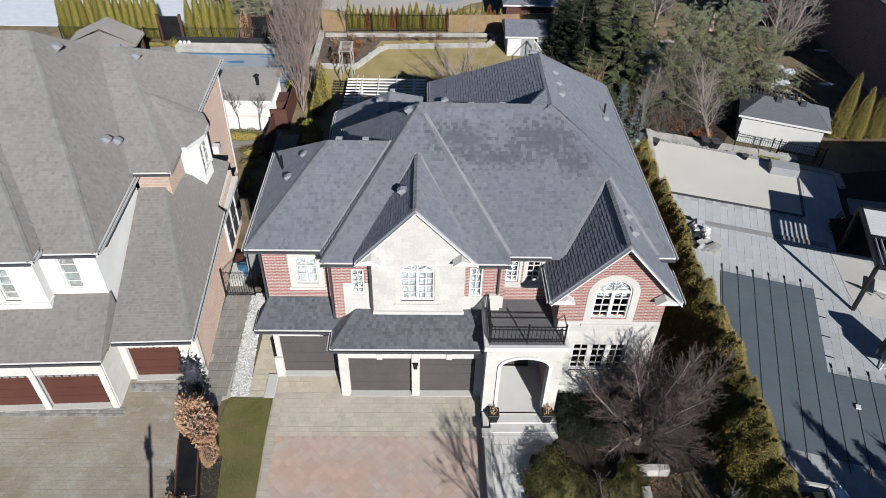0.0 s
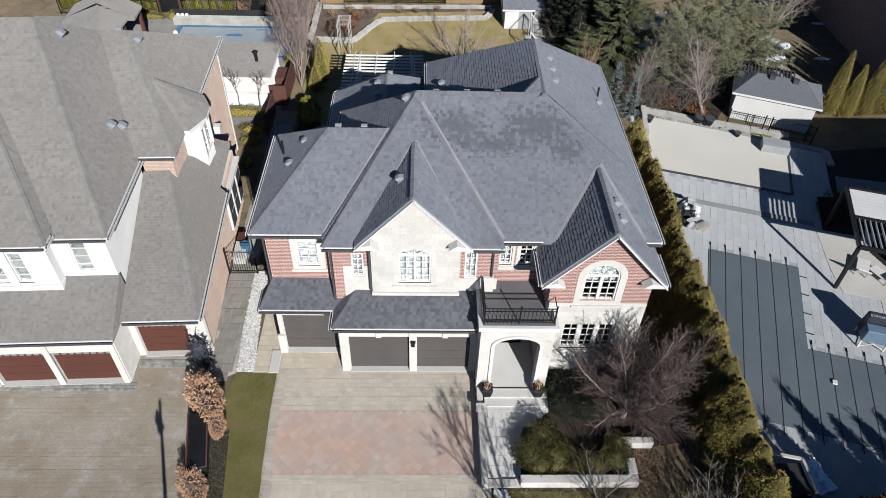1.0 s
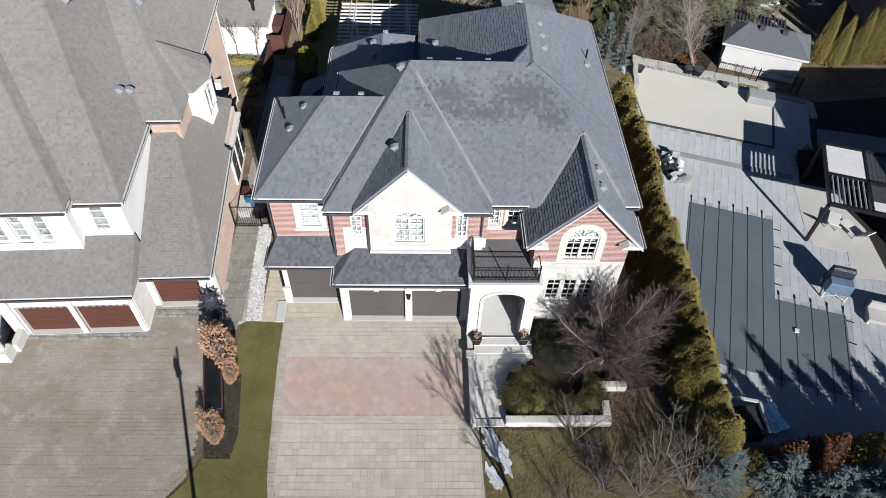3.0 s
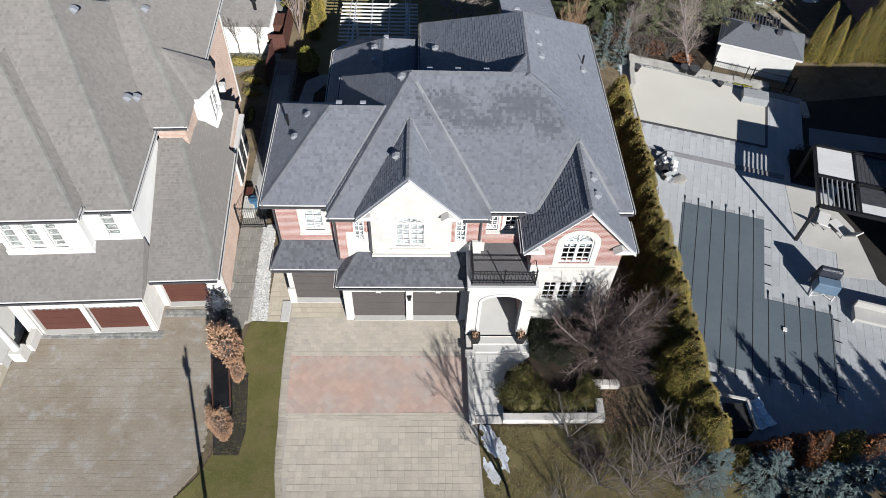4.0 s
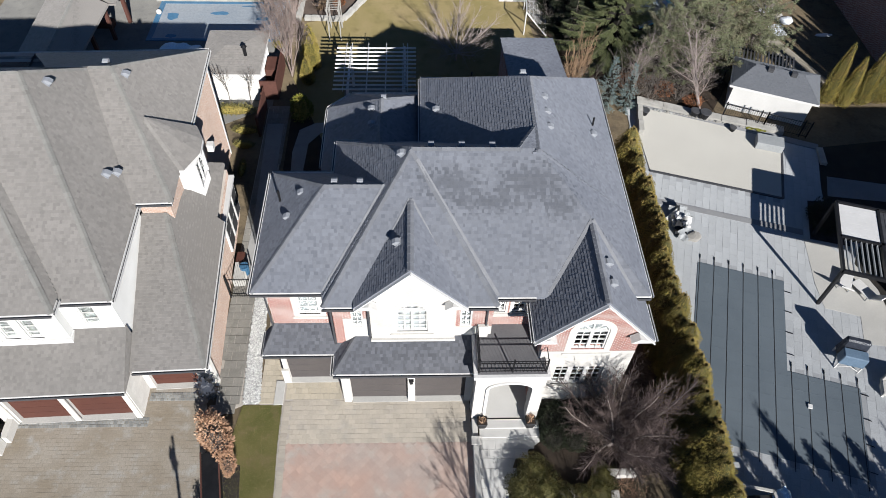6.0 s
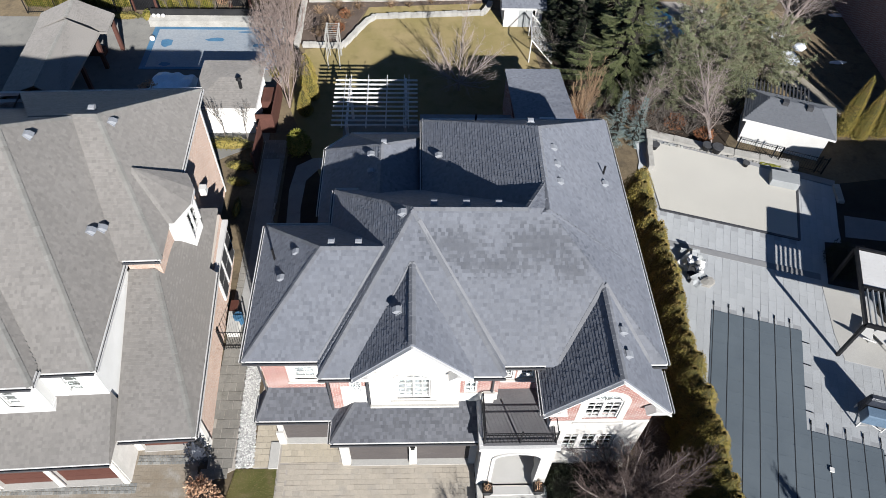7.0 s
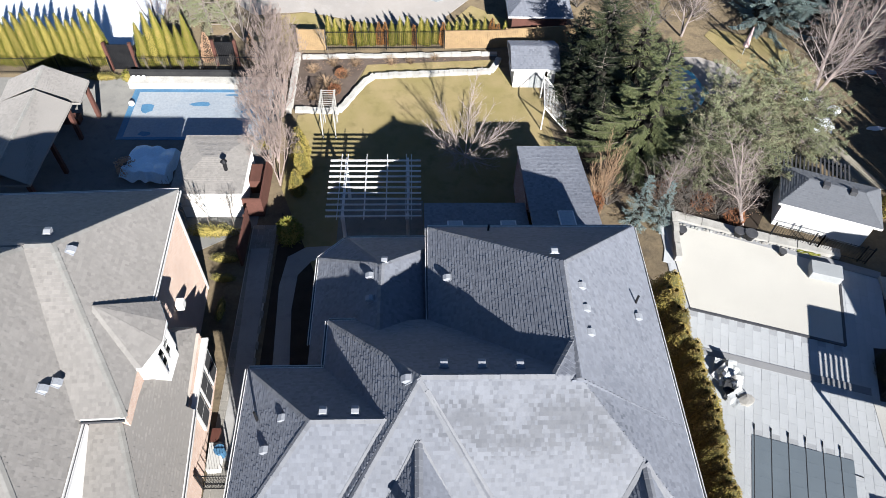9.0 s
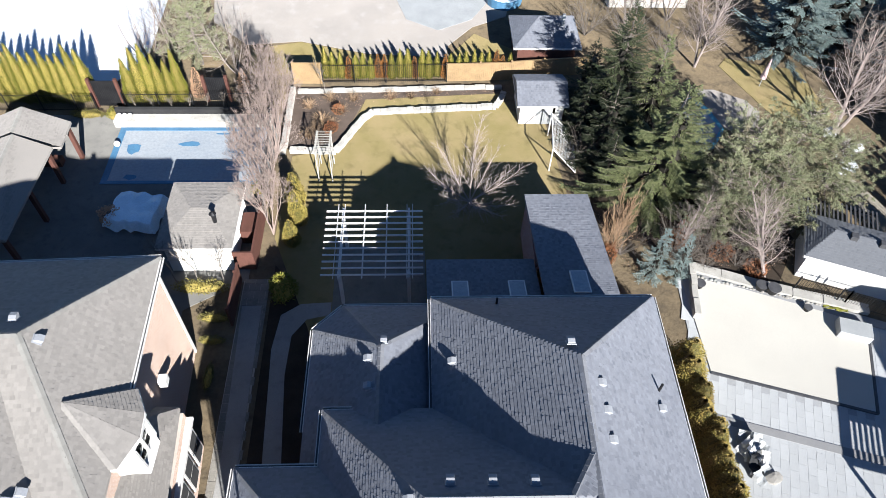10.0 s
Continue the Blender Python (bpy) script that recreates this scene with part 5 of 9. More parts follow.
# round dormer bay at the side
cx, cy, r = -11.3, 28.85, 1.27
ring = [(cx + r * math.cos(radians(a)), cy + r * math.sin(radians(a))) for a in (-88, -34, 30, 88)]
bm = bmesh.new()
add_prism(bm, ring + [(cx - 0.6, cy + r), (cx - 0.6, cy - r)], 4.6, 5.35)
part("dormer_wall", bm, "stucco", nb)
bm = bmesh.new()
add_prism(bm, ring + [(cx - 0.6, cy + r), (cx - 0.6, cy - r)], 6.85, 7.45)
part("dormer_head", bm, "stucco", nb)
for i in range(3):
    (xa, ya), (xb, yb) = ring[i], ring[i + 1]
    mx, my, ln = (xa + xb) / 2, (ya + yb) / 2, math.hypot(xb - xa, yb - ya)
    ang = math.degrees(math.atan2(yb - ya, xb - xa))
    if i == 0:
        bm = bmesh.new()
        add_prism(bm, [(xa, ya), (xb, yb), (xb - 0.1, yb + 0.12), (xa, ya + 0.15)], 5.352, 6.848)
        part("dormer_panel", bm, "stucco", nb)
    else:
        window(nb, mx, my, 5.35, 6.85, ln, 1, 2, mullions=1, turn=ang)
    part("dormer_post", boxed((xa - 0.06, xa + 0.06, ya - 0.06, ya + 0.06, 5.35, 6.85)), "white", nb)
# near-black block added behind the dormer panes in place of an unlit room
bm = bmesh.new()
add_prism(bm, [(cx + (x - cx) * 0.84, cy + (y - cy) * 0.84) for x, y in ring] + [(cx - 0.5, cy + 0.9), (cx - 0.5, cy - 0.9)], 5.352, 6.848)
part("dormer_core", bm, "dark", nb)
edge = [(-12.4, 27.3, 7.46), (-10.5, 27.3, 7.46), (-9.93, 28.45, 7.46), (-9.95, 29.4, 7.46), (-10.4, 30.4, 7.46), (-12.4, 30.4, 7.46)]
apex = (-12.15, 29.1, 9.2)
slopes = [[edge[i], edge[i + 1], apex] for i in range(len(edge) - 1)]
nb_roof(slopes, edge, [])
part("dormer_fascia", beams(0.05, 0.16, *[(Vector(edge[i]) + Vector((0, 0, -0.1)), Vector(edge[i + 1]) + Vector((0, 0, -0.1))) for i in range(len(edge) - 1)]), "white", nb)
# small roof window and bay in the low roof
part("vent_hood", boxed((-10.98, -10.6, 32.3, 32.75, 3.9, 4.35)), "white", nb, bevel=0.03)
part("side_step", boxed((-9.55, -8.95, 25.9, 27.2, 0.0, 0.5)), "concrete", nb)
for y in (27.6, 28.75, 29.9):
    w_ = part("side_window", boxed((-9.74, -9.62, y, y + 0.95, 0.9, 2.9)), "white", nb)
    part("pane", boxed((-9.63, -9.60, y + 0.1, y + 0.85, 1.0, 1.9), (-9.63, -9.60, y + 0.1, y + 0.85, 2.0, 2.8)), "dark", w_)
part("side_cornice", boxed((-9.84, -9.55, 27.35, 31.2, 3.05, 3.2)), "white", nb)
for at, nrm, dn in (((-13.3, 25.9, 8.72), (1.35, 0, 1), (1, 0, -1.35)), ((-13.05, 26.3, 8.4), (1.35, 0, 1), (1, 0, -1.35)), ((-13.14, 31.1, 10.1), (1.1, 0, 1), (1, 0, -1.1)),
                    ((-14.2, 32.0, 10.1), (0, 0.56, 1), (0, 1, -0.56)), ((-15.3, 28.5, 11.72), (1.44, 0, 1), (1, 0, -1.44))):
    a = radians(2.4)
    x, y = at[0] + 12.4, at[1] - 20.0
    rot = Matrix.Rotation(a, 3, "Z")
    roof_vent("pale metal box vent on the weathered grey roof", (-12.4 + x * math.cos(a) - y * math.sin(a), 20.0 + x * math.sin(a) + y * math.cos(a), at[2]), rot @ Vector(nrm), rot @ Vector(dn), "roof vents of the stucco house", 0.9)

# ---- rear garden structures ----
def gable_hut(name, at, size, wall_h, rise, wall_mat, roof_mat, label, category, turn=0.0, over=0.25, hip=0.0, door=None):
    """A small hut with a hipped or gabled roof."""
    t = thing(name, (0, 0, 0), label, category)
    w, d = size
    part("wall", wall_with_holes((-w / 2, -d / 2), (w / 2, -d / 2), 0, wall_h, 0.12, [door] if door else [], (0, 1)), wall_mat, t)
    part("wall", boxed((-w / 2, -w / 2 + 0.12, -d / 2 + 0.12, d / 2, 0, wall_h)), wall_mat, t)
    part("wall", boxed((w / 2 - 0.12, w / 2, -d / 2 + 0.12, d / 2, 0, wall_h)), wall_mat, t)
    part("wall", boxed((-w / 2 + 0.12, w / 2 - 0.12, d / 2 - 0.12, d / 2, 0, wall_h)), wall_mat, t)
    x, y, z = w / 2 + over, d / 2 + over, wall_h
    a, b_ = (-x + hip, 0, z + rise), (x - hip, 0, z + rise)
    f, c = hip_faces(-x, x, -y, y, z, a, b_)
    bm = bmesh.new()
    for s in f:
        bm.faces.new([bm.verts.new(p) for p in s])
    low = [(p[0], p[1], p[2] - 0.12) for p in c]
    for i in range(4):
        j = (i + 1) % 4
        bm.faces.new([bm.verts.new(p) for p in (low[i], low[j], c[j], c[i])])
    bm.faces.new([bm.verts.new(p) for p in low[::-1]])
    bmesh.ops.remove_doubles(bm, verts=bm.verts, dist=0.001)
    deck = part("roof", bm, roof_mat, t)
    part("shingles", shingle_mesh("shingles", f, roof_mat, random.Random(3)), roof_mat, deck, kind="stuff")
    part("fascia", beams(0.04, 0.14, *[(Vector(c[i]) + Vector((0, 0, -0.08)), Vector(c[(i + 1) % 4]) + Vector((0, 0, -0.08))) for i in range(4)]), "white", deck)
    t.matrix_basis = pose(*at, 0, 0, turn)
    return t


sh = gable_hut("garden_shed", (8.2, 55.5, 0), (2.95, 2.9), 1.75, 0.75, "white", "slate", "small white garden shed with a grey shingle roof", "shed", door=(1.3, 2.4, 0.0, 1.6))
part("door", boxed((-0.34, 0.20, -1.49, -1.44, 0.02, 1.58), (0.22, 0.74, -1.49, -1.44, 0.02, 1.58)), "grey_plastic", sh)
ph = gable_hut("pool_house", (-12.2, 43.8, 0), (3.5, 4.3), 2.35, 0.55, "stucco", "drab", "white pool house with a weathered grey hip roof", "pool house", hip=1.6, over=0.3)
bm = bmesh.new()
add_tube(bm, (0.96, -0.87, 2.3), (0.96, -0.87, 3.35), 0.11, 0.11, 12)
add_tube(bm, (0.96, -0.87, 3.36), (0.96, -0.87, 3.5), 0.2, 0.06, 12)
part("flue", bm, "iron", ph, "black metal flue with a cap")
part("side_screen", boxed((1.78, 2.9, -2.1, -2.0, 0.0, 1.5), (2.8, 2.9, -2.0, 1.7, 0.0, 1.5)), "red_wood", ph)
part("counter", boxed((1.85, 2.75, -0.2, 1.3, 0.0, 1.05)), "red_wood", ph)
part("band", boxed((-1.8, 1.8, -2.2, -2.152, 0.95, 1.1)), "precast", ph)
hut2 = gable_hut("rear_cabin", (9.2, 61.8, 0), (4.2, 3.4), 2.1, 1.3, "red_wood", "slate", "brown timber cabin with a dark grey hip roof", "cabin", hip=1.9, over=0.35)
part("flue", beams(0.2, 0.2, ((1.1, -0.6, 2.4), (1.1, -0.6, 3.9))), "grey_plastic", hut2)
pv = thing("pavilion", (0, 0, 0), "open timber pavilion with a weathered grey hip roof", "pavilion")
rear, jog, front, zr, ze = 51.0, 48.75, 41.6, 3.95, 2.8
slopes = [[(-21.25, jog, ze), (-21.35, rear, ze), (-23.8, rear, zr), (-23.6, jog, zr)], [(-26.4, rear, ze), (-26.2, jog, ze), (-23.6, jog, zr), (-23.8, rear, zr)]]
roof(pv, slopes, [(-26.2, jog, ze), (-21.25, jog, ze), (-21.35, rear, ze), (-26.4, rear, ze)], "drab", [((-23.6, jog, zr), (-23.8, rear, zr))], random.Random(8), label="weathered grey gabled roof")
jog -= 0.02
slopes = [[(-21.9, front, ze), (-21.75, jog, ze), (-23.6, jog, zr - 0.14), (-23.3, front, zr - 0.14)], [(-26.2, jog, ze), (-25.9, front, ze), (-23.3, front, zr - 0.14), (-23.6, jog, zr - 0.14)]]
roof(pv, slopes, [(-25.9, front, ze), (-21.9, front, ze), (-21.75, jog, ze), (-26.2, jog, ze)], "drab", [((-23.3, front, zr - 0.14), (-23.6, jog, zr - 0.14))], random.Random(9), label="weathered grey gabled roof")
for y in (front + 0.2, 45.4, jog - 0.2, rear - 0.25):
    for x in (-25.7, -21.6 if y > 49 else -22.1):
        part("post", boxed((x - 0.12, x + 0.12, y - 0.12, y + 0.12, 0, ze - 0.16)), "red_wood", pv)
part("gable_board", boxed((-26.1, -21.5, rear - 0.3, rear - 0.24, 2.3, 2.64)), "red_wood", pv)
part("bench", boxed((-25.3, -22.6, 49.9, 50.5, 0.0, 0.5)), "red_wood", pv)
eq = gable_hut("equipment_shed", (24.3, 41.35, 0), (5.1, 2.8), 2.1, 0.85, "stucco", "shed_roof", "white equipment shed with a smooth grey hip roof", "shed", turn=-21.4, hip=1.3, over=0.3)
for x in (-0.6, 0.9):
    part("roof_box", boxed((x - 0.18, x + 0.18, -0.35, -0.0, 2.75, 3.08)), "gutter", eq)

# sunroom roof at the back of the house
sunroom = thing("sunroom", (5.0, 38.0, 0), "flat-pitched grey shingle extension with roof windows", "extension")
z0 = 3.1
f = [[(0.2, 39.9, z0), (5.8, 39.9, z0), (5.8, 34.4, z0 + 1.3), (0.2, 34.4, z0 + 1.3)][::-1], [(5.8, 44.5, z0), (9.4, 44.5, z0), (9.4, 34.4, z0 + 1.9), (5.8, 34.4, z0 + 1.9)][::-1]]
for s in f:
    bm = bmesh.new()
    a = [bm.verts.new(p) for p in s]
    b_ = [bm.verts.new((p[0], p[1], p[2] - 0.18)) for p in s]
    for i in range(4):
        bm.faces.new((a[i], a[(i + 1) % 4], b_[(i + 1) % 4], b_[i]))
    bm.faces.new(a)
    bm.faces.new(b_[::-1])
    deck = part("roof", bm, "slate", sunroom)
    part("shingles", shingle_mesh("shingles", [s], "slate", rn), "slate", deck, kind="stuff")
part("wall", boxed((0.5, 5.9, 39.5, 39.65, 0, z0 - 0.1)), "brick", sunroom)
part("wall", boxed((5.9, 6.05, 39.5, 44.2, 0, z0 - 0.1)), "brick", sunroom)
part("wall", boxed((6.05, 9.1, 44.05, 44.2, 0, z0 - 0.1)), "brick", sunroom)
part("wall", boxed((9.1, 9.25, 34.5, 44.2, 0, z0 - 0.1)), "brick", sunroom)
for x in (1.84, 4.67, 7.62):
    k = 1.3 / 5.5 if x < 5.8 else 1.9 / 10.1
    zc = (z0 + (39.9 - 37.4) * k) if x < 5.8 else z0 + (44.5 - 37.4) * k
    s = part("skylight", boxed((-0.42, 0.42, -0.75, 0.75, 0.0, 0.09)), "white", sunroom)
    g = part("pane", boxed((-0.36, 0.36, -0.69, 0.69, 0.09, 0.10)), "pool_ice", s)
    for o in (s, g):
        o.data.transform(Matrix.Translation((x, 37.4, zc + 0.03)) @ Matrix.Rotation(-math.atan(k), 4, "X"))

# pergola behind the house
perg = thing("pergola", (-2.5, 41.3, 0), "weathered white timber pergola over the rear patio", "pergola")
for x in (-4.3, -0.7):
    for y in (39.4, 43.2):
        part("post", boxed((x - 0.09, x + 0.09, y - 0.09, y + 0.09, 0, 2.75)), "white", perg, bevel=0.01)
    part("beam", boxed((x - 0.05, x + 0.05, 38.9, 43.7, 2.752, 2.93)), "white", perg)
for x in (-3.1, -1.9):
    part("beam", boxed((x - 0.03, x + 0.03, 39.0, 43.6, 2.792, 2.93)), "white", perg)
for i in range(11):
    y = 39.05 + 4.35 * i / 10
    part("rafter", boxed((-5.2, 0.05, y - 0.024, y + 0.024, 2.932, 3.04)), "white", perg)
for x in (-4.55, -4.2, -3.1, -1.9, -0.8, -0.5):
    part("batten", boxed((x - 0.018, x + 0.018, 38.75, 43.85, 3.042, 3.08)), "white", perg)
flat("rear_patio", [(-4.9, 36.0), (0.2, 35.4), (0.2, 42.9), (-4.9, 43.6)], 0.012, "flag", "grey stone rear patio under the pergola", "patio")
flat("rear_bed", [(-8.7, 51.6), (-5.4, 52.0), (-4.0, 56.2), (5.5, 57.0), (6.2, 58.1), (-8.9, 58.0)], -0.006, "bed_soil", "bare brown planting bed behind the stone wall", "garden bed")


# stone edging built of single blocks
def block_wall(name, pts, h, th, lmin, lmax, mat, label, courses=1):
    t = thing(name, (*pts[0], 0), label, "wall")
    verts, faces = [], []
    for a, b_ in zip(pts, pts[1:]):
        a, b_ = Vector((*a, 0)), Vector((*b_, 0))
        d = (b_ - a)
        ln = d.length
        d.normalize()
        s = Vector((-d.y, d.x, 0))
        for c_ in range(courses):
            u = 0.0
            while u < ln - 0.05:
                w = min(rng.uniform(lmin, lmax), ln - u)
                hh = h / courses
                bm = bmesh.new()
                jj = rng.uniform(-0.03, 0.03)
                add_box(bm, 0.006, w - 0.006, -th / 2 + jj, th / 2 + jj, hh * c_, hh * (c_ + 1) - 0.008 + (rng.uniform(-0.02, 0.03) if c_ == courses - 1 else 0))
                mt = Matrix((d, s, Vector((0, 0, 1)))).transposed().to_4x4()
                mt.translation = a + d * u
                bmesh.ops.transform(bm, matrix=mt, verts=bm.verts)
                part("stone_block", bm, mat, t, bevel=0.015)
                u += w
    return t


block_wall("garden_wall", [(-8.5, 51.3), (-5.5, 51.2), (-3.9, 54.4), (-3.2, 55.1), (5.3, 55.7), (6.0, 57.2)], 0.3, 0.4, 0.3, 0.55, "coping_stone", "low white stone retaining wall round the planting bed")
block_wall("rear_wall", [(-8.6, 57.3), (5.9, 57.9)], 0.25, 0.3, 0.5, 0.9, "coping_stone", "low pale stone wall under the fence")
block_wall("side_wall", [(-8.9, 51.0), (-8.9, 57.4)], 0.5, 0.35, 0.4, 0.8, "wall_stone", "pale stone side wall")


def board_fence(p, q, h, mat, label, bw=0.14):
    t = thing("fence", (*p, 0), label, "fence")
    p, q = Vector((*p, 0)), Vector((*q, 0))
    d = q - p
    ln = d.length
    d.normalize()
    mt = Matrix((d, Vector((-d.y, d.x, 0)), Vector((0, 0, 1)))).transposed().to_4x4()
    mt.translation = p
    k = int(ln / bw)
    for i in range(k):
        bm = boxed((i * bw + 0.004, (i + 1) * bw - 0.004, -0.012, 0.012, 0.05, h + rng.uniform(-0.01, 0.01)))
        bmesh.ops.transform(bm, matrix=mt, verts=bm.verts)
        part("board", bm, mat, t)
    for i in range(int(ln / 2.4) + 1):
        bm = boxed((min(i * 2.4, ln) - 0.06, min(i * 2.4, ln) + 0.06, 0.013, 0.13, 0, h + 0.12))
        bmesh.ops.transform(bm, matrix=mt, verts=bm.verts)
        part("post", bm, mat, t)
    bm = boxed((0, ln, -0.05, 0.07, h + 0.012, h + 0.06))
    bmesh.ops.transform(bm, matrix=mt, verts=bm.verts)
    part("cap_rail", bm, mat, t)
    return t


def iron_fence(pts, h, label, gap=0.14, base=0.0):
    t = thing("iron_fence", (*pts[0], 0), label, "fence")
    for p, q in zip(pts, pts[1:]):
        p, q = Vector((*p, base)), Vector((*q, base))
        d = q - p
        ln = d.length
        part("rail", beams(0.035, 0.03, (p + Vector((0, 0, h - 0.1)), q + Vector((0, 0, h - 0.1)))), "iron", t)
        part("rail", beams(0.035, 0.03, (p + Vector((0, 0, 0.15)), q + Vector((0, 0, 0.15)))), "iron", t)
        k = int(ln / gap)
        for i in range(k + 1):
            o = p + d * (i / max(k, 1))
            w = 0.032 if i % 16 == 0 or i == k else 0.008
            part("post" if w > 0.02 else "picket", boxed((o.x - w, o.x + w, o.y - w, o.y + w, base, base + h + (0.08 if w > 0.02 else 0))), "iron", t)
    return t


board_fence((-8.9, 58.3), (-6.9, 58.3), 1.75, "wood", "honey-stained upright board fence along the garden")
board_fence((1.95, 58.6), (6.6, 58.8), 1.5, "wood", "honey-stained upright board fence along the garden")
board_fence((6.6, 58.9), (13.0, 59.6), 1.5, "wood", "honey-stained board fence in shade")
iron_fence([(-6.9, 58.4), (1.95, 58.6)], 1.6, "black iron picket fence before a cedar row")
iron_fence([(-9.85, 25.3), (-8.4, 25.3)], 1.7, "black iron side gate between the houses", 0.12)

porch = thing("porch", (-19.5, 17.5, 0), "white-columned side porch with tan timber steps", "porch")
bm = bmesh.new()
add_tube(bm, (-18.95, 17.0, 0.75), (-18.95, 17.0, 3.1), 0.17, 0.14, 14)
part("column", bm, "white", porch)
part("pedestal", boxed((-19.25, -18.65, 16.7, 17.3, 0.0, 0.75)), "precast", porch, bevel=0.02)
part("wing_wall", boxed((-18.75, -18.45, 17.3, 18.5, 0.0, 0.6)), "precast", porch, bevel=0.02)
part("beam", boxed((-24.0, -18.8, 16.8, 17.2, 3.1, 3.4)), "white", porch)
part("porch_roof", boxed((-24.0, -18.9, 17.2, 20.3, 3.2, 3.4)), "drab", porch)
for i in range(3):
    part("step", boxed((-24.0, -19.4, 15.9 - 0.4 * i, 16.3 - 0.4 * i, 0.0, 0.5 - 0.15 * i)), "paver_tan", porch)
part("landing", boxed((-24.0, -19.4, 16.3, 20.3, 0.0, 0.62)), "concrete", porch)

# ---- right-hand lot: pools, patio, pergola ----
TURN = radians(-17.3)


def lot(x, y):
    """Plan of the right-hand lot, which is turned against the street: u along its pools, v across, from the corner of the dark cover."""
    return (16.0 + x * math.cos(TURN) - y * math.sin(TURN), 27.5 + x * math.sin(TURN) + y * math.cos(TURN))


patio_out = [(13.0, 12.6), (30.0, 11.0), (40.0, 16.0), (40.0, 24.6), (30.6, 27.4), (23.2, 29.8), (23.9, 31.7), (25.1, 32.2), (25.7, 34.8), (26.3, 36.9), (20.0, 39.6), (14.7, 41.6), (14.5, 41.0), (14.2, 35.6), (13.3, 34.6)]
patio = flat("pool_patio", patio_out, 0.014, "deck_joint", "pale grey paved pool patio", "patio")
near_zone = lambda u, v: v > -0.5 and u < 8.5
on_patio = lambda u, v: within(patio_out)(*lot(u, v)) and not (-0.1 < u < 4.8 and -10.8 < v < -0.1) and not (4.5 < u < 8.3 and -10.8 < v < -5.9) and not (-3.9 < u < 4.85 and 6.5 < v < 13)
PLACE = Matrix.Translation((16.0, 27.5, 0)) @ Matrix.Rotation(TURN + math.pi / 2, 4, "Z")


def patio_slabs(near):
    """Long slabs laid across the patio; near: those by the pools."""
    me = pavers(-19, 17, -24, 10, 0.84, 0.42, 0.007, 0.02, "deck", rng, lambda a, b_: on_patio(-b_, a) and near_zone(-b_, a) == near, 0.5)
    me.transform(PLACE)
    return me


part("pavers", patio_slabs(False), "deck", patio, kind="stuff")


bm = bmesh.new()
for p, q in zip(((14.7, 41.55), (20.0, 39.55)), ((20.0, 39.55), (26.5, 36.95))):
    add_beam(bm, (*p, 0.05), (*q, 0.05), 0.5, 0.1)
solo("patio_kerb", bm, "deck_dark", "dark stone kerb along the patio's rear edge", "kerb", kind="structure")


# the bed's black colour stands in for the shade beside the patio
flat("shade_bed", [(26.3, 36.95), (25.7, 34.8), (25.1, 32.2), (23.9, 31.7), (23.2, 29.8), (30.6, 27.4), (40.0, 24.6), (40.0, 36.6), (34.0, 38.0)], 0.008, "dark_soil", "bare planting bed beside the patio, blackened for its shade", "garden bed")
flat("shade_path", [(26.1, 34.3), (34.0, 32.7), (34.0, 31.4), (25.5, 32.6)], 0.016, "deck_dark", "dark stone path through the shaded bed", "path")
bm = bmesh.new()
add_beam(bm, (26.5, 36.8, 0.11), (26.25, 35.3, 0.11), 0.4, 0.22)
solo("kerb_block", bm, "coping_stone", "short pale stone kerb at the patio's corner", "kerb", bevel=0.02)


def lot_poly(pts):
    return [lot(*p) for p in pts]


cover_pts = [(0, 0), (0, -10.7), (8.2, -10.7), (8.2, -5.85), (4.7, -5.85), (4.7, 0)]
pc = thing("pool_cover", (*lot(3, -4), 0), "dark grey mesh safety cover over an L-shaped pool, with black straps", "pool cover")
bm = bmesh.new()
add_prism(bm, lot_poly(cover_pts), -0.02, 0.045)
part("cover_sheet", bm, "cover", pc)
for i in range(11):
    u = 0.1 + i * 0.8
    v1 = 0.35 if u < 4.8 else -5.5
    part("strap", beams(0.035, 0.008, ((*lot(u, -11.2), 0.051), (*lot(u, v1), 0.051))), "strap", pc)
    part("anchor_spring", beams(0.035, 0.05, ((*lot(u, v1), 0.05), (*lot(u, v1 + 0.25), 0.05))), "iron", pc)
for i in range(15):
    v = -0.7 - i * 0.68
    u1 = 4.65 if v > -5.8 else 8.15
    part("cross_strap", beams(0.035, 0.006, ((*lot(0.05, v), 0.047), (*lot(u1, v), 0.047))), "cover", pc)
    if i % 2 == 0:
        part("anchor_spring", beams(0.03, 0.03, ((*lot(u1 + 0.03, v), 0.045), (*lot(u1 + 0.42, v - 0.04), 0.045))), "iron", pc)
part("valve_cap", beams(0.22, 0.08, ((*lot(5.6, -7.6), 0.09), (*lot(5.8, -7.6), 0.09))), "white", pc)

bp = thing("sports_pool_cover", (*lot(1, 9), 0), "flat cream cover over a rectangular pool", "pool cover")
bm = bmesh.new()
add_prism(bm, lot_poly([(-3.3, 6.7), (4.76, 6.7), (4.82, 12.6), (-5.2, 12.6)]), -0.02, 0.075)
part("cover_sheet", bm, "beige", bp)
bm = bmesh.new()
for a, b_ in (((-3.3, 6.62), (4.85, 6.62)), ((4.85, 6.62), (4.9, 12.6))):
    add_beam(bm, (*lot(*a), 0.05), (*lot(*b_), 0.05), 0.14, 0.08)
part("coping", bm, "gutter", bp)
bm = bmesh.new()
add_beam(bm, (*lot(-3.0, 4.1), 0.035), (*lot(5.9, 4.1), 0.035), 0.42, 0.03)
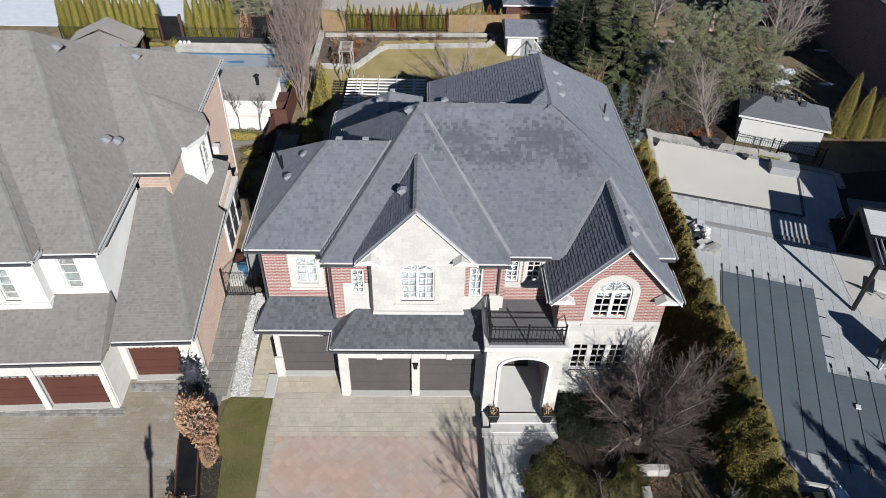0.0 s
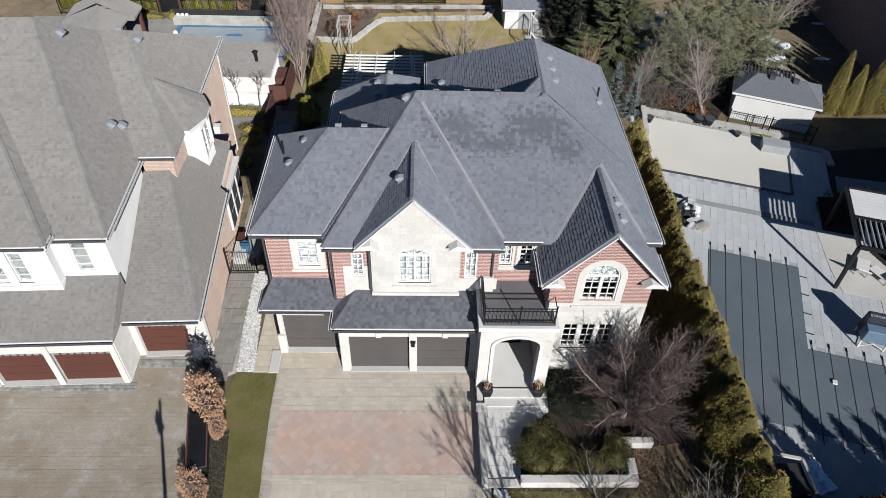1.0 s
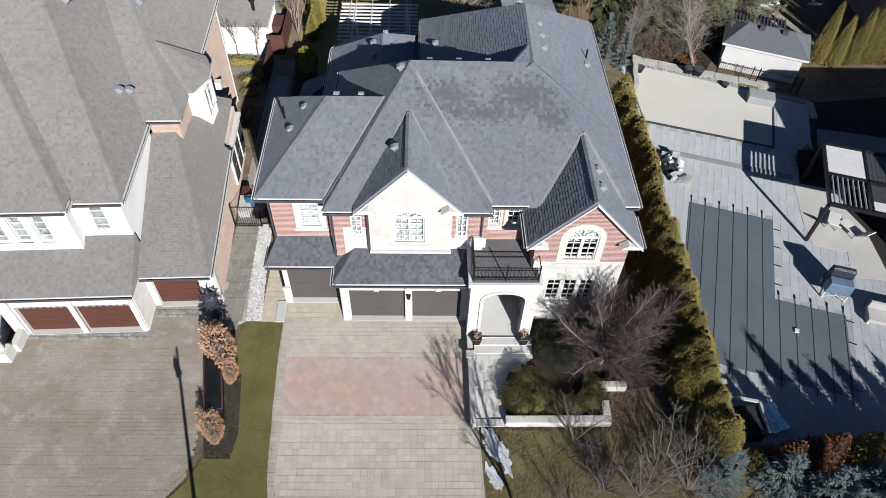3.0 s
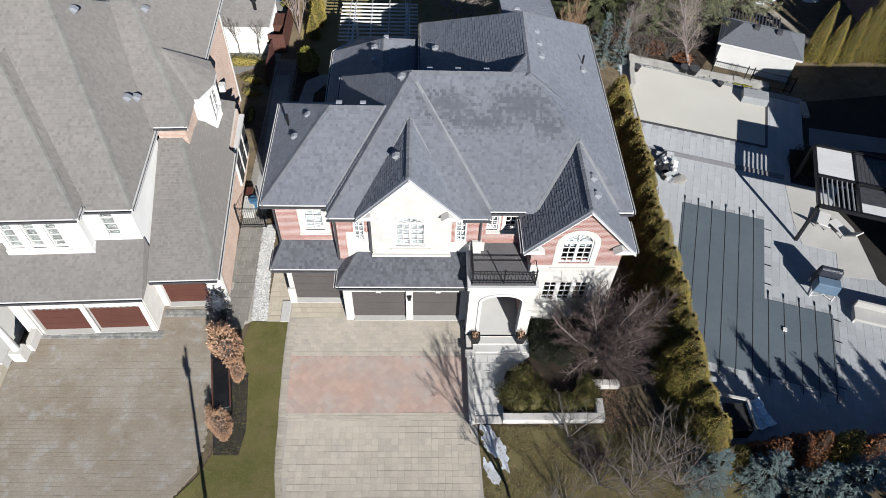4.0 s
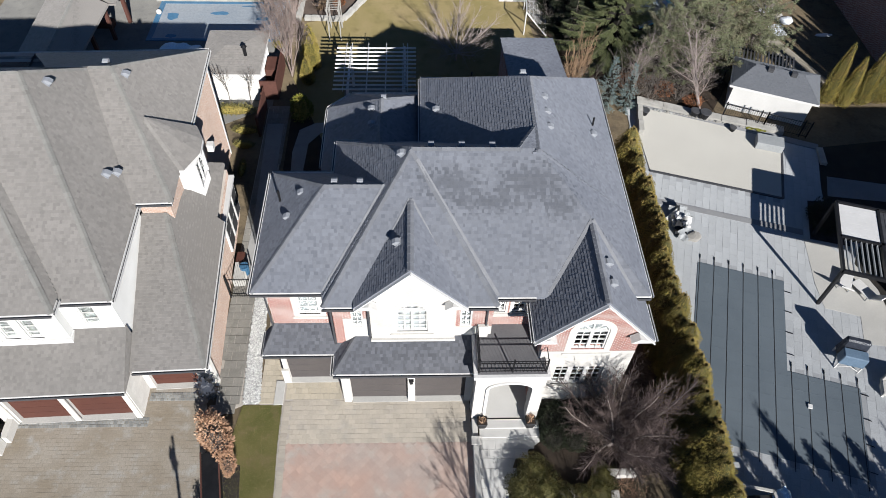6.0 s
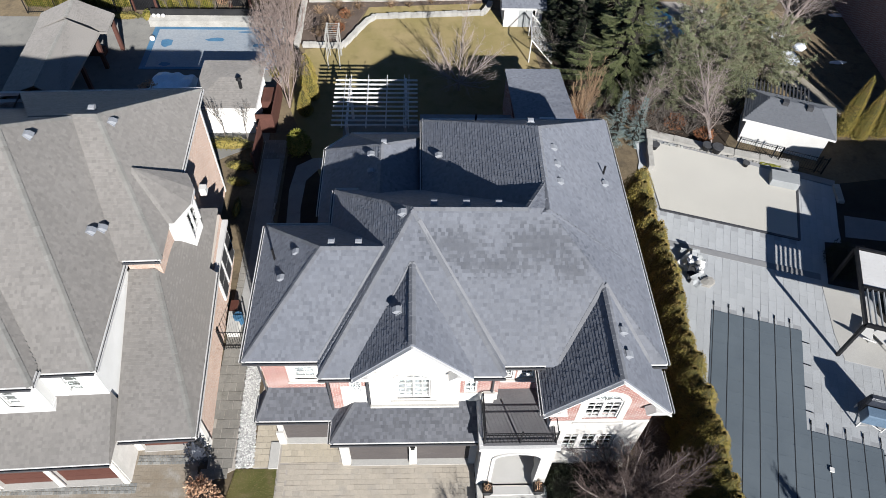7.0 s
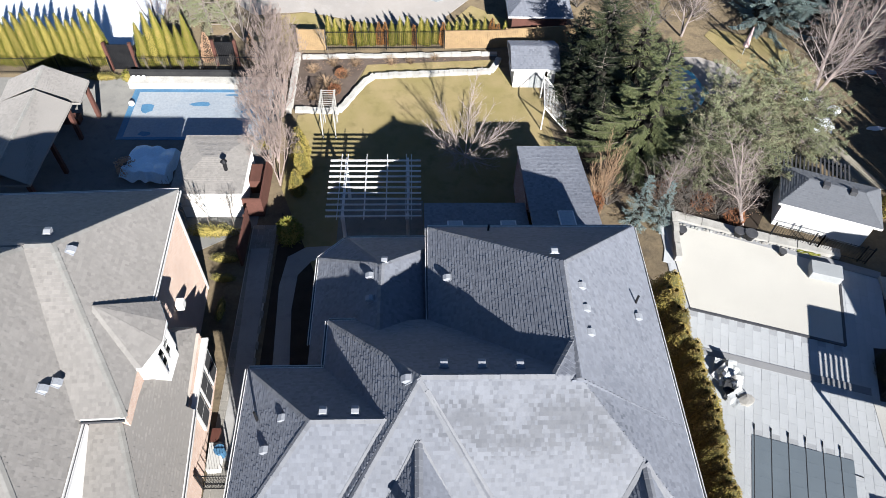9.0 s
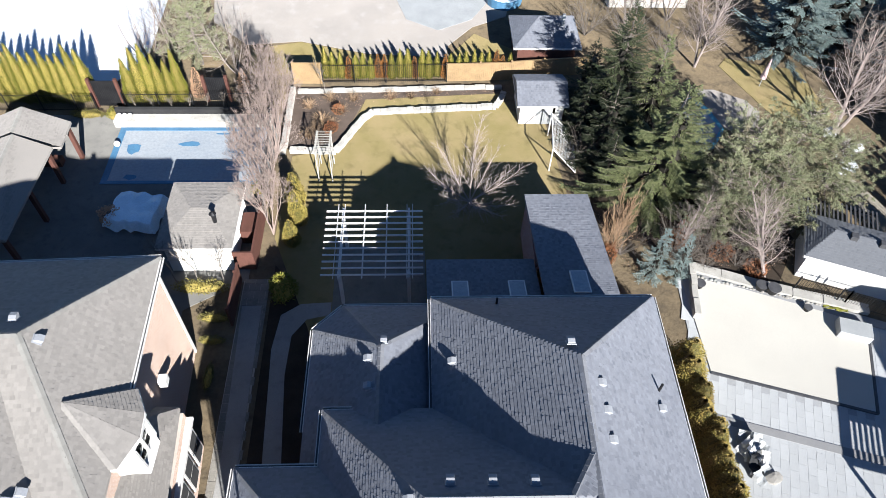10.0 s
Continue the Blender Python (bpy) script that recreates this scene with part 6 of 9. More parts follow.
solo("drain_channel", bm, "deck_dark", "dark stone drain band across the patio", "drain", kind="structure")
flat("concrete_path", [(22.74, 29.16), (22.2, 25.9), (22.15, 24.3), (23.9, 23.75), (23.4, 22.05), (25.5, 21.75), (25.6, 25.5), (25.0, 27.3), (23.9, 28.8)], 0.034, "concrete", "pale concrete strip beside the pergola", "path")
# ground painted black for the deep shade at the pergola
flat("pergola_floor", [(25.62, 25.5), (25.52, 21.75), (26.2, 20.6), (40.0, 17.0), (40.0, 24.6), (30.6, 27.4), (26.0, 28.8), (25.02, 27.3)], 0.034, "dark_soil", "bare ground under and beside the steel pergola, blackened for shade", "ground")
tub = thing("cover_box", (*lot(4.0, 11.2), 0), "grey lidded box at the pool's end", "storage box")
bm = bmesh.new()
add_prism(bm, lot_poly([(3.15, 10.75), (4.85, 10.75), (4.85, 11.75), (3.15, 11.75)]), 0.076, 0.6)
part("body", bm, "grey_plastic", tub, bevel=0.02)
block_wall("pool_wall", [lot(-4.6, 13.3), lot(-1.0, 13.05), lot(5.0, 13.05)], 0.3, 0.62, 1.6, 2.4, "coping_stone", "low white stone wall at the pool's end")
block_wall("pool_side_wall", [lot(-4.7, 13.3), lot(-4.2, 9.8)], 0.5, 0.35, 0.7, 1.2, "coping_stone", "white stone wall beside the hedge")


def rock(at, s, mat, label, seed):
    r = random.Random(seed)
    bm = bmesh.new()
    bmesh.ops.create_icosphere(bm, subdivisions=2, radius=1.0)
    for v in bm.verts:
        k = 1 + 0.28 * noise.noise(v.co * 1.3 + Vector((seed, 0, 0))) + r.uniform(-0.05, 0.05)
        v.co = Vector((v.co.x * s[0], v.co.y * s[1], v.co.z * s[2])) * k
    bmesh.ops.translate(bm, vec=(at[0], at[1], s[2] * 0.6 + (at[2] if len(at) > 2 else 0)), verts=bm.verts)
    return solo("rock", bm, mat, label, "rock", "garden rocks")


for i in range(34):
    u = -4.4 + i * 0.22 + rng.uniform(-0.06, 0.06)
    s = rng.uniform(0.05, 0.10)
    rock((*lot(u, 12.66 + rng.uniform(-0.05, 0.05)), 0.07), (s * 1.3, s, s * 0.8), "wall_stone" if rng.random() < 0.7 else "cobble", "rough pale garden rock at the pool's end", i)
for x, y, k in ((18.9, 39.85, 1.0), (19.5, 39.6, 1.15), (21.2, 38.55, 0.7), (15.6, 40.2, 0.9)):
    bm = bmesh.new()
    add_tube(bm, (0, 0, 0), (0, 0, 0.42), 0.2, 0.3, 14)
    pot = thing("garden_pot", (0, 0, 0), "empty round black garden pot by the pool's wall", "pot", "black garden pots")
    part("tub", bm, "iron", pot)
    bm = bmesh.new()
    add_tube(bm, (0, 0, 0.4), (0, 0, 0.44), 0.33, 0.33, 14)
    part("rim", bm, "gutter", pot)
    pot.matrix_basis = pose(x, y, 0.075 if k < 1.0 else 0.3) @ Matrix.Diagonal((k, k, k, 1))
bm = bmesh.new()
bmesh.ops.create_grid(bm, x_segments=14, y_segments=9, size=0.5)
for v in bm.verts:
    v.co = Vector((v.co.x * 1.3 + 0.08 * noise.noise(v.co * 4), v.co.y * 0.6, 0.12 + 0.14 * noise.noise(v.co * 4.3) + 0.1 * (0.25 - v.co.x * v.co.x)))
bmesh.ops.solidify(bm, geom=bm.faces, thickness=0.02)
bmesh.ops.transform(bm, matrix=pose(22.9, 38.75, 0.05, 0, 0, -16), verts=bm.verts)
solo("lime_cover", bm, "bright_cedar", "crumpled lime-green cloth on the ground behind the box", "cloth")
rock(lot(-0.4, 1.7), (0.45, 0.35, 0.3), "wall_stone", "pale boulder beside the hedge", 31)
heap_rng = random.Random(12)
heap = thing("cushion_heap", (*lot(-1.2, 2.6), 0), "heap of crumpled white and black garden covers beside the hedge", "garden covers")
for i in range(7):
    bm = bmesh.new()
    bmesh.ops.create_grid(bm, x_segments=9, y_segments=7, size=0.5)
    for v in bm.verts:
        v.co = Vector((v.co.x * heap_rng.uniform(0.9, 1.0) * 1.1, v.co.y * 0.7, 0.16 * noise.noise(v.co * 3.1 + Vector((i * 5.0, 0, 0))) + 0.1 * math.sin(v.co.x * 9 + i)))
    bmesh.ops.transform(bm, matrix=pose(*lot(-1.45 + 0.09 * i + heap_rng.uniform(-0.3, 0.3), 3.1 - 0.22 * i + heap_rng.uniform(-0.2, 0.2)), 0.3 + heap_rng.uniform(-0.04, 0.16), heap_rng.uniform(-35, 35), heap_rng.uniform(-35, 35), heap_rng.uniform(0, 360)), verts=bm.verts)
    part("folded_cover", bm, ("grey_plastic", "white", "grey_plastic", "tarp", "white", "strap", "grey_plastic")[i], heap)

lp = thing("louvre_pergola", (*lot(9, 0), 0), "black steel pergola with pale adjustable roof slats", "pergola")
ZP = 2.95
us, vs, mid = (6.45, 8.6, 10.75, 12.9), (-1.0, 4.0), 1.4
for u in (us[0], us[3]):
    for v in vs:
        part("post", beams(0.16, 0.16, ((*lot(u, v), 0.0), (*lot(u, v), ZP - 0.1))), "iron", lp)
for a, b_ in (((us[0], vs[0]), (us[3], vs[0])), ((us[0], vs[1]), (us[3], vs[1])), *[((u, vs[0]), (u, vs[1])) for u in us], ((us[0], mid), (us[3], mid))):
    part("beam", beams(0.14, 0.22, ((*lot(*a), ZP), (*lot(*b_), ZP))), "iron", lp)
for i in range(9):
    v = mid + 0.22 + i * 0.265
    part("slat", beams(0.256, 0.02, ((*lot(us[0] + 0.1, v), ZP + 0.03), (*lot(us[1] - 0.1, v), ZP + 0.05))), "white", lp)
for i in range(7):
    u = us[0] + 0.28 + i * 0.265
    part("slat", beams(0.05, 0.11, ((*lot(u, vs[0] + 0.1), ZP), (*lot(u, mid - 0.1), ZP))), "grey_plastic", lp)
for j in (1, 2):
    for i in range(9):
        u, v = us[j] + 0.2 + i * 0.22, vs[0] + 0.2 + i * 0.265
        part("slat", beams(0.2, 0.03, ((*lot(u, mid + 0.1), ZP), (*lot(u, vs[1] - 0.1), ZP))), "gutter", lp)
        if v < mid - 0.1:
            part("slat", beams(0.27, 0.02, ((*lot(us[j] + 0.1, v), ZP + 0.03), (*lot(us[j + 1] - 0.1, v), ZP + 0.04))), "white" if i < 3 else "gutter", lp)
# planting bed behind the pergola
flat("pergola_bed", lot_poly([(6.3, 3.7), (8.6, 3.8), (8.6, 7.4), (6.3, 6.9)]), 0.03, "mulch", "dark planting bed behind the steel pergola", "garden bed")


def lounger(at, turn, folded=False):
    t = thing("sun_lounger", (0, 0, 0), "white folded garden lounger on the patio", "lounger", "loungers by the pool")
    part("seat", boxed((-0.32, 0.32, -0.9, 0.35, 0.28, 0.34)), "white", t, bevel=0.02)
    bm = boxed((-0.32, 0.32, 0, 0.75, -0.03, 0.03))
    bmesh.ops.transform(bm, matrix=pose(0, 0.36, 0.33, 48, 0, 0), verts=bm.verts)
    part("backrest", bm, "white", t)
    for x in (-0.28, 0.28):
        for y in (-0.8, 0.25):
            part("leg", boxed((x - 0.025, x + 0.025, y - 0.025, y + 0.025, 0, 0.28)), "grey_plastic", t)
    t.matrix_basis = pose(at[0], at[1], 0.02, 0, 0, turn)
    return t


lounger((23.7, 25.7), 150)
lounger((24.7, 25.1), 205)
gr = thing("covered_grill", (0, 0, 0), "garden grill under a slate-blue and black cloth cover on white legs", "grill")
bm = bmesh.new()
add_prism(bm, [(-0.62, -0.42), (0.62, -0.42), (0.62, 0.1), (-0.62, 0.1)], 0.35, 0.95)
for v in bm.verts:
    v.co.x *= 1.0 if v.co.z < 0.5 else 0.94
part("front_cover", bm, "blue_cloth", gr, bevel=0.04)
bm = bmesh.new()
add_prism(bm, [(-0.64, 0.102), (0.64, 0.102), (0.64, 0.62), (-0.64, 0.62)], 0.3, 1.3)
for v in bm.verts:
    if v.co.z > 0.8:
        v.co.x *= 0.9
        v.co.y = 0.36 + (v.co.y - 0.36) * 0.6
part("hood_cover", bm, "tarp", gr, bevel=0.07)
for x in (-0.56, 0.56):
    for y in (-0.38, 0.55):
        part("leg", boxed((x - 0.03, x + 0.03, y - 0.03, y + 0.03, 0, 0.35)), "white", gr)
    part("brace", beams(0.03, 0.03, ((x, -0.38, 0.05), (-x * 0.1, -0.38, 0.34))), "white", gr)
gr.matrix_basis = pose(*lot(7.6, -4.5), 0.02, 0, 0, -17) @ Matrix.Diagonal((1.0, 1.1, 1.25, 1))
sf = thing("patio_sofa", (0, 0, 0), "pale slatted patio bench with a long back", "bench")
part("seat", boxed((-1.6, 1.6, -0.45, 0.35, 0.2, 0.42)), "concrete", sf, bevel=0.02)
part("backrest", boxed((-1.6, 1.6, 0.352, 0.5, 0.2, 0.85)), "concrete", sf, bevel=0.02)
for x in (-1.5, 1.5):
    part("leg", boxed((x - 0.05, x + 0.05, -0.4, 0.3, 0, 0.2)), "white", sf)
sf.matrix_basis = pose(*lot(10.7, -5.6), 0.02, 0, 0, -17)
ps = thing("pump_shelter", (*lot(1.8, -13.0), 0), "small pump shelter with a pale flat roof edge over a dark-painted recess", "shelter")
part("roof_frame", beams(0.12, 0.1, ((14.15, 14.47, 1.0), (15.55, 14.15, 1.0)), ((15.55, 14.15, 1.0), (15.55, 12.7, 1.0)), ((14.2, 14.4, 0.95), (14.2, 12.7, 0.95)), ((15.55, 14.15, 0.0), (15.55, 14.15, 0.96))), "concrete", ps)
# a solid near-black box stands in for the shaded open recess
part("body", boxed((14.25, 15.48, 12.7, 14.05, 0, 0.85)), "dark", ps)
tp = thing("folded_tarp", (0, 0, 0), "crumpled translucent blue tarpaulin on the patio", "tarpaulin")
bm = bmesh.new()
bmesh.ops.create_grid(bm, x_segments=14, y_segments=14, size=0.75)
for v in bm.verts:
    v.co.z = 0.12 + 0.28 * abs(noise.noise(Vector((v.co.x * 2.5, v.co.y * 0.9, 3)))) + 0.1 * noise.noise(v.co * 6)
part("sheet", bm, "blue", tp)
tp.matrix_basis = pose(16.3, 13.8, 0.02, 0, 0, 20) @ Matrix.Diagonal((0.65, 0.95, 1.2, 1))
iron_fence([(20.9, 39.9), (23.4, 38.9), (26.0, 37.9)], 1.3, "black iron picket fence before the equipment shed")

# house at the far right, which shades the patio
rh = thing("right_house", (36, 26, 0), "dark brick two-storey house beyond the patio", "house")
part("wall", boxed((28.6, 44.0, 17.5, 28.3, 0.0, 6.6)), "brick", rh)
f, c = hip_faces(28.1, 44.5, 17.0, 28.8, 6.6, (33.0, 22.9, 9.6), (39.6, 22.9, 9.6))
roof(rh, f, c, "slate", [], random.Random(5))
far = thing("far_right_house", (40, 56, 0), "brick house with a slate-grey roof in shade", "house")
part("wall", boxed((34.5, 48.0, 44.0, 60.0, 0.0, 6.2)), "brick", far)
f, c = hip_faces(34.0, 48.5, 43.5, 60.5, 6.2, (41.2, 50.5, 10.4), (41.2, 53.5, 10.4))
roof(far, f, c, "slate", [], random.Random(6))

# ---- front garden ----
walkway = flat("front_walk", [(2.7, 13.5), (4.15, 13.8), (4.05, 15.0), (4.55, 16.2), (5.75, 17.0), (5.75, 17.3), (2.9, 17.3)], 0.03, "walk_stone", "pale stone entrance walk", "path")
kerb = thing("walk_wall", (2.7, 15.5, 0), "low pale stone wall beside the entrance walk", "wall")
part("wall", boxed((2.60, 2.85, 13.4, 18.0, 0.0, 0.45)), "precast", kerb, bevel=0.015)
part("pier_cap", boxed((2.52, 2.93, 16.7, 17.1, 0.452, 0.55)), "precast", kerb, bevel=0.015)
pw = thing("planter_wall", (5.7, 13.7, 0), "low cream stone planter wall before the clipped yews", "wall")
part("edging", boxed((2.86, 4.15, 13.45, 13.8, 0.0, 0.09)), "stone", pw, bevel=0.012)
part("wall", boxed((4.16, 8.9, 13.45, 13.8, 0.0, 0.42)), "stone", pw, bevel=0.012)
part("wall", boxed((8.55, 8.9, 13.81, 14.5, 0.0, 0.5)), "stone", pw, bevel=0.012)
part("wall", boxed((8.5, 9.9, 15.2, 15.5, 0.0, 0.45)), "stone", pw, bevel=0.012)
flat("front_bed", [(4.2, 14.1), (8.5, 13.82), (9.6, 15.2), (11.2, 15.5), (11.2, 18.8), (5.85, 18.8), (5.8, 17.0), (4.6, 16.2)], 0.02, "soil", "dark planting bed before the house", "garden bed")
flat("mulch_bed", [(-8.86, 12.0), (-7.75, 12.0), (-7.6, 13.2), (-7.95, 16.1), (-8.5, 16.1), (-9.45, 18.2), (-10.0, 19.0), (-9.5, 15.0)], 0.012, "mulch", "black mulch bed between the driveways", "garden bed")


def pot(at, seed):
    t = thing("planter_pot", (0, 0, 0), "black tapered planter with dry orange stems", "planter", "planters beside the entrance")
    bm = bmesh.new()
    a = add_box(bm, -0.24, 0.24, -0.24, 0.24, 0, 0.55)
    for v in bm.verts:
        if v.co.z < 0.1:
            v.co.x *= 0.65
            v.co.y *= 0.65
    part("tub", bm, "iron", t, bevel=0.015)
    part("soil_fill", boxed((-0.19, 0.19, -0.19, 0.19, 0.552, 0.57)), "soil", t)
    bm = bmesh.new()
    r = random.Random(seed)
    for i in range(14):
        x, y = r.uniform(-0.15, 0.15), r.uniform(-0.15, 0.15)
        add_tube(bm, (x, y, 0.57), (x + r.uniform(-0.12, 0.12), y + r.uniform(-0.12, 0.12), r.uniform(0.7, 0.85)), 0.02, 0.012, 4)
    part("twig_bundle", bm, "oak_leaf", t, kind="stuff")
    t.matrix_basis = pose(*at)
    return t


pot((3.05, 17.72, 0.25), 1)
pot((5.3, 17.72, 0.25), 2)
# patches of old snow
for i, (pts, z) in enumerate((([(3.13, 13.4), (3.49, 13.36), (3.98, 12.68), (4.35, 12.06), (4.28, 11.15), (4.05, 11.3), (3.96, 11.75), (3.6, 11.95), (3.3, 12.3), (3.16, 12.81)], 0.03), ([(3.16, 11.75), (3.5, 11.55), (3.9, 10.95), (3.88, 10.55), (3.5, 10.7), (3.25, 11.22)], 0.025))):
    bm = bmesh.new()
    fine = []
    for k in range(len(pts)):
        a, b_ = Vector(pts[k]), Vector(pts[(k + 1) % len(pts)])
        for q in range(6):
            p = a.lerp(b_, q / 6)
            fine.append((p.x + 0.22 * noise.noise(Vector((p.x * 4, p.y * 4, i))), p.y + 0.22 * noise.noise(Vector((p.y * 5, p.x * 5, 4)))))
    add_prism(bm, fine, -0.01, z)
    solo("snow_patch", bm, "snow", "melting patch of old white snow on the lawn", "snow", "snow patches")
ub = thing("utility_screen", (0, 0, 0), "black utility cabinet with a brown timber frame among shrubs", "cabinet")
part("body", boxed((-0.36, 0.36, -1.3, 1.3, 0, 0.7)), "iron", ub, bevel=0.02)
part("frame", beams(0.06, 0.06, ((-0.39, -1.33, 0.73), (-0.39, 1.33, 0.73)), ((0.39, -1.33, 0.73), (0.39, 1.33, 0.73))), "red_wood", ub)
ub.matrix_basis = pose(-8.95, 15.2, 0, 0, 0, 12)
# lamp post standing before the lots
lamp = thing("street_lamp", (0, 0, 0), "dark metal street lamp with a side bracket", "street lamp")
bm = bmesh.new()
add_tube(bm, (0, 0, 0), (0, 0, 6.0), 0.09, 0.06, 10)
part("pole", bm, "gutter", lamp)
bm = bmesh.new()
add_tube(bm, (0, 0, 5.2), (-0.12, 0, 5.45), 0.16, 0.10, 8)
add_tube(bm, (-0.12, 0, 5.45), (-0.16, 0, 5.75), 0.14, 0.03, 8)
part("lantern", bm, "gutter", lamp)
lamp.matrix_basis = pose(-7.6, 6.4, 0)

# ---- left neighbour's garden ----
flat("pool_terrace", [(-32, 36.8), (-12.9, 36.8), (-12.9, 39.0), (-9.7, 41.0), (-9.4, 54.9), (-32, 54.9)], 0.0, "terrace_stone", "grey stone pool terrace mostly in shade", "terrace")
pool = thing("swimming_pool", (-15, 51, 0), "half-frozen rectangular swimming pool with a blue liner", "pool")
part("liner", boxed((-19.9, -10.2, 48.4, 48.65, 0.0, 0.05), (-19.9, -19.5, 48.65, 53.6, 0.0, 0.05), (-19.5, -10.2, 53.3, 53.6, 0.0, 0.05)), "pool_tile", pool)
part("ice", boxed((-19.5, -10.2, 48.65, 53.3, 0.0, 0.03)), "pool_ice", pool)
solo("pool_ledge", boxed((-20.3, -10.0, 53.62, 54.4, 0.0, 0.55)), "coping_stone", "long white stone ledge behind the pool", "ledge", kind="structure", bevel=0.02)
solo("dark_wall", boxed((-20.3, -10.0, 54.42, 54.7, 0.0, 0.9)), "dark", "dark retaining wall behind the ledge", "wall", kind="structure")
bm = bmesh.new()
bmesh.ops.create_icosphere(bm, subdivisions=3, radius=0.2)
bmesh.ops.translate(bm, vec=(-19.65, 51.8, 0.25), verts=bm.verts)
solo("pool_float", bm, "white", "white ball resting on the pool's edge", "float")
for x in (-19.95, -19.6, -19.25):
    bm = bmesh.new()
    bmesh.ops.create_icosphere(bm, subdivisions=2, radius=0.15)
    bmesh.ops.translate(bm, vec=(x, 54.1, 0.69), verts=bm.verts)
    solo("ledge_ball", bm, "white", "white stone ball on the ledge by the gate", "ornament", "balls on the ledge")
bl = thing("covered_table", (0, 0, 0), "garden table set under a pale blue cloth", "table")
# a loose cloth over a table and chairs: humps where the chairs stand, folds down the sides
humps = [(1.2, -0.9), (-1.2, -0.8), (1.35, 0.5), (-1.1, 0.75), (0.1, 1.0), (0.2, -1.05)]
bm = bmesh.new()
bmesh.ops.create_grid(bm, x_segments=44, y_segments=36, size=1.0)
for v in bm.verts:
    x, y = v.co.x * 1.95, v.co.y * 1.6
    k = max(abs(v.co.x), abs(v.co.y))
    side = math.atan2(y, x)
    x, y = x * (1 + 0.05 * math.sin(7 * side)), y * (1 + 0.06 * math.cos(9 * side))
    top = 0.80 + 0.16 * max([0.0] + [1 - math.hypot(x - a_, y - b_) / 0.75 for a_, b_ in humps]) + 0.05 * noise.noise(Vector((x * 1.3, y * 1.3, 2)))
    v.co = Vector((x, y, top if k < 0.86 else top - (k - 0.86) / 0.14 * (0.62 + 0.1 * math.sin(11 * side))))
part("cloth", bm, "blue", bl)
for x in (-1.2, 1.2):
    for y in (-0.8, 0.8):
        part("leg", boxed((x - 0.04, x + 0.04, y - 0.04, y + 0.04, 0, 0.72)), "iron", bl)
bl.matrix_basis = pose(-16.85, 45.75, 0, 0, 0, -8) @ Matrix.Diagonal((0.8, 0.85, 1, 1))
for i, (x, y, w, d) in enumerate(((-15.0, 52.0, 1.3, 0.35), (-18.6, 51.6, 0.7, 0.9), (-11.7, 51.3, 0.8, 0.4), (-18.2, 49.0, 0.7, 0.35), (-13.0, 53.0, 0.9, 0.15))):
    pts = []
    for q in range(12):
        an = 2 * math.pi * q / 12
        k = 1 + 0.45 * noise.noise(Vector((math.cos(an) * 1.5, math.sin(an) * 1.5, i * 7.0)))
        pts.append((x + w * 0.6 * k * math.cos(an), y + d * 0.6 * k * math.sin(an)))
    bm = bmesh.new()
    add_prism(bm, pts, 0.02, 0.036)
    part("puddle", bm, "pool_tile", pool, "open blue water where the ice has melted")
iron_fence([(-30.0, 55.3), (-21.9, 55.3)], 1.4, "black iron picket fence before a tall cedar hedge")
iron_fence([(-19.9, 55.3), (-10.2, 55.5)], 1.5, "black iron picket fence before cedars")
gt = thing("garden_gate", (-21.1, 55.8, 0), "dark solid metal garden gate between timber posts", "gate")
for i in range(12):
    x = -21.85 + i * 0.125
    part("board", boxed((x, x + 0.118, 55.77, 55.83, 0.1, 2.15)), "iron", gt)
for x in (-22.0, -20.2):
    part("post", boxed((x - 0.1, x + 0.1, 55.7, 55.9, 0, 2.3)), "red_wood", gt)
g2 = thing("garden_gate", (-14.2, 56.4, 0), "dark solid metal garden gate beside the brown cedar", "gate")
for i in range(10):
    x = -14.5 + i * 0.125
    part("board", boxed((x, x + 0.118, 56.37, 56.43, 0.1, 2.0)), "iron", g2)
for x in (-14.66, -13.1):
    part("post", boxed((x - 0.1, x + 0.1, 56.3, 56.5, 0, 2.15)), "red_wood", g2)
board_fence((-10.0, 38.0), (-10.0, 41.0), 1.5, "red_wood", "red-brown board screen beside the pool house")

# ---- lots behind ----
flat("rear_patio_concrete", [(-13.0, 63.0), (-9.0, 63.5), (-4.0, 62.0), (2.0, 61.5), (2.2, 63.0), (4.2, 65.5), (7.0, 67.0), (12, 90), (-20, 90), (-16, 66)], 0.0, "terrace_concrete", "broad pale concrete terrace behind the fence", "terrace")
flat("rear_pond", [(-2.0, 70.0), (-1.0, 66.5), (1.5, 65.0), (4.2, 66.5), (6.5, 70.5), (5.5, 76), (-2.5, 76)], 0.02, "grey_plastic", "pale grey covered pond on the terrace", "pond cover")
flat("rear_grass", [(-12.5, 59.4), (8.0, 59.6), (8.0, 62.0), (4.3, 64.6), (2.0, 61.4), (-4.0, 61.9), (-9.0, 63.4), (-12.5, 62.5)], -0.01, "rear_lawn", "straw-green grass behind the cedar row", "lawn")
flat("snow_field", [(-45, 58.6), (-21.5, 58.6), (-20.0, 62.0), (-21, 90), (-55, 90)], 0.0, "snow", "snow-covered yard behind the cedar hedge", "snow field")
# dark soil that partly paints the deep shade under the spruces
flat("spruce_bed", [(9.9, 44.6), (13.6, 43.4), (15.0, 41.8), (20.2, 40.2), (22.4, 43.6), (20.5, 50.0), (17.0, 57.5), (10.4, 57.6), (10.2, 51.0)], 0.0, "soil", "soil under the spruces, dark partly for their shade", "garden bed")
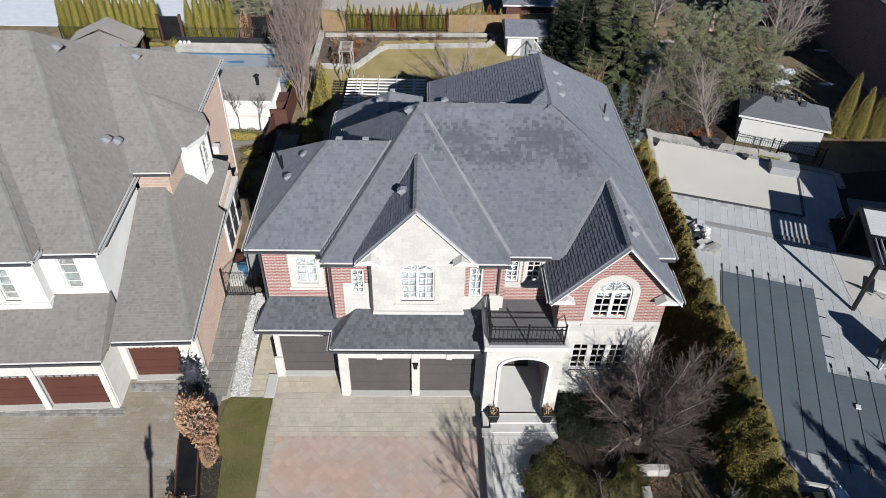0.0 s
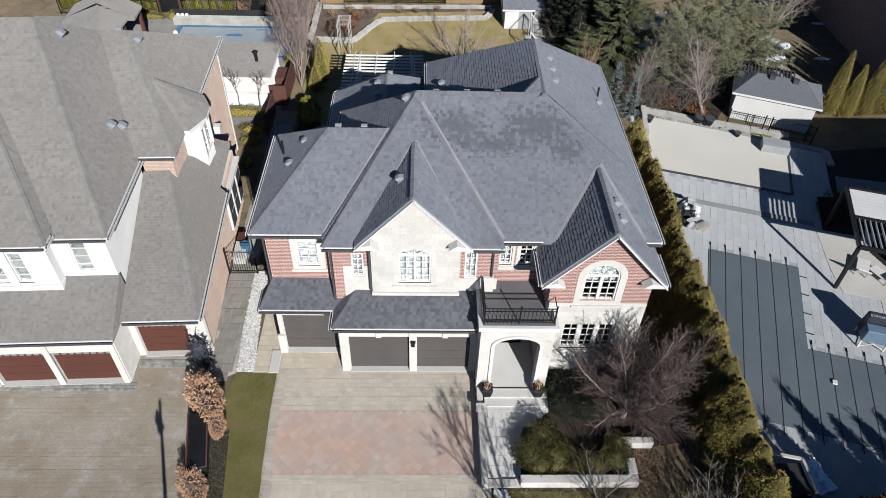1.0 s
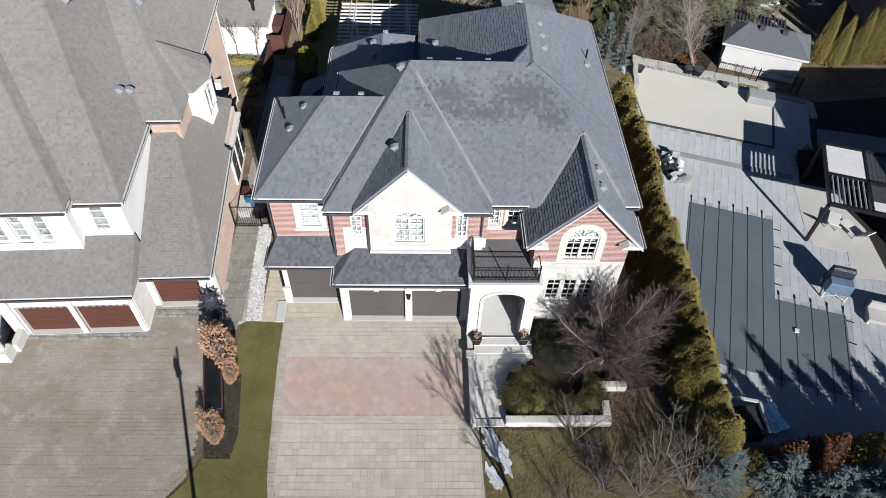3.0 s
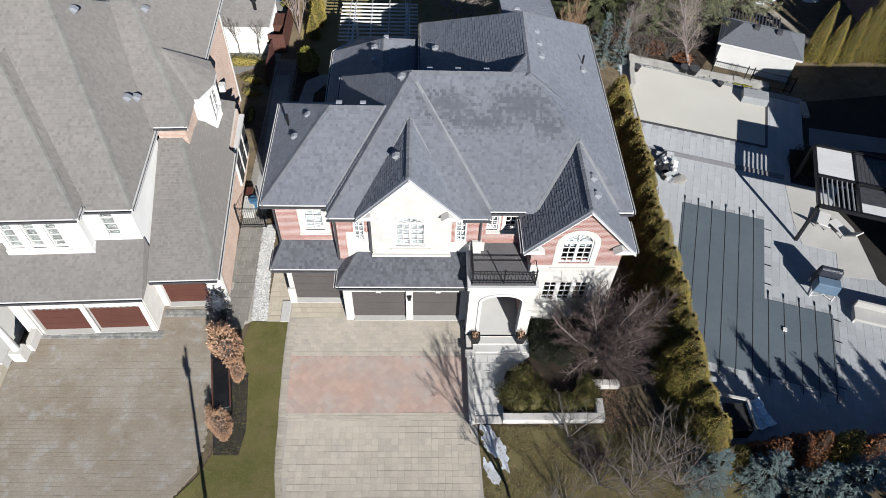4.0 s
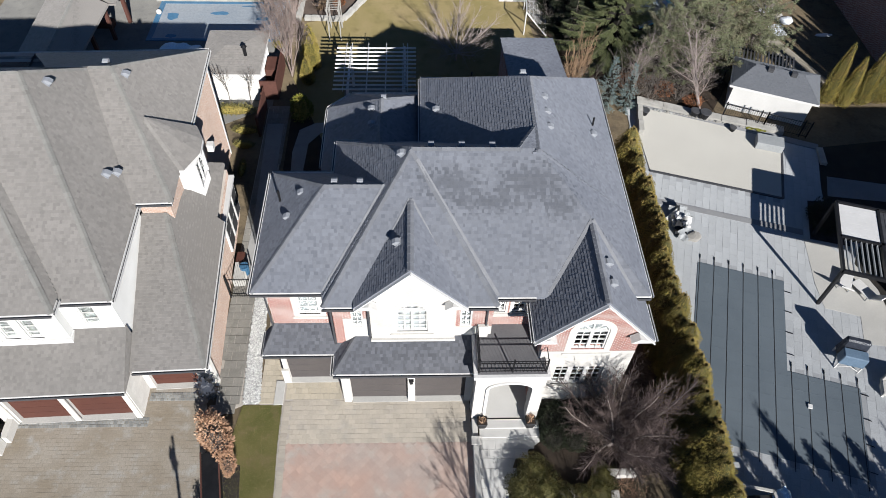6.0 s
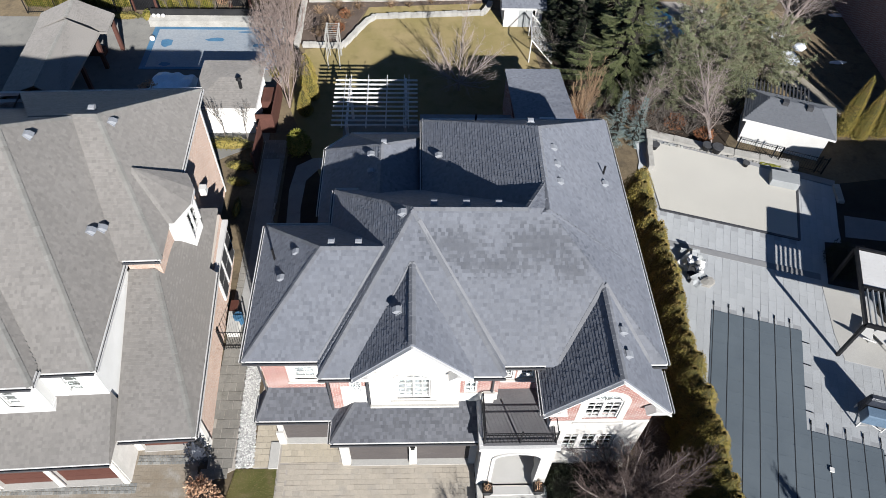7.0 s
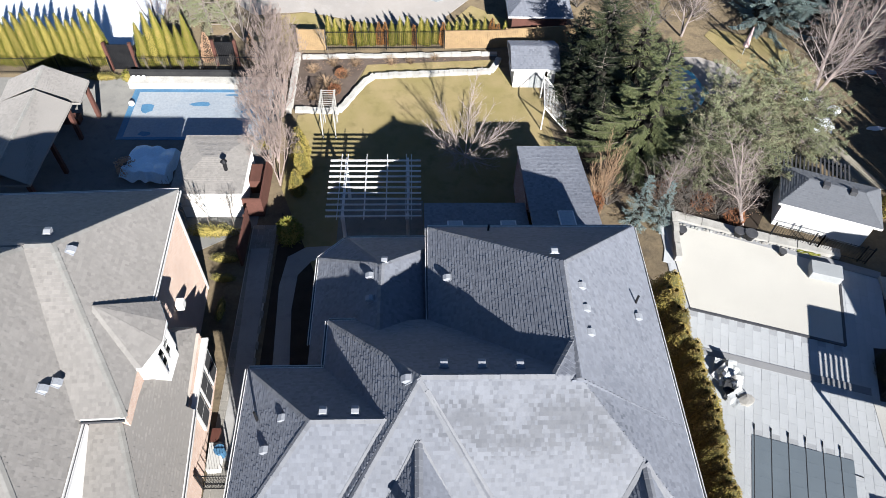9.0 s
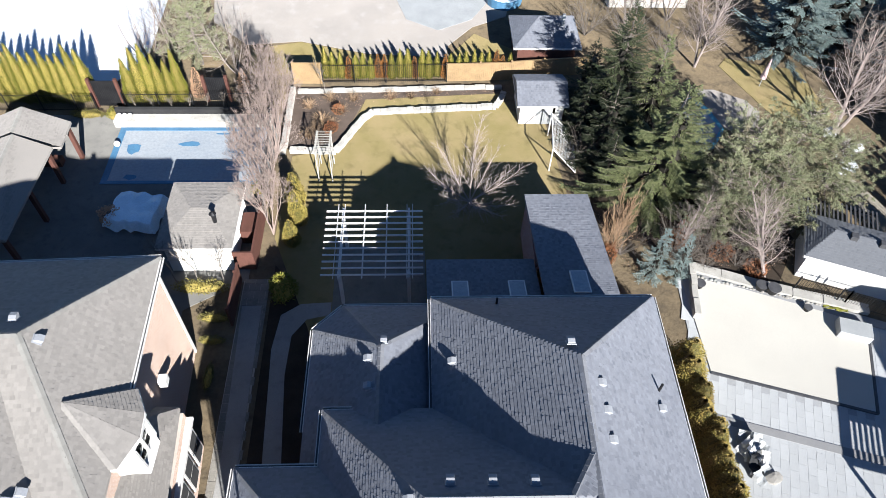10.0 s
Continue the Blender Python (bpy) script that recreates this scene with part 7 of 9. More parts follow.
flat("right_rear_path", [(21.0, 53.6), (22.2, 53.0), (23.6, 54.0), (24.0, 55.3), (23.4, 56.6), (21.4, 57.8), (20.0, 57.8), (20.45, 55.8)], 0.0, "terrace_concrete", "pale curved paving round the garden pool", "path")
flat("right_rear_grass", [(22.6, 60.6), (23.4, 61.6), (25.5, 60.8), (28.6, 60.2), (29.0, 55.0), (28.0, 53.4), (25.2, 54.0), (24.7, 55.2), (23.6, 58.0)], 0.0, "rear_lawn", "straw-coloured garden grass", "lawn")
gp = thing("garden_pool", (19, 54, 0), "half-frozen garden pool with a turquoise edge", "pool")
bm = bmesh.new()
add_prism(bm, [(17.4, 50.4), (19.7, 51.6), (21.0, 53.5), (20.4, 55.8), (19.4, 57.2), (17.4, 54)], -0.03, 0.006)
part("liner_edge", bm, "turquoise", gp)
bm = bmesh.new()
add_prism(bm, [(17.4, 50.5), (19.5, 51.7), (20.65, 53.5), (20.1, 55.5), (19.2, 56.9), (17.4, 54)], 0.0, 0.014)
part("ice", bm, "pool_ice", gp)
pwk = thing("plank_walk", (28, 47, 0), "weathered grey-brown plank walk beside the shed", "path")
for i in range(9):
    k = i / 9
    part("plank", beams(0.25, 0.05, ((25.6 + 2.4 * k, 49.3 - 0.3 * k, 0.03), (28.3 + 1.8 * k, 43.6 + 0.3 * k, 0.03))), "old_plank", pwk)
lt = thing("lean_to", (0, 0, 0), "dark slatted timber lean-to roof behind the white shed", "lean-to")
for x in (-1.9, 1.9):
    for y in (-0.6, 0.6):
        part("post", boxed((x - 0.05, x + 0.05, y - 0.05, y + 0.05, 0, 1.9)), "iron", lt)
for y in (-0.65, 0.65):
    part("beam", boxed((-2.2, 2.2, y - 0.05, y + 0.05, 1.902, 2.0)), "iron", lt)
for i in range(19):
    x = -2.15 + i * 0.24
    part("batten", boxed((x - 0.05, x + 0.05, -0.85, 0.85, 2.002, 2.05)), "gutter", lt)
lt.matrix_basis = pose(24.2, 44.0, 0, 0, 0, -21.4)
um = thing("closed_umbrella", (0, 0, 0), "closed pale pink garden umbrella on a pole", "umbrella")
bm = bmesh.new()
add_tube(bm, (0, 0, 0), (0, 0, 2.4), 0.03, 0.025, 8)
part("pole", bm, "grey_plastic", um)
bm = bmesh.new()
for k in range(8):
    a0 = 2 * math.pi * k / 8
    add_tube(bm, (0.13 * math.cos(a0), 0.13 * math.sin(a0), 0.75), (0.02 * math.cos(a0), 0.02 * math.sin(a0), 2.35), 0.11, 0.03, 6)
part("canopy", bm, "pink_cloth", um, "furled pale pink cloth")
um.matrix_basis = pose(24.9, 58.2, 0)


def snow_spot(x, y, w, d, seed):
    """A thin melting patch with an uneven rim."""
    pts = []
    for q in range(22):
        an = 2 * math.pi * q / 22
        k = 1 + 0.5 * noise.noise(Vector((math.cos(an) * 1.8, math.sin(an) * 1.8, seed * 7.0)))
        pts.append((x + w * k * math.cos(an), y + d * k * math.sin(an)))
    bm = bmesh.new()
    add_prism(bm, pts, -0.01, 0.05)
    solo("snow_patch", bm, "snow", "patch of old snow beside the plank walk", "snow", "snow patches in the rear garden", bevel=0.0)


for i, q in enumerate(((28.3, 50.3, 0.55, 1.0), (27.4, 48.9, 0.4, 0.9), (29.4, 51.7, 0.6, 0.22), (31.8, 49.7, 0.7, 0.2), (34.2, 56.0, 0.7, 0.2), (27.75, 46.0, 0.3, 0.8))):
    snow_spot(*q, i + 1)
hot = thing("hot_tub", (7.0, 68.0, 0), "turquoise round tub on the rear terrace", "tub")
bm = bmesh.new()
add_tube(bm, (7.0, 69.3, 0.0), (7.0, 69.3, 0.7), 1.5, 1.6, 20)
part("shell", bm, "pool_tile", hot)
bm = bmesh.new()
add_tube(bm, (7.0, 69.3, 0.7), (7.0, 69.3, 0.72), 1.45, 1.45, 20)
part("water", bm, "blue", hot)
for i, (x, y, s) in enumerate(((28.2, 53.0, 0.6), (28.8, 52.2, 0.5), (29.3, 51.4, 0.55), (27.6, 53.9, 0.4))):
    rock((x, y), (s, s * 0.8, s * 0.5), "snow" if i % 2 == 0 else "wall_stone", "rock with old snow beside the garden path", 60 + i)


def goal(at, turn, w, h=1.9):
    t = thing("goal_frame", (0, 0, 0), "white garden goal frame with a slack net", "goal", "garden goals")
    bm = bmesh.new()
    for p, q in (((-w / 2, 0, 0), (-w / 2, 0, h)), ((w / 2, 0, 0), (w / 2, 0, h)), ((-w / 2, 0, h), (w / 2, 0, h)), ((-w / 2, 0, h), (-w / 2, 1.7, 0)), ((w / 2, 0, h), (w / 2, 1.7, 0)), ((-w / 2, 1.7, 0.03), (w / 2, 1.7, 0.03))):
        add_tube(bm, p, q, 0.045, 0.045, 6)
    part("frame", bm, "white", t)
    bm = bmesh.new()
    for i in range(int(w / 0.14) + 1):
        x = -w / 2 + i * 0.14
        add_tube(bm, (x, 0, h), (x, 1.7, 0.03), 0.006, 0.006, 3)
    for i in range(14):
        k = i / 14
        add_tube(bm, (-w / 2, 1.7 * k, h - (h - 0.03) * k), (w / 2, 1.7 * k, h - (h - 0.03) * k), 0.006, 0.006, 3)
    part("net", bm, "white", t, kind="stuff")
    t.matrix_basis = pose(*at, 0, 0, turn)
    return t


arb = thing("garden_arbor", (-5.95, 49.4, 0), "white painted garden arbor at the bed's end", "arbor")
for x in (-0.42, 0.42):
    for y in (48.6, 50.2):
        part("post", boxed((-5.95 + x - 0.03, -5.95 + x + 0.03, y - 0.025, y + 0.025, 0, 2.5)), "coping_stone", arb)
    part("rail", boxed((-5.95 + x - 0.05, -5.95 + x + 0.05, 48.4, 50.4, 2.502, 2.62)), "coping_stone", arb)
    for z in (0.7, 1.3, 1.9):
        part("side_slat", boxed((-5.95 + x - 0.02, -5.95 + x + 0.02, 48.652, 50.148, z, z + 0.06)), "coping_stone", arb)
for i in range(9):
    part("top_slat", boxed((-6.45, -5.45, 48.5 + i * 0.22, 48.515 + i * 0.22, 2.622, 2.65)), "coping_stone", arb)
goal((8.45, 51.2, 0), -96, 3.4)

wh = thing("far_pale_house", (19, 69, 0), "pale rendered house behind the trees", "house")
part("wall", boxed((15.5, 22.0, 68.4, 74.0, 0.0, 4.6)), "precast", wh)
f, c = hip_faces(15.0, 22.5, 67.9, 74.5, 4.6, (18.3, 71.0, 7.5), (19.2, 71.0, 7.5))
for i in range(5):
    part("window", boxed((15.9 + i * 1.25, 16.6 + i * 1.25, 68.36, 68.398, 1.0, 2.6)), "gutter", wh)
    part("window", boxed((15.9 + i * 1.25, 16.6 + i * 1.25, 68.36, 68.398, 3.1, 4.1)), "gutter", wh)
roof(wh, f, c, "drab", [], random.Random(9))
bn = thing("garden_bin", (-9.3, 26.9, 0), "small blue garden bin beside the gate", "bin")
bm = bmesh.new()
add_tube(bm, (-9.3, 26.9, 0), (-9.3, 26.9, 0.7), 0.2, 0.26, 10)
part("tub", bm, "pool_tile", bn)
sc = thing("hand_cart", (-9.6, 27.6, 0), "red hand cart leaning by the wall", "cart")
part("tray", boxed((-9.85, -9.45, 27.3, 28.0, 0.3, 0.55)), "maroon", sc, bevel=0.02)
for y in (27.4, 27.9):
    part("leg", boxed((-9.7, -9.64, y - 0.03, y + 0.03, 0, 0.3)), "iron", sc)

# ---- plants ----
def leaf_mesh(name, blades, mat):
    """Foliage from (place, tip direction, side direction, length, width): one kite each."""
    verts, faces = [], []
    for p, d, s, ln, w in blades:
        k = len(verts)
        m_ = p + d * (ln * 0.45)
        verts += [p, m_ + s * (w / 2), p + d * ln, m_ - s * (w / 2)]
        faces.append((k, k + 1, k + 2, k + 3))
    return raw_mesh(name, verts, faces, mat)


def rand_dir(r):
    while True:
        v = Vector((r.uniform(-1, 1), r.uniform(-1, 1), r.uniform(-1, 1)))
        if 0.05 < v.length < 1:
            return v.normalized()


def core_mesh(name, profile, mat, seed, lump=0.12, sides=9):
    """A lumpy solid core for a dense crown, mostly coloured dark for the shade inside; profile: (height, radius)."""
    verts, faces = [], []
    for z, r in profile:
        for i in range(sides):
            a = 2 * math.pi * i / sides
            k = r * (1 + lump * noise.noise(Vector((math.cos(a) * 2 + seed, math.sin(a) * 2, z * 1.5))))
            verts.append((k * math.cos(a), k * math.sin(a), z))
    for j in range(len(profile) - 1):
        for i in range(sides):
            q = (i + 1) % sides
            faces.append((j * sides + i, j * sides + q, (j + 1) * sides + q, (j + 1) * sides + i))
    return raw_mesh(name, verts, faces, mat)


def cedar(name, h, r0, seed, mat, label, category="cedar", n=1500, size=0.17, group="", inner="yew", pointed=1.0):
    """A columnar cedar: short trunk, a core mostly coloured dark for the shade inside, and upright sprays all over an
    uneven cone.
    """
    r = random.Random(seed)
    t = thing(name, (0, 0, 0), label, category, group)
    bm = bmesh.new()
    add_tube(bm, (0, 0, 0), (0, 0, h * 0.5), 0.07, 0.03, 6)
    part("trunk", bm, "bark", t)
    if pointed > 1.2:
        prof = lambda z: r0 * min(1.0, 0.7 + 1.5 * z / h) * max(0.0, 1 - (z / h) ** 1.35) ** 0.9
    else:
        prof = lambda z: r0 * (min(1, (z / h) * 6 + 0.55)) * max(0.0, 1 - (z / h) ** (1.6 + 1.2 * (1 - pointed))) ** (0.85 if pointed > 0.5 else 0.55)
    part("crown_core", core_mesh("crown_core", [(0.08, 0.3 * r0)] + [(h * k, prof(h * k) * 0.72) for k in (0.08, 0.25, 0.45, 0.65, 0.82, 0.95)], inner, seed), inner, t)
    blades = []
    for i in range(n):
        z = h * (1 - math.sqrt(r.random()) * 0.98) if pointed > 0.5 else h * r.uniform(0.02, 1)
        a = r.uniform(0, 2 * math.pi)
        lump = 1 + 0.28 * noise.noise(Vector((math.cos(a) * 2.2 + seed * 3.1, math.sin(a) * 2.2, z * 1.8)))
        rr = prof(z) * lump * r.uniform(0.62, 1.02)
        o = Vector((math.cos(a), math.sin(a), 0))
        p = o * rr + Vector((0, 0, z))
        d = (o * r.uniform(0.25, 0.9) + Vector((0, 0, r.uniform(0.35, 1.0) if pointed > 0.6 else r.uniform(-0.1, 0.65))) + rand_dir(r) * 0.45).normalized()
        s = d.cross(rand_dir(r)).normalized()
        ln = size * r.uniform(0.6, 1.5)
        blades.append((p, d, s, ln, ln * r.uniform(0.35, 0.6)))
    part("crown", leaf_mesh("crown", blades, mat), mat, t, kind="stuff")
    return t


def spruce(name, h, r0, seed, mat, label, group="", step=0.42, density=1.0, size=0.12, bare=0.04):
    """A spruce: tapered trunk, a solid dark core for dead inner twigs and the shade among them, and separate tiers of
    limbs that sag and turn up at the tip, each a flat pad of short needle sprays.
    """
    r = random.Random(seed)
    t = thing(name, (0, 0, 0), label, "spruce", group)
    bm = bmesh.new()
    add_tube(bm, (0, 0, 0), (0, 0, h * 0.97), 0.016 * h + 0.03, 0.02, 7)
    part("trunk", bm, "bark", t)
    part("dead_wood", core_mesh("dead_wood", [(h * bare, 0.2 * r0)] + [(h * k, (r0 * (1 - k) ** 0.9) * 0.34) for k in (0.06, 0.1, 0.14, 0.18, 0.22, 0.26, 0.3, 0.34, 0.38, 0.42, 0.46, 0.5, 0.55, 0.6, 0.65, 0.7)], "twig_shade", seed, 1.1, 21), "twig_shade", t)
    limbs, blades = bmesh.new(), []
    up = Vector((0, 0, 1))
    z = h * bare + 0.15
    while z < h * 0.985:
        k = 1 - z / h
        rad = r0 * k ** 0.9 + 0.10
        n = max(4, int(4 + 6 * k))
        ph = r.uniform(0, 6.28)
        for i in range(n):
            a = ph + 2 * math.pi * i / n + r.uniform(-0.3, 0.3)
            ln = rad * (0.95 + 0.75 * noise.noise(Vector((math.cos(a) * 1.6 + seed, math.sin(a) * 1.6, z * 0.7)))) * r.uniform(0.72, 1.15)
            o = Vector((math.cos(a), math.sin(a), 0))
            side = Vector((-o.y, o.x, 0))
            sag = 0.55 if k < 0.12 else 0.12 - 0.42 * k
            p0 = Vector((0, 0, z + r.uniform(-0.12, 0.12)))
            at = lambda q: p0 + o * (ln * q) + up * (ln * (sag * q + 0.24 * q ** 3))
            if ln > 0.6:
                add_tube(limbs, p0, at(0.5), 0.01 + 0.012 * ln, 0.012, 3)
                add_tube(limbs, at(0.5), at(0.95), 0.012, 0.005, 3)
            m_ = max(4, int(ln * 8.0 * density))
            for j in range(m_):
                q = 0.30 + 0.70 * (j + r.random()) / m_
                c = at(q)
                fan = min(0.55, ln * 0.30) * (1.2 - q) + 0.10
                for sg in (-1, 1):
                    d0 = (o * 0.8 + side * sg * r.uniform(0.45, 0.8) + up * r.uniform(-0.28, -0.02)).normalized()
                    e = 0.0
                    while e < fan:
                        sz = size * r.uniform(0.75, 1.35)
                        d = (d0 + rand_dir(r) * 0.3 + up * 0.14).normalized()
                        blades.append((c + d0 * e - up * (0.25 * e * e), d, (d.cross(up) + rand_dir(r) * 0.35).normalized(), sz, sz * 0.5))
                        e += size * 0.6
                d = (o + up * r.uniform(0.1, 0.5) + rand_dir(r) * 0.3).normalized()
                blades.append((c, d, (side + rand_dir(r) * 0.4).normalized(), size * 1.3, size * 0.5))
        z += step * (0.55 + 0.75 * k) * r.uniform(0.8, 1.2)
    part("branchwork", limbs, "bark", t, kind="stuff")
    part("crown", leaf_mesh("crown", blades, mat), mat, t, kind="stuff")
    return t


def pine(name, h, r0, seed, mat, label, group="", clumps=60, needles=20, size=0.2):
    """A broad pine: leaning trunk, long crooked limbs of uneven length and tufts of needles along their outer half, with gaps between the limbs."""
    r = random.Random(seed)
    t = thing(name, (0, 0, 0), label, "pine", group)
    bm = bmesh.new()
    lean = Vector((r.uniform(-0.08, 0.08), r.uniform(-0.08, 0.08), 1))
    add_tube(bm, (0, 0, 0), lean * h * 0.92, 0.16, 0.04, 7)
    part("trunk", bm, "bark", t)
    limbs, blades = bmesh.new(), []
    up = Vector((0, 0, 1))
    for i in range(clumps):
        z = h * (0.12 + 0.83 * (i + r.random()) / clumps)
        k = z / h
        a = i * 2.4 + r.uniform(-0.5, 0.5)
        o = Vector((math.cos(a), math.sin(a), 0))
        ln = r0 * (1.0 - 0.78 * k ** 1.8) * max(0.4, 0.95 + 0.9 * noise.noise(Vector((o.x * 1.3 + seed, o.y * 1.3, z * 0.45)))) * r.uniform(0.75, 1.15)
        rise = r.uniform(0.1, 0.35) + 0.5 * k * k
        side = Vector((-o.y, o.x, 0)) * r.uniform(-0.25, 0.25)
        at = lambda q: lean * z + (o + side * q) * (ln * q) + up * (ln * rise * q * q)
        add_tube(limbs, at(0), at(0.55), 0.035, 0.02, 4)
        add_tube(limbs, at(0.55), at(1.0), 0.02, 0.007, 3)
        n = max(4, int(ln * 6))
        for j in range(n):
            q = 0.3 + 0.7 * (j + r.random()) / n
            c = at(q) + rand_dir(r) * (0.12 + 0.3 * r.random() * (1.15 - q))
            for b in range(needles):
                d = (rand_dir(r) + o * 0.55 + up * 0.5).normalized()
                w = size * r.uniform(0.7, 1.3)
                blades.append((c + rand_dir(r) * 0.1, d, d.cross(rand_dir(r)).normalized(), w, w * 0.2))
    part("branchwork", limbs, "stem_bark", t, kind="stuff")
    part("crown", leaf_mesh("crown", blades, mat), mat, t, kind="stuff")
    return t


def bare_tree(name, h, spread, seed, mat, label, category="bare tree", group="", levels=5, stems=1, trunk_r=0.1, fork=3, upright=0.35, shrink=0.70, twig_r=0.006, first=0.3):
    """A leafless tree: limbs fork again and again into fine twigs."""
    r = random.Random(seed)
    t = thing(name, (0, 0, 0), label, category, group)
    tv, tf, wv, wf = [], [], [], []

    def seg(vv, ff, p, q, r0, r1, sides):
        d = (q - p).normalized()
        s = d.orthogonal().normalized()
        u = d.cross(s)
        k = len(vv)
        for c, rr in ((p, r0), (q, r1)):
            for i in range(sides):
                a = 2 * math.pi * i / sides
                vv.append(c + (s * math.cos(a) + u * math.sin(a)) * rr)
        for i in range(sides):
            j = (i + 1) % sides
            ff.append((k + i, k + j, k + sides + j, k + sides + i))

    def grow(p, d, ln, rad, lev):
        thick = lev >= levels - 2
        bits = 3 if thick else 2
        q = p
        for i in range(bits):
            d = (d + rand_dir(r) * 0.13 + Vector((0, 0, 0.05))).normalized()
            e = q + d * ln / bits
            ra, rb = rad * (1 - 0.35 * i / bits), rad * (1 - 0.35 * (i + 1) / bits)
            seg(*((tv, tf) if thick else (wv, wf)), q, e, max(ra, twig_r), max(rb, twig_r * 0.8), 6 if thick else 3)
            if lev and i >= 1 and lev < levels:
                side = (d + d.cross(rand_dir(r)).normalized() * r.uniform(0.6, 1.1)).normalized()
                grow(e, side, ln * shrink * r.uniform(0.55, 0.85), rb * 0.5, lev - 1)
            q = e
        if lev:
            for i in range(fork):
                out = d.cross(rand_dir(r)).normalized()
                nd = (d + out * r.uniform(0.35, 0.85) * spread + Vector((0, 0, upright * r.uniform(0.1, 0.7)))).normalized()
                grow(q, nd, ln * shrink * r.uniform(0.8, 1.15), rad * 0.62, lev - 1)

    for i in range(stems):
        a = r.uniform(0, 6.28)
        d = Vector((0, 0, 1)) if stems == 1 else Vector((math.cos(a) * 0.5 * spread, math.sin(a) * 0.5 * spread, 1)).normalized()
        grow(Vector((0, 0, -0.03)), d, h * first, trunk_r, levels)
    part("trunk", raw_mesh("trunk", tv, tf, mat), mat, t)
    part("twig_crown", raw_mesh("twig_crown", wv, wf, mat), mat, t, kind="stuff")
    return t


def fine_tree(name, h, seed, mat, label, category="bare tree", group="", stems=1, lean=0.0, trunk_r=0.08, spacing=0.2, reach=0.5, angle=0.8, rise=0.05, levels=4, twig_r=0.005, start=0.2, fork_z=0.0, least=0.55, limb_mat=""):
    """A leafless tree: long tapering limbs that carry side limbs, twigs and fine tips all along."""
    r = random.Random(seed)
    t = thing(name, (0, 0, 0), label, category, group)
    wv, wf = [], []

    def tube(vv, ff, pts, radii, sides):
        """One unbroken limb through the points, closed at its tip."""
        k = len(vv)
        for i, p in enumerate(pts):
            d = (pts[min(i + 1, len(pts) - 1)] - pts[max(i - 1, 0)]).normalized()
            s = Vector((0, 1, 0)) if abs(d.y) < 0.8 else Vector((1, 0, 0))
            s = (s - d * s.dot(d)).normalized()
            u = d.cross(s)
            for q in range(sides):
                a = 2 * math.pi * q / sides
                vv.append(p + (s * math.cos(a) + u * math.sin(a)) * radii[i])
            if i:
                c = k + (i - 1) * sides
                for q in range(sides):
                    e = (q + 1) % sides
                    ff.append((c + q, c + e, c + sides + e, c + sides + q))
        ff.append(tuple(range(len(vv) - sides, len(vv))))

    def grow(p, d, ln, rad, lev):
        n = max(2, min(14, int(ln / (0.3 if lev < 2 else 0.22))))
        gap, nxt = spacing * (1.0, 0.85, 0.7, 0.6)[min(lev, 3)], ln * (start if lev == 0 else 0.12)
        spin = r.uniform(0, 6.28)
        pts, radii = [p.copy()], [max(rad, twig_r)]
        for i in range(n):
            d = (d + rand_dir(r) * (0.07 if lev < 2 else 0.12) + Vector((0, 0, rise))).normalized()
            e = p + d * (ln / n)
            ra, rb = rad * (1 - 0.8 * i / n), rad * (1 - 0.8 * (i + 1) / n)
            pts.append(e)
            radii.append(max(rb, twig_r * 0.8))
            while lev < levels - 1 and nxt < ln * (i + 1) / n:
                f = nxt / ln
                spin += 2.4 + r.uniform(-0.5, 0.5)
                s = d.orthogonal().normalized()
                out = s * math.cos(spin) + d.cross(s) * math.sin(spin)
                an = angle * r.uniform(0.7, 1.25)
                cl = ln * reach * (1.12 - 0.8 * f) * r.uniform(0.55, 1.2)
                if cl > 0.1:
                    grow(p.lerp(e, r.random()), (d * math.cos(an) + out * math.sin(an)).normalized(), cl, max(twig_r, ra * 0.42), lev + 1)
                nxt += gap * r.uniform(0.6, 1.4)
            p = e
        if lev == 0:
            sv, sf = [], []
            tube(sv, sf, pts, radii, 7)
            part("limb", raw_mesh("limb", sv, sf, limb_mat or mat), mat, t)
        else:
            tube(wv, wf, pts, radii, 4 if lev == 1 else 3)

    base = Vector((0, 0, -0.03))
    if fork_z:
        sv, sf = [], []
        tube(sv, sf, [base, Vector((0, 0, fork_z * 0.5)), Vector((0, 0, fork_z))], [trunk_r * 1.8, trunk_r * 1.5, trunk_r * 1.3], 9)
        part("trunk", raw_mesh("trunk", sv, sf, limb_mat or mat), mat, t)
        base = Vector((0, 0, fork_z - 0.02))
    ph = r.uniform(0, 6.28)
    for i in range(stems):
        a = ph + 2 * math.pi * i / stems + r.uniform(-0.3, 0.3)
        le = lean * (least + (1.15 - least) * ((i * 0.618) % 1.0))
        d = Vector((math.cos(a) * le, math.sin(a) * le, 1)).normalized()
        grow(base, d, h * r.uniform(0.8, 1.05) * (1.0 if least > 0.5 else 1 - 0.16 * le), trunk_r, 0)
    part("twig_crown", raw_mesh("twig_crown", wv, wf, mat), mat, t, kind="stuff")
    return t


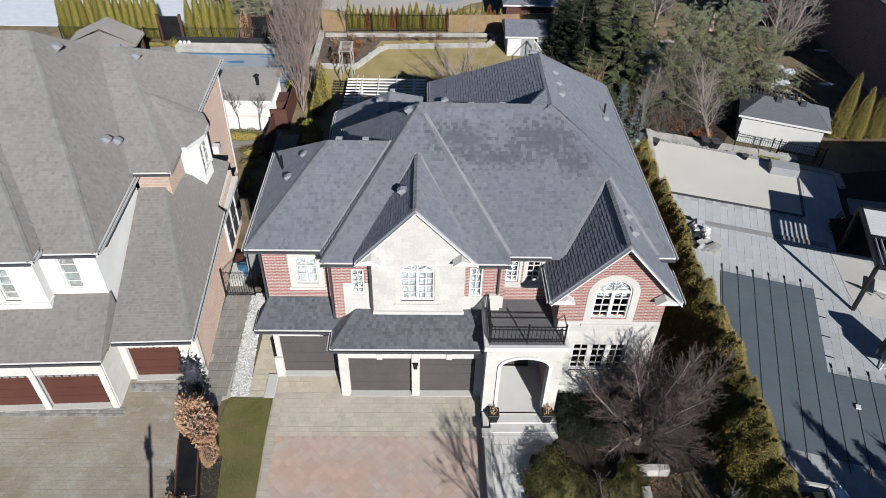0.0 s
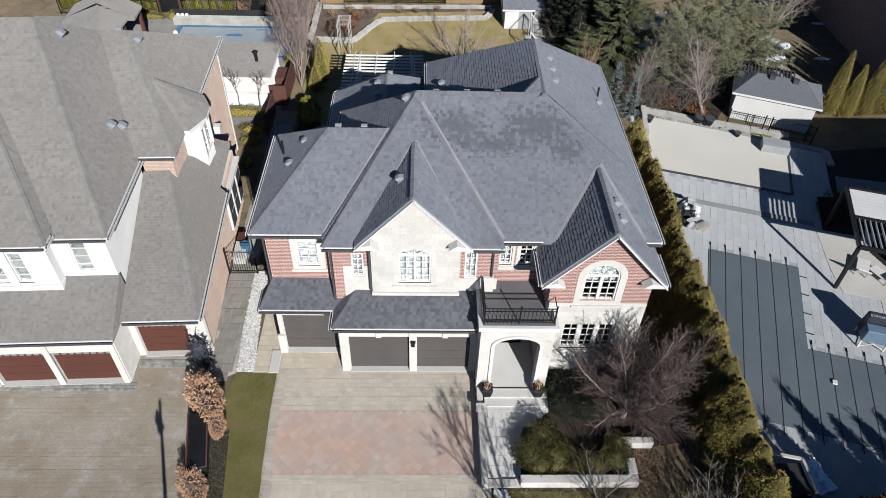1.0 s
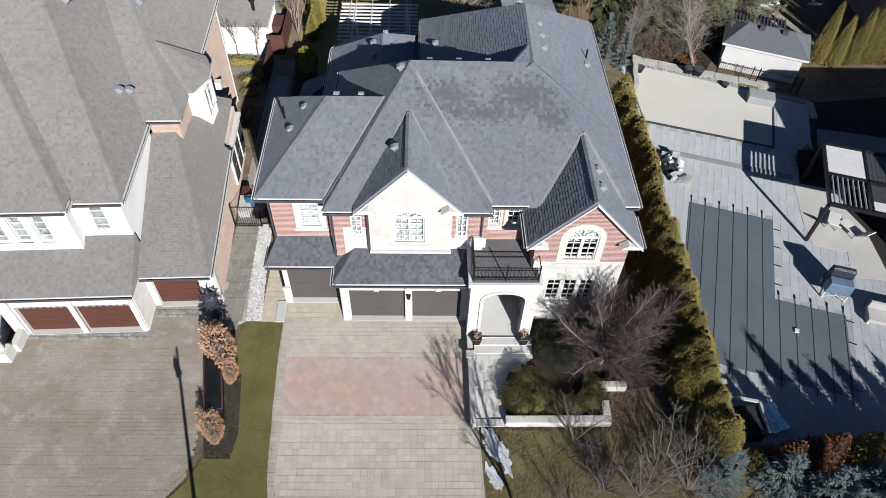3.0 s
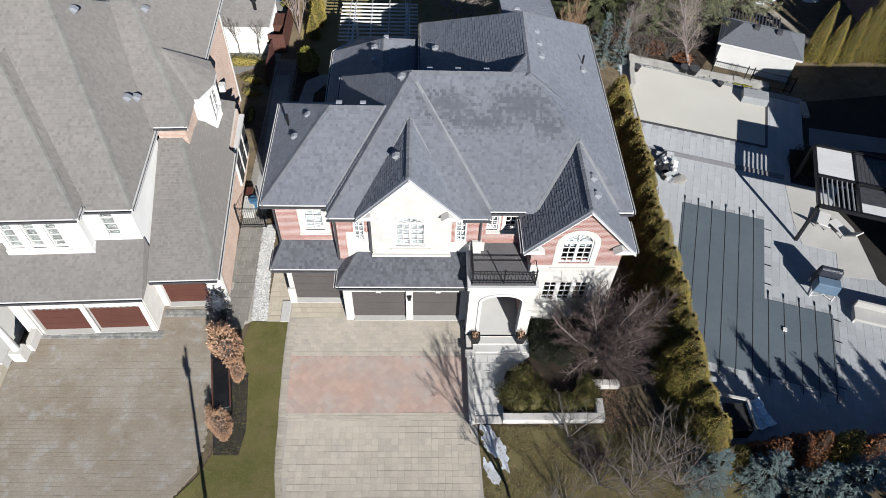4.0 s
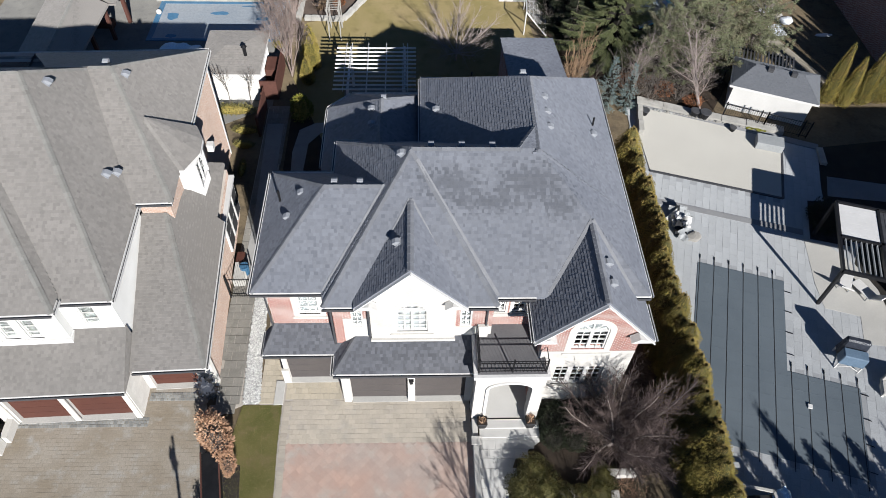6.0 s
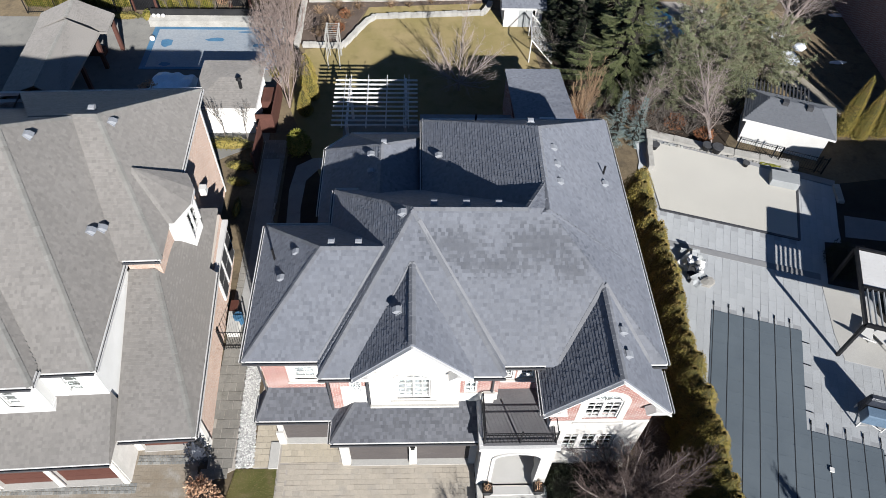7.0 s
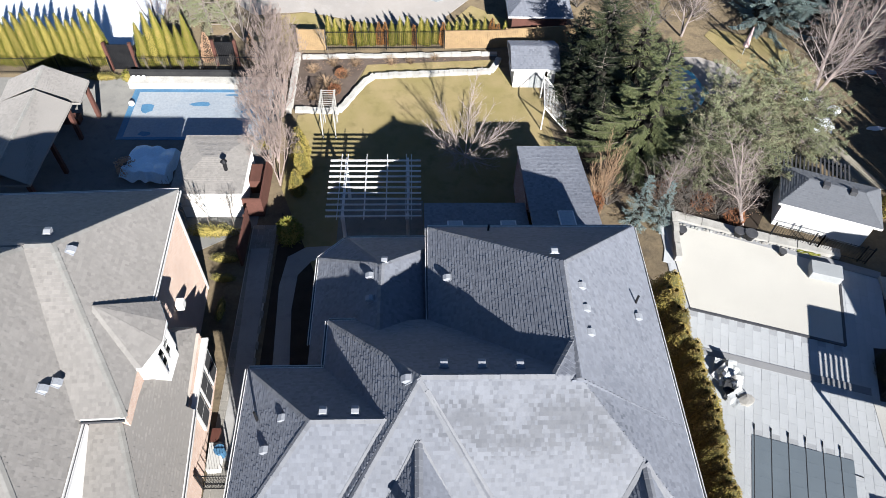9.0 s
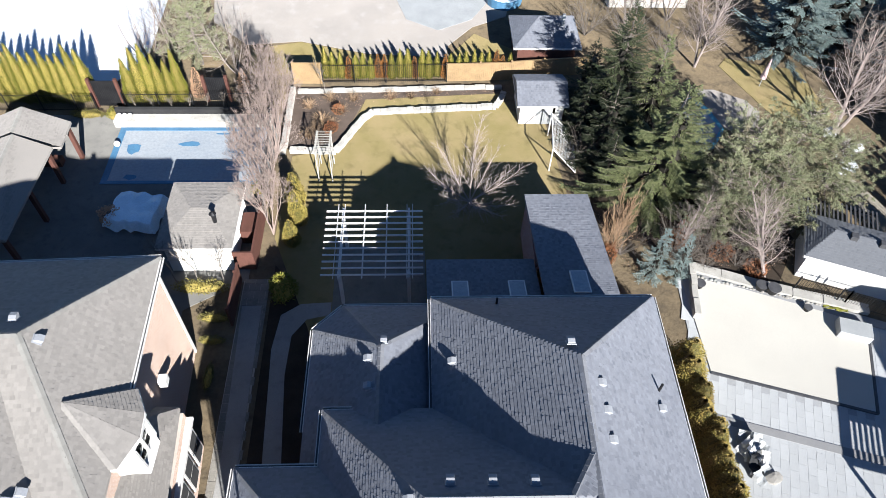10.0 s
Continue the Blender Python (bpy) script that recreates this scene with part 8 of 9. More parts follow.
def grass_tuft(name, w, h, seed, mat, label, n, group):
    """Dry ornamental grass: thin blades that arch out from one root."""
    r = random.Random(seed)
    t = thing(name, (0, 0, 0), label, "grass tuft", group)
    blades = []
    for i in range(n):
        a = r.uniform(0, 6.28)
        o = Vector((math.cos(a), math.sin(a), 0))
        d = (o * r.uniform(0.1, 1.3) * w / h + Vector((0, 0, 1))).normalized()
        p = o * r.uniform(0, 0.12)
        ln = h * r.uniform(0.4, 0.75)
        s = d.cross(Vector((0, 0, 1))).normalized()
        blades.append((p, d, s, ln, 0.035))
        d2 = (d + o * 0.7 - Vector((0, 0, 0.35))).normalized()
        blades.append((p + d * ln * 0.9, d2, s, ln * 0.7, 0.03))
    part("blades", leaf_mesh("blades", blades, mat), mat, t, kind="stuff")
    return t


def leafy_bush(name, w, d, h, seed, mat, label, n, size, category="shrub", group="", inner="soil", up=0.3):
    """A low dense shrub: a core mostly coloured dark for the shade inside and small leaves all over an uneven dome."""
    r = random.Random(seed)
    t = thing(name, (0, 0, 0), label, category, group)
    bm = bmesh.new()
    bmesh.ops.create_icosphere(bm, subdivisions=2, radius=1.0)
    for v in bm.verts:
        k = 0.78 * (1 + 0.25 * noise.noise(v.co * 1.7 + Vector((seed, 0, 0))))
        v.co = Vector((v.co.x * w / 2 * k, v.co.y * d / 2 * k, max(0.0, (v.co.z * 0.5 + 0.42)) * h * k))
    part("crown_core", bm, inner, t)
    blades = []
    for i in range(n):
        o = rand_dir(r)
        if o.z < -0.5:
            continue
        k = (1 + 0.25 * noise.noise(o * 1.7 + Vector((seed, 0, 0)))) * r.uniform(0.72, 1.06)
        p = Vector((o.x * w / 2 * k, o.y * d / 2 * k, max(0.02, (o.z * 0.5 + 0.45) * h * k)))
        dd = (o + rand_dir(r) * 0.8 + Vector((0, 0, up))).normalized()
        ln = size * r.uniform(0.6, 1.4)
        blades.append((p, dd, dd.cross(rand_dir(r)).normalized(), ln, ln * r.uniform(0.4, 0.7)))
    part("crown", leaf_mesh("crown", blades, mat), mat, t, kind="stuff")
    return t


def put(t, *places):
    """The first place takes the thing itself, the others take copies; a place: x, y, turn, scale or (wide, tall)."""
    for i, (x, y, turn, sc) in enumerate(places):
        sx, sz = sc if isinstance(sc, tuple) else (sc, sc)
        o = t if i == 0 else copy_thing(t, Matrix.Identity(4))
        o.matrix_basis = pose(x, y, 0, 0, 0, turn) @ Matrix.Diagonal((sx, sx, sz, 1))


rp = random.Random(77)
# cedar hedge along the lot line
kinds = [cedar("hedge_cedar", 4.0, 1.02, s, "cedar", "olive-green cedar in a dense hedge row", n=17000, size=0.062, group="cedar hedge along the patio", pointed=0.52) for s in (1, 2, 3)]
spots = [[], [], []]
y, i = 12.3, 0
while y < 34.6:
    spots[i % 3].append((12.65 + 0.08 * max(0.0, 17.5 - y) + rp.uniform(-0.2, 0.2), y, rp.uniform(0, 360), (rp.uniform(0.88, 1.12), rp.uniform(0.9, 1.08) * (1.0 if y > 14 else 0.8))))
    y += rp.uniform(0.5, 0.66)
    i += 1
for t, s in zip(kinds, spots):
    put(t, *s)
# narrow cedars along the rear fence, some of them dead
live = cedar("row_cedar", 2.3, 0.36, 5, "bright_cedar", "narrow green cedar behind the iron fence", n=3600, size=0.065, group="cedar row behind the fence", inner="cedar", pointed=2.0)
dead = cedar("row_cedar", 2.2, 0.33, 6, "dead_cedar", "narrow dead orange-brown cedar behind the iron fence", n=2200, size=0.085, group="cedar row behind the fence", inner="soil", pointed=2.0)
ls, ds = [], []
for i in range(26):
    x = -6.7 + i * 0.53 + rp.uniform(-0.08, 0.08)
    q = (x, 59.0 + rp.uniform(-0.1, 0.1) + 0.01 * i, rp.uniform(0, 360), (rp.uniform(0.85, 1.15), rp.uniform(0.8, 1.15)))
    (ds if i in (3, 7, 8, 12, 16, 23, 24) else ls).append(q)
put(live, *ls)
put(dead, *ds)
# tall bright cedars of the left neighbour
tall = cedar("tall_cedar", 4.3, 0.56, 8, "bright_cedar", "tall yellow-green cedar in a tight hedge", n=9500, size=0.06, group="cedar hedge of the neighbour", inner="cedar", pointed=2.0)
ts = [(-30.0 + i * 0.58, 56.4 + rp.uniform(-0.15, 0.15), rp.uniform(0, 360), (rp.uniform(0.9, 1.1), rp.uniform(0.88, 1.12))) for i in range(14)]
ts += [(-19.6 + i * 0.66, 56.4 + rp.uniform(-0.15, 0.15), rp.uniform(0, 360), (rp.uniform(0.85, 1.05), rp.uniform(0.8, 1.1))) for i in range(6)]
put(tall, *ts)
brown = cedar("tall_cedar", 2.4, 0.6, 9, "oak_leaf", "rusty brown cedar behind the iron fence", n=3000, size=0.09, group="cedar hedge of the neighbour", inner="soil", pointed=2.0)
put(brown, (-15.3, 57.0, 0, 1.0), (-12.2, 57.2, 40, 0.9))
put(cedar("round_shrub", 1.7, 0.75, 12, "bright_cedar", "small rounded yellow-green evergreen in the rear garden", n=1100, size=0.15, inner="cedar", pointed=0.2), (-7.55, 39.9, 0, 1.0))
# slim cedars in the shade at the far right
slim = cedar("slim_cedar", 5.0, 0.58, 15, "cedar", "slim olive-green columnar cedar beyond the patio", n=6500, size=0.075, group="slim cedars beyond the patio", pointed=0.6)
put(slim, (28.6, 41.6, 0, (1.0, 1.0)), (29.7, 41.3, 80, (0.95, 0.82)), (31.0, 41.5, 140, (1.0, 0.92)), *[(31.9 + 0.62 * i, 41.7 + rp.uniform(-0.2, 0.2), 47 * i, (1.15, rp.uniform(1.0, 1.25))) for i in range(16)])
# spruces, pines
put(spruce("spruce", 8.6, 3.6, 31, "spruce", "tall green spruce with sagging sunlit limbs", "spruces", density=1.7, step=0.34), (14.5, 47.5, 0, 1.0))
put(spruce("spruce", 9.6, 3.1, 34, "shade_spruce", "spruce behind the garden shed, needles darkened for shade", "spruces", density=1.25, step=0.38), (12.5, 53.2, 0, 1.0))
put(spruce("spruce", 5.2, 2.2, 37, "dark_shaded_needles", "young spruce with needles blackened for deep shade", "young spruces", density=1.2, step=0.36), (11.7, 50.4, 60, (1.05, 1.2)), (11.7, 48.4, 200, (0.85, 0.8)), (10.7, 52.6, 120, (0.8, 0.95)), (11.3, 55.3, 300, (0.9, 1.1)))
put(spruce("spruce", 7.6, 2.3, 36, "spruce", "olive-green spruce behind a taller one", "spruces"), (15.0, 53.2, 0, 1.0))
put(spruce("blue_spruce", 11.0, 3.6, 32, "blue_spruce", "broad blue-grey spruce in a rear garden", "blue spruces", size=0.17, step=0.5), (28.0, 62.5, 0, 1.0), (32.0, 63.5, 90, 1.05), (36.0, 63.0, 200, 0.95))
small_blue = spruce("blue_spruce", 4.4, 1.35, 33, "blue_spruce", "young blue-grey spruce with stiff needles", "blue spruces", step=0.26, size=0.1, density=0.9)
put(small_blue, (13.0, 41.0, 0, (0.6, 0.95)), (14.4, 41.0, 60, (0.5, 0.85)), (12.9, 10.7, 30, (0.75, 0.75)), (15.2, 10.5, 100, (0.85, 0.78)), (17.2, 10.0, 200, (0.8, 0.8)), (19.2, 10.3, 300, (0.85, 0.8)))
# a clipped row with dieback, and slim spires nearer the street that throw long shadows over the patio
put(leafy_bush("clipped_hedge", 1.9, 2.6, 1.0, 75, "dark_shaded_needles", "clipped blackish green hedge beside the pergola", 5200, 0.07, "hedge", inner="twig_shade"), (24.3, 30.6, -17, 1.0))
rust_row = cedar("dieback_cedar", 3.0, 0.75, 19, "rust", "cedar with rusty winter dieback in a garden row", n=4500, size=0.09, group="cedar row with dieback", inner="soil", pointed=0.52)
put(rust_row, (15.4, 11.7, 0, (0.8, 0.5)), (16.2, 11.7, 80, (0.9, 0.72)), (17.1, 11.8, 150, (0.9, 0.8)), (18.0, 11.9, 210, (0.9, 0.82)), (20.0, 11.5, 270, 1.0), (22.2, 11.4, 30, 1.05), (24.2, 11.5, 100, 1.0))
green_row = cedar("dieback_cedar", 3.0, 0.7, 20, "cedar", "olive-green cedar in a garden row", n=4500, size=0.09, group="cedar row with dieback", pointed=0.52)
put(green_row, (14.6, 11.6, 0, (0.8, 0.5)), (18.9, 11.6, 40, (1.0, 1.1)), (21.1, 11.4, 90, 1.0), (23.2, 11.5, 140, 1.05), (25.3, 11.4, 200, 1.0), (26.4, 11.5, 20, 1.0), (27.5, 11.5, 70, 1.0))
spire = cedar("slim_spire", 7.2, 0.75, 22, "cedar", "slim tall cedar standing near the street", "cedar", n=2600, size=0.16, group="slim cedars near the street", pointed=2.0)
put(spire, *[(17.0 + 1.9 * i + rp.uniform(-0.5, 0.5), 6.4 + rp.uniform(-0.5, 0.5), rp.uniform(0, 360), (rp.uniform(0.75, 1.25), rp.uniform(0.75, 1.05))) for i in range(8)])
put(pine("pine", 7.0, 3.0, 41, "pine", "broad olive-green pine with loose needles", "pines", clumps=100, needles=30, size=0.155), (18.6, 46.4, 0, 1.0), (21.9, 47.6, 90, (1.05, 1.0)), (17.0, 44.0, 190, (0.8, 0.75)), (24.4, 46.3, 250, (0.9, 0.8)), (20.6, 44.6, 300, (0.9, 0.75)))
put(pine("small_pine", 5.5, 2.4, 42, "pine", "grey-green pine behind the fence", "pines", clumps=80, needles=20, size=0.17), (-15.9, 60.6, 0, 1.0))
# bare trees
put(bare_tree("street_tree", 7.5, 1.0, 57, "bark", "bare dark-barked tree near the street", levels=5, trunk_r=0.1, first=0.28, fork=3), (5.1, 7.0, 0, 1.0))
put(fine_tree("small_tree", 3.4, 58, "bark", "small dark leafless tree before the stone planter", stems=4, lean=0.55, trunk_r=0.04, spacing=0.2, levels=3), (7.2, 12.8, 0, 1.0))
put(fine_tree("ornamental_tree", 5.3, 51, "purple_bark", "bare multi-stemmed ornamental tree with a pale trunk and fine purplish twigs", stems=17, lean=1.7, least=0.06, limb_mat="stem_bark", trunk_r=0.06, spacing=0.075, reach=0.38, angle=0.6, rise=0.02, levels=4, twig_r=0.006, fork_z=0.6), (9.0, 16.75, 0, (1.12, 1.05)))
birch = fine_tree("birch", 7.6, 52, "pale_bark", "bare pale-barked tree with long open branches", stems=2, lean=0.35, trunk_r=0.11, spacing=0.3, reach=0.52, angle=0.75, rise=0.05, levels=4, twig_r=0.007, group="pale bare trees")
put(fine_tree("spreading_tree", 6.0, 59, "pale_bark", "low wide-spreading bare pale-barked tree on the rear lawn", stems=13, lean=2.5, least=0.3, trunk_r=0.043, spacing=0.125, reach=0.36, angle=0.6, rise=0.03, levels=4, twig_r=0.0055, fork_z=0.7), (2.95, 46.2, 0, 1.0))
put(birch, (19.6, 40.9, 100, (0.95, 0.85)), (28.3, 52.8, 210, (1.4, 1.15)), (20.7, 60.5, 320, (0.9, 0.95)), (15.5, 43.2, 60, (0.6, 0.6)))
put(fine_tree("leaning_tree", 6.5, 60, "stem_bark", "thin bare tree behind the cedar hedge", stems=4, lean=0.5, trunk_r=0.06, spacing=0.3, levels=3, group="thin bare trees"), (-19.2, 59.6, 0, 0.9), (-17.6, 60.8, 90, 1.0), (-13.2, 59.4, 180, 0.9), (16.5, 66.0, 20, 1.0), (20.0, 66.6, 100, 1.1), (23.6, 65.6, 200, 1.1), (31.0, 57.0, 300, 1.2))
birch.matrix_basis = pose(19.6, 40.9, 0, -10, 34, 100) @ Matrix.Diagonal((0.95, 0.95, 0.85, 1))
poplar = bare_tree("columnar_tree", 9.0, 0.42, 53, "pink_stem", "tall narrow bare tree with upswept grey twigs", stems=5, levels=6, trunk_r=0.06, first=0.25, upright=0.9, fork=2, twig_r=0.005, group="columnar bare trees")
put(poplar, (-9.0, 46.3, 0, (1.0, 0.95)), (-9.2, 48.6, 60, (1.0, 1.0)), (-9.3, 50.8, 120, (1.0, 1.05)), (-9.5, 53.0, 180, (1.0, 1.0)), (-8.7, 44.3, 240, (0.8, 0.7)))
put(cedar("mixed_evergreen", 2.6, 0.6, 17, "cedar", "ragged olive evergreen beside the lawn", n=4200, size=0.09, pointed=0.6), (-7.6, 46.8, 0, 1.0), (-7.3, 45.2, 50, (0.9, 1.1)), (-7.5, 43.6, 100, (0.8, 0.8)))
sap = bare_tree("sapling", 3.0, 0.7, 54, "bark", "thin bare sapling with upright twigs", stems=1, levels=3, trunk_r=0.03, first=0.4, group="saplings")
put(sap, (-13.6, 40.9, 0, 1.1), (-12.3, 40.8, 70, 1.15), (-11.0, 40.9, 140, 1.05), (-6.6, 57.0, 30, 0.9), *[(-19.0 + i * 1.15, 55.0, i * 50, 0.55) for i in range(8)])
thicket = fine_tree("bare_shrub", 2.9, 55, "bark", "leafless tangled shrub with grey-brown stems", "shrub", "leafless shrubs", stems=11, lean=0.75, trunk_r=0.022, spacing=0.2, reach=0.42, angle=0.7, rise=0.02, levels=3, twig_r=0.006)
put(fine_tree("barberry", 1.0, 73, "purple_bark", "dense leafless purple-brown shrub on the front lawn", "shrub", stems=26, lean=1.0, trunk_r=0.014, spacing=0.1, reach=0.45, angle=0.8, rise=0.01, levels=3, twig_r=0.006), (7.6, 12.0, 0, 1.0), (8.4, 11.7, 80, 1.1), (7.9, 11.2, 150, 1.0))
put(fine_tree("pale_shrub", 3.4, 74, "stem_bark", "tall leafless shrub with pale arching stems", "shrub", stems=9, lean=0.7, trunk_r=0.028, spacing=0.22, reach=0.42, angle=0.65, rise=0.03, levels=3, twig_r=0.006, group="pale leafless shrubs"), (10.6, 11.3, 0, 1.0), (11.7, 10.6, 90, 1.05), (9.6, 10.3, 170, 0.9))
put(thicket, *[(x, y, x * 77 % 360, k) for x, y, k in ((15.4, 42.0, 0.8), (16.7, 43.2, 1.0), (18.2, 41.7, 0.75), (19.5, 42.2, 0.85), (18.8, 43.8, 1.0), (20.7, 43.2, 0.9), (16.3, 41.6, 0.7), (21.6, 44.6, 0.9))], (16.0, 49.5, 0, 1.3), (18.5, 61.5, 40, 1.5), (10.6, 50.5, 70, 1.0), (16.0, 63.0, 110, 1.6), (13.0, 64.5, 150, 1.5), (22.4, 63.2, 190, 1.3), (8.2, 10.6, 0, 1.0), (10.2, 10.9, 60, 0.95), (11.9, 12.4, 120, 0.95), (12.6, 10.6, 200, 1.0), (6.6, 9.6, 260, 0.8), (11.6, 42.6, 30, 1.1), (14.8, 42.8, 80, 1.2), (17.2, 42.6, 160, 1.0), (19.0, 42.9, 240, 1.0), (31.5, 55.5, 0, 1.5), (23.4, 43.4, 10, 0.9))
rusty = leafy_bush("dry_shrub", 1.5, 1.5, 1.1, 61, "rust", "low rusty brown shrub with dry foliage", 900, 0.16, group="rusty shrubs")
put(rusty, (10.6, 42.0, 30, (0.6, 1.5)), (17.4, 42.5, 10, (0.9, 0.8)), (16.1, 44.1, 80, 0.9), (19.2, 41.3, 150, (0.8, 0.6)), (14.9, 43.4, 200, 0.8), (-6.0, 53.3, 0, 0.6), (-5.6, 55.2, 60, 0.55))
put(leafy_bush("yew_shrub", 1.5, 1.5, 1.0, 62, "yew", "clipped dark green yew in the stone planter", 4200, 0.06, group="clipped yews", inner="yew"),
    (4.7, 14.75, 0, 1.0), (5.25, 15.45, 40, 1.0), (5.75, 14.6, 90, 1.0), (6.5, 14.35, 130, 0.75), (7.3, 14.35, 180, 0.7), (8.2, 14.6, 220, 0.85), (8.4, 15.3, 220, 0.75), (5.0, 14.4, 260, 0.85))
put(leafy_bush("yew_shrub", 1.5, 1.5, 1.0, 68, "dark_shaded_needles", "dark green yew against the house wall", 4200, 0.06, group="yews by the wall", inner="twig_shade"),
    (6.5, 18.0, 0, 1.05), (7.4, 18.1, 60, 1.0), (6.3, 19.2, 20, 1.0), (7.4, 19.3, 80, 1.05), (8.3, 19.0, 140, 1.0), (6.4, 17.1, 200, 0.9), (7.3, 17.0, 240, 0.9), (8.2, 18.1, 300, 0.9))
put(leafy_bush("beech_shrub", 1.25, 2.5, 1.6, 63, "oak_leaf", "shrub with dry tan leaves between the driveways", 3600, 0.11, group="tan-leaved shrubs", inner="bark"), (-9.1, 17.2, 33, (1.0, 1.0)), (-8.75, 13.35, 33, (0.72, 0.6)), (-8.45, 16.1, 20, (0.55, 0.6)))
wb = leafy_bush("wrapped_shrub", 0.9, 0.9, 2.2, 64, "tarp", "evergreen wrapped in crumpled black plastic", 120, 0.2, inner="tarp")
put(wb, (-9.85, 19.55, 0, 1.0))
hb = leafy_bush("low_hedge", 2.9, 0.8, 0.7, 65, "hedge_olive", "low clipped yellow-green hedge beside the path", 1300, 0.1, group="low hedges", inner="cedar")
put(hb, (-12.1, 40.3, 0, 1.0), (-22.4, 54.75, 0, (0.8, 0.7)), (-11.0, 38.3, 0, (0.6, 0.9)), (-10.9, 36.9, 0, (0.45, 0.9)), (-10.7, 34.8, 90, (0.5, 0.8)))

box_ball = leafy_bush("boxwood_pot", 0.8, 0.8, 0.8, 66, "bright_cedar", "small round green boxwood in a dark pot", 500, 0.08, group="potted boxwoods", inner="cedar")
put(box_ball, (-20.6, 54.6, 0, 1.0), (-10.0, 47.6, 0, 1.0))
# grass blades on the strip of lawn beside the driveway
blades = []
strip = within([(-9.2, 8.0), (-5.2, 8.0), (-5.7, 11.0), (-6.0, 12.5), (-6.3, 16.0), (-6.36, 19.0), (-8.28, 19.0), (-8.55, 17.5), (-8.7, 14.0), (-8.95, 12.0), (-9.4, 11.0)])
while len(blades) < 14000:
    x, y = rp.uniform(-9.4, -5.2), rp.uniform(8.0, 19.0)
    if strip(x, y):
        d = (Vector((rp.uniform(-0.7, 0.7), rp.uniform(-0.7, 0.7), 0.7))).normalized()
        blades.append((Vector((x, y, 0.0)), d, d.cross(rand_dir(rp)).normalized(), rp.uniform(0.04, 0.1), 0.018))
tagged(new("grass", leaf_mesh("grass", blades, "blade")), "short green and straw grass beside the driveway", "grass", kind="stuff")
blades = []
while len(blades) < 20000:
    x, y = rp.uniform(3.1, 12.2), rp.uniform(8.6, 13.4)
    if noise.noise(Vector((x * 0.9, y * 0.9, 5))) > -0.25:
        d = (Vector((rp.uniform(-0.8, 0.8), rp.uniform(-0.8, 0.8), 0.6))).normalized()
        blades.append((Vector((x, y, 0.0)), d, d.cross(rand_dir(rp)).normalized(), rp.uniform(0.05, 0.12), 0.02))
tagged(new("dry_grass_cover", leaf_mesh("dry_grass_cover", blades, "dry_blade")), "short straw-coloured grass on the front lawn", "grass", kind="stuff")

# dry leaves lying about
litter = []
for i in range(2900):
    x, y = (rp.gauss(9.5, 0.45), rp.uniform(13.0, 15.3)) if i < 1000 else (rp.uniform(3.3, 12.0), rp.uniform(9.6, 13.3)) if i < 1300 else (rp.uniform(-8.4, 5.4), rp.uniform(55.9, 57.8)) if i < 2000 else (rp.uniform(10.0, 22.0), rp.uniform(41.6, 46.0))
    if 1300 <= i < 2000 and x > -4 and y < 56.3:
        continue
    d = Vector((rp.uniform(-1, 1), rp.uniform(-1, 1), rp.uniform(0.0, 0.35))).normalized()
    litter.append((Vector((x, y, 0.03)), d, (d.cross(Vector((0, 0, 1))) + Vector((0, 0, rp.uniform(-0.3, 0.3)))).normalized(), rp.uniform(0.04, 0.085), 0.04))
tagged(new("leaf_litter", leaf_mesh("leaf_litter", litter, "oak_leaf")), "scattered dry tan leaves on bed and lawn", "leaf litter", kind="stuff")
put(grass_tuft("dry_grass", 0.8, 0.9, 67, "straw", "tuft of dry tan ornamental grass in the bed", 130, "dry grass tufts"), (-7.4, 52.6, 0, 0.9), (-6.6, 54.0, 60, 1.0), (-5.4, 55.0, 120, 0.9), (-7.6, 55.6, 200, 0.8), (-6.2, 56.4, 250, 0.8), (-2.0, 56.6, 20, 0.8), (-0.6, 56.7, 90, 0.6), (-7.0, 53.4, 10, 0.7), (-5.9, 53.9, 70, 0.7), (-4.6, 56.4, 30, 0.8), (1.2, 57.2, 50, 0.6))
put(leafy_bush("tan_shrub", 1.1, 1.1, 1.4, 71, "oak_leaf", "low shrub with dry peach-coloured leaves on the terrace", 1100, 0.12, inner="bark"), (-18.2, 45.2, 0, 1.0))
put(fine_tree("tan_shrub", 3.6, 72, "straw", "tall clump of dry tan stems beside the extension", "shrub", stems=16, lean=0.28, trunk_r=0.022, spacing=0.14, reach=0.25, angle=0.5, levels=3, twig_r=0.008), (10.75, 42.4, 0, 1.0), (11.5, 43.6, 90, (1.1, 1.2)))
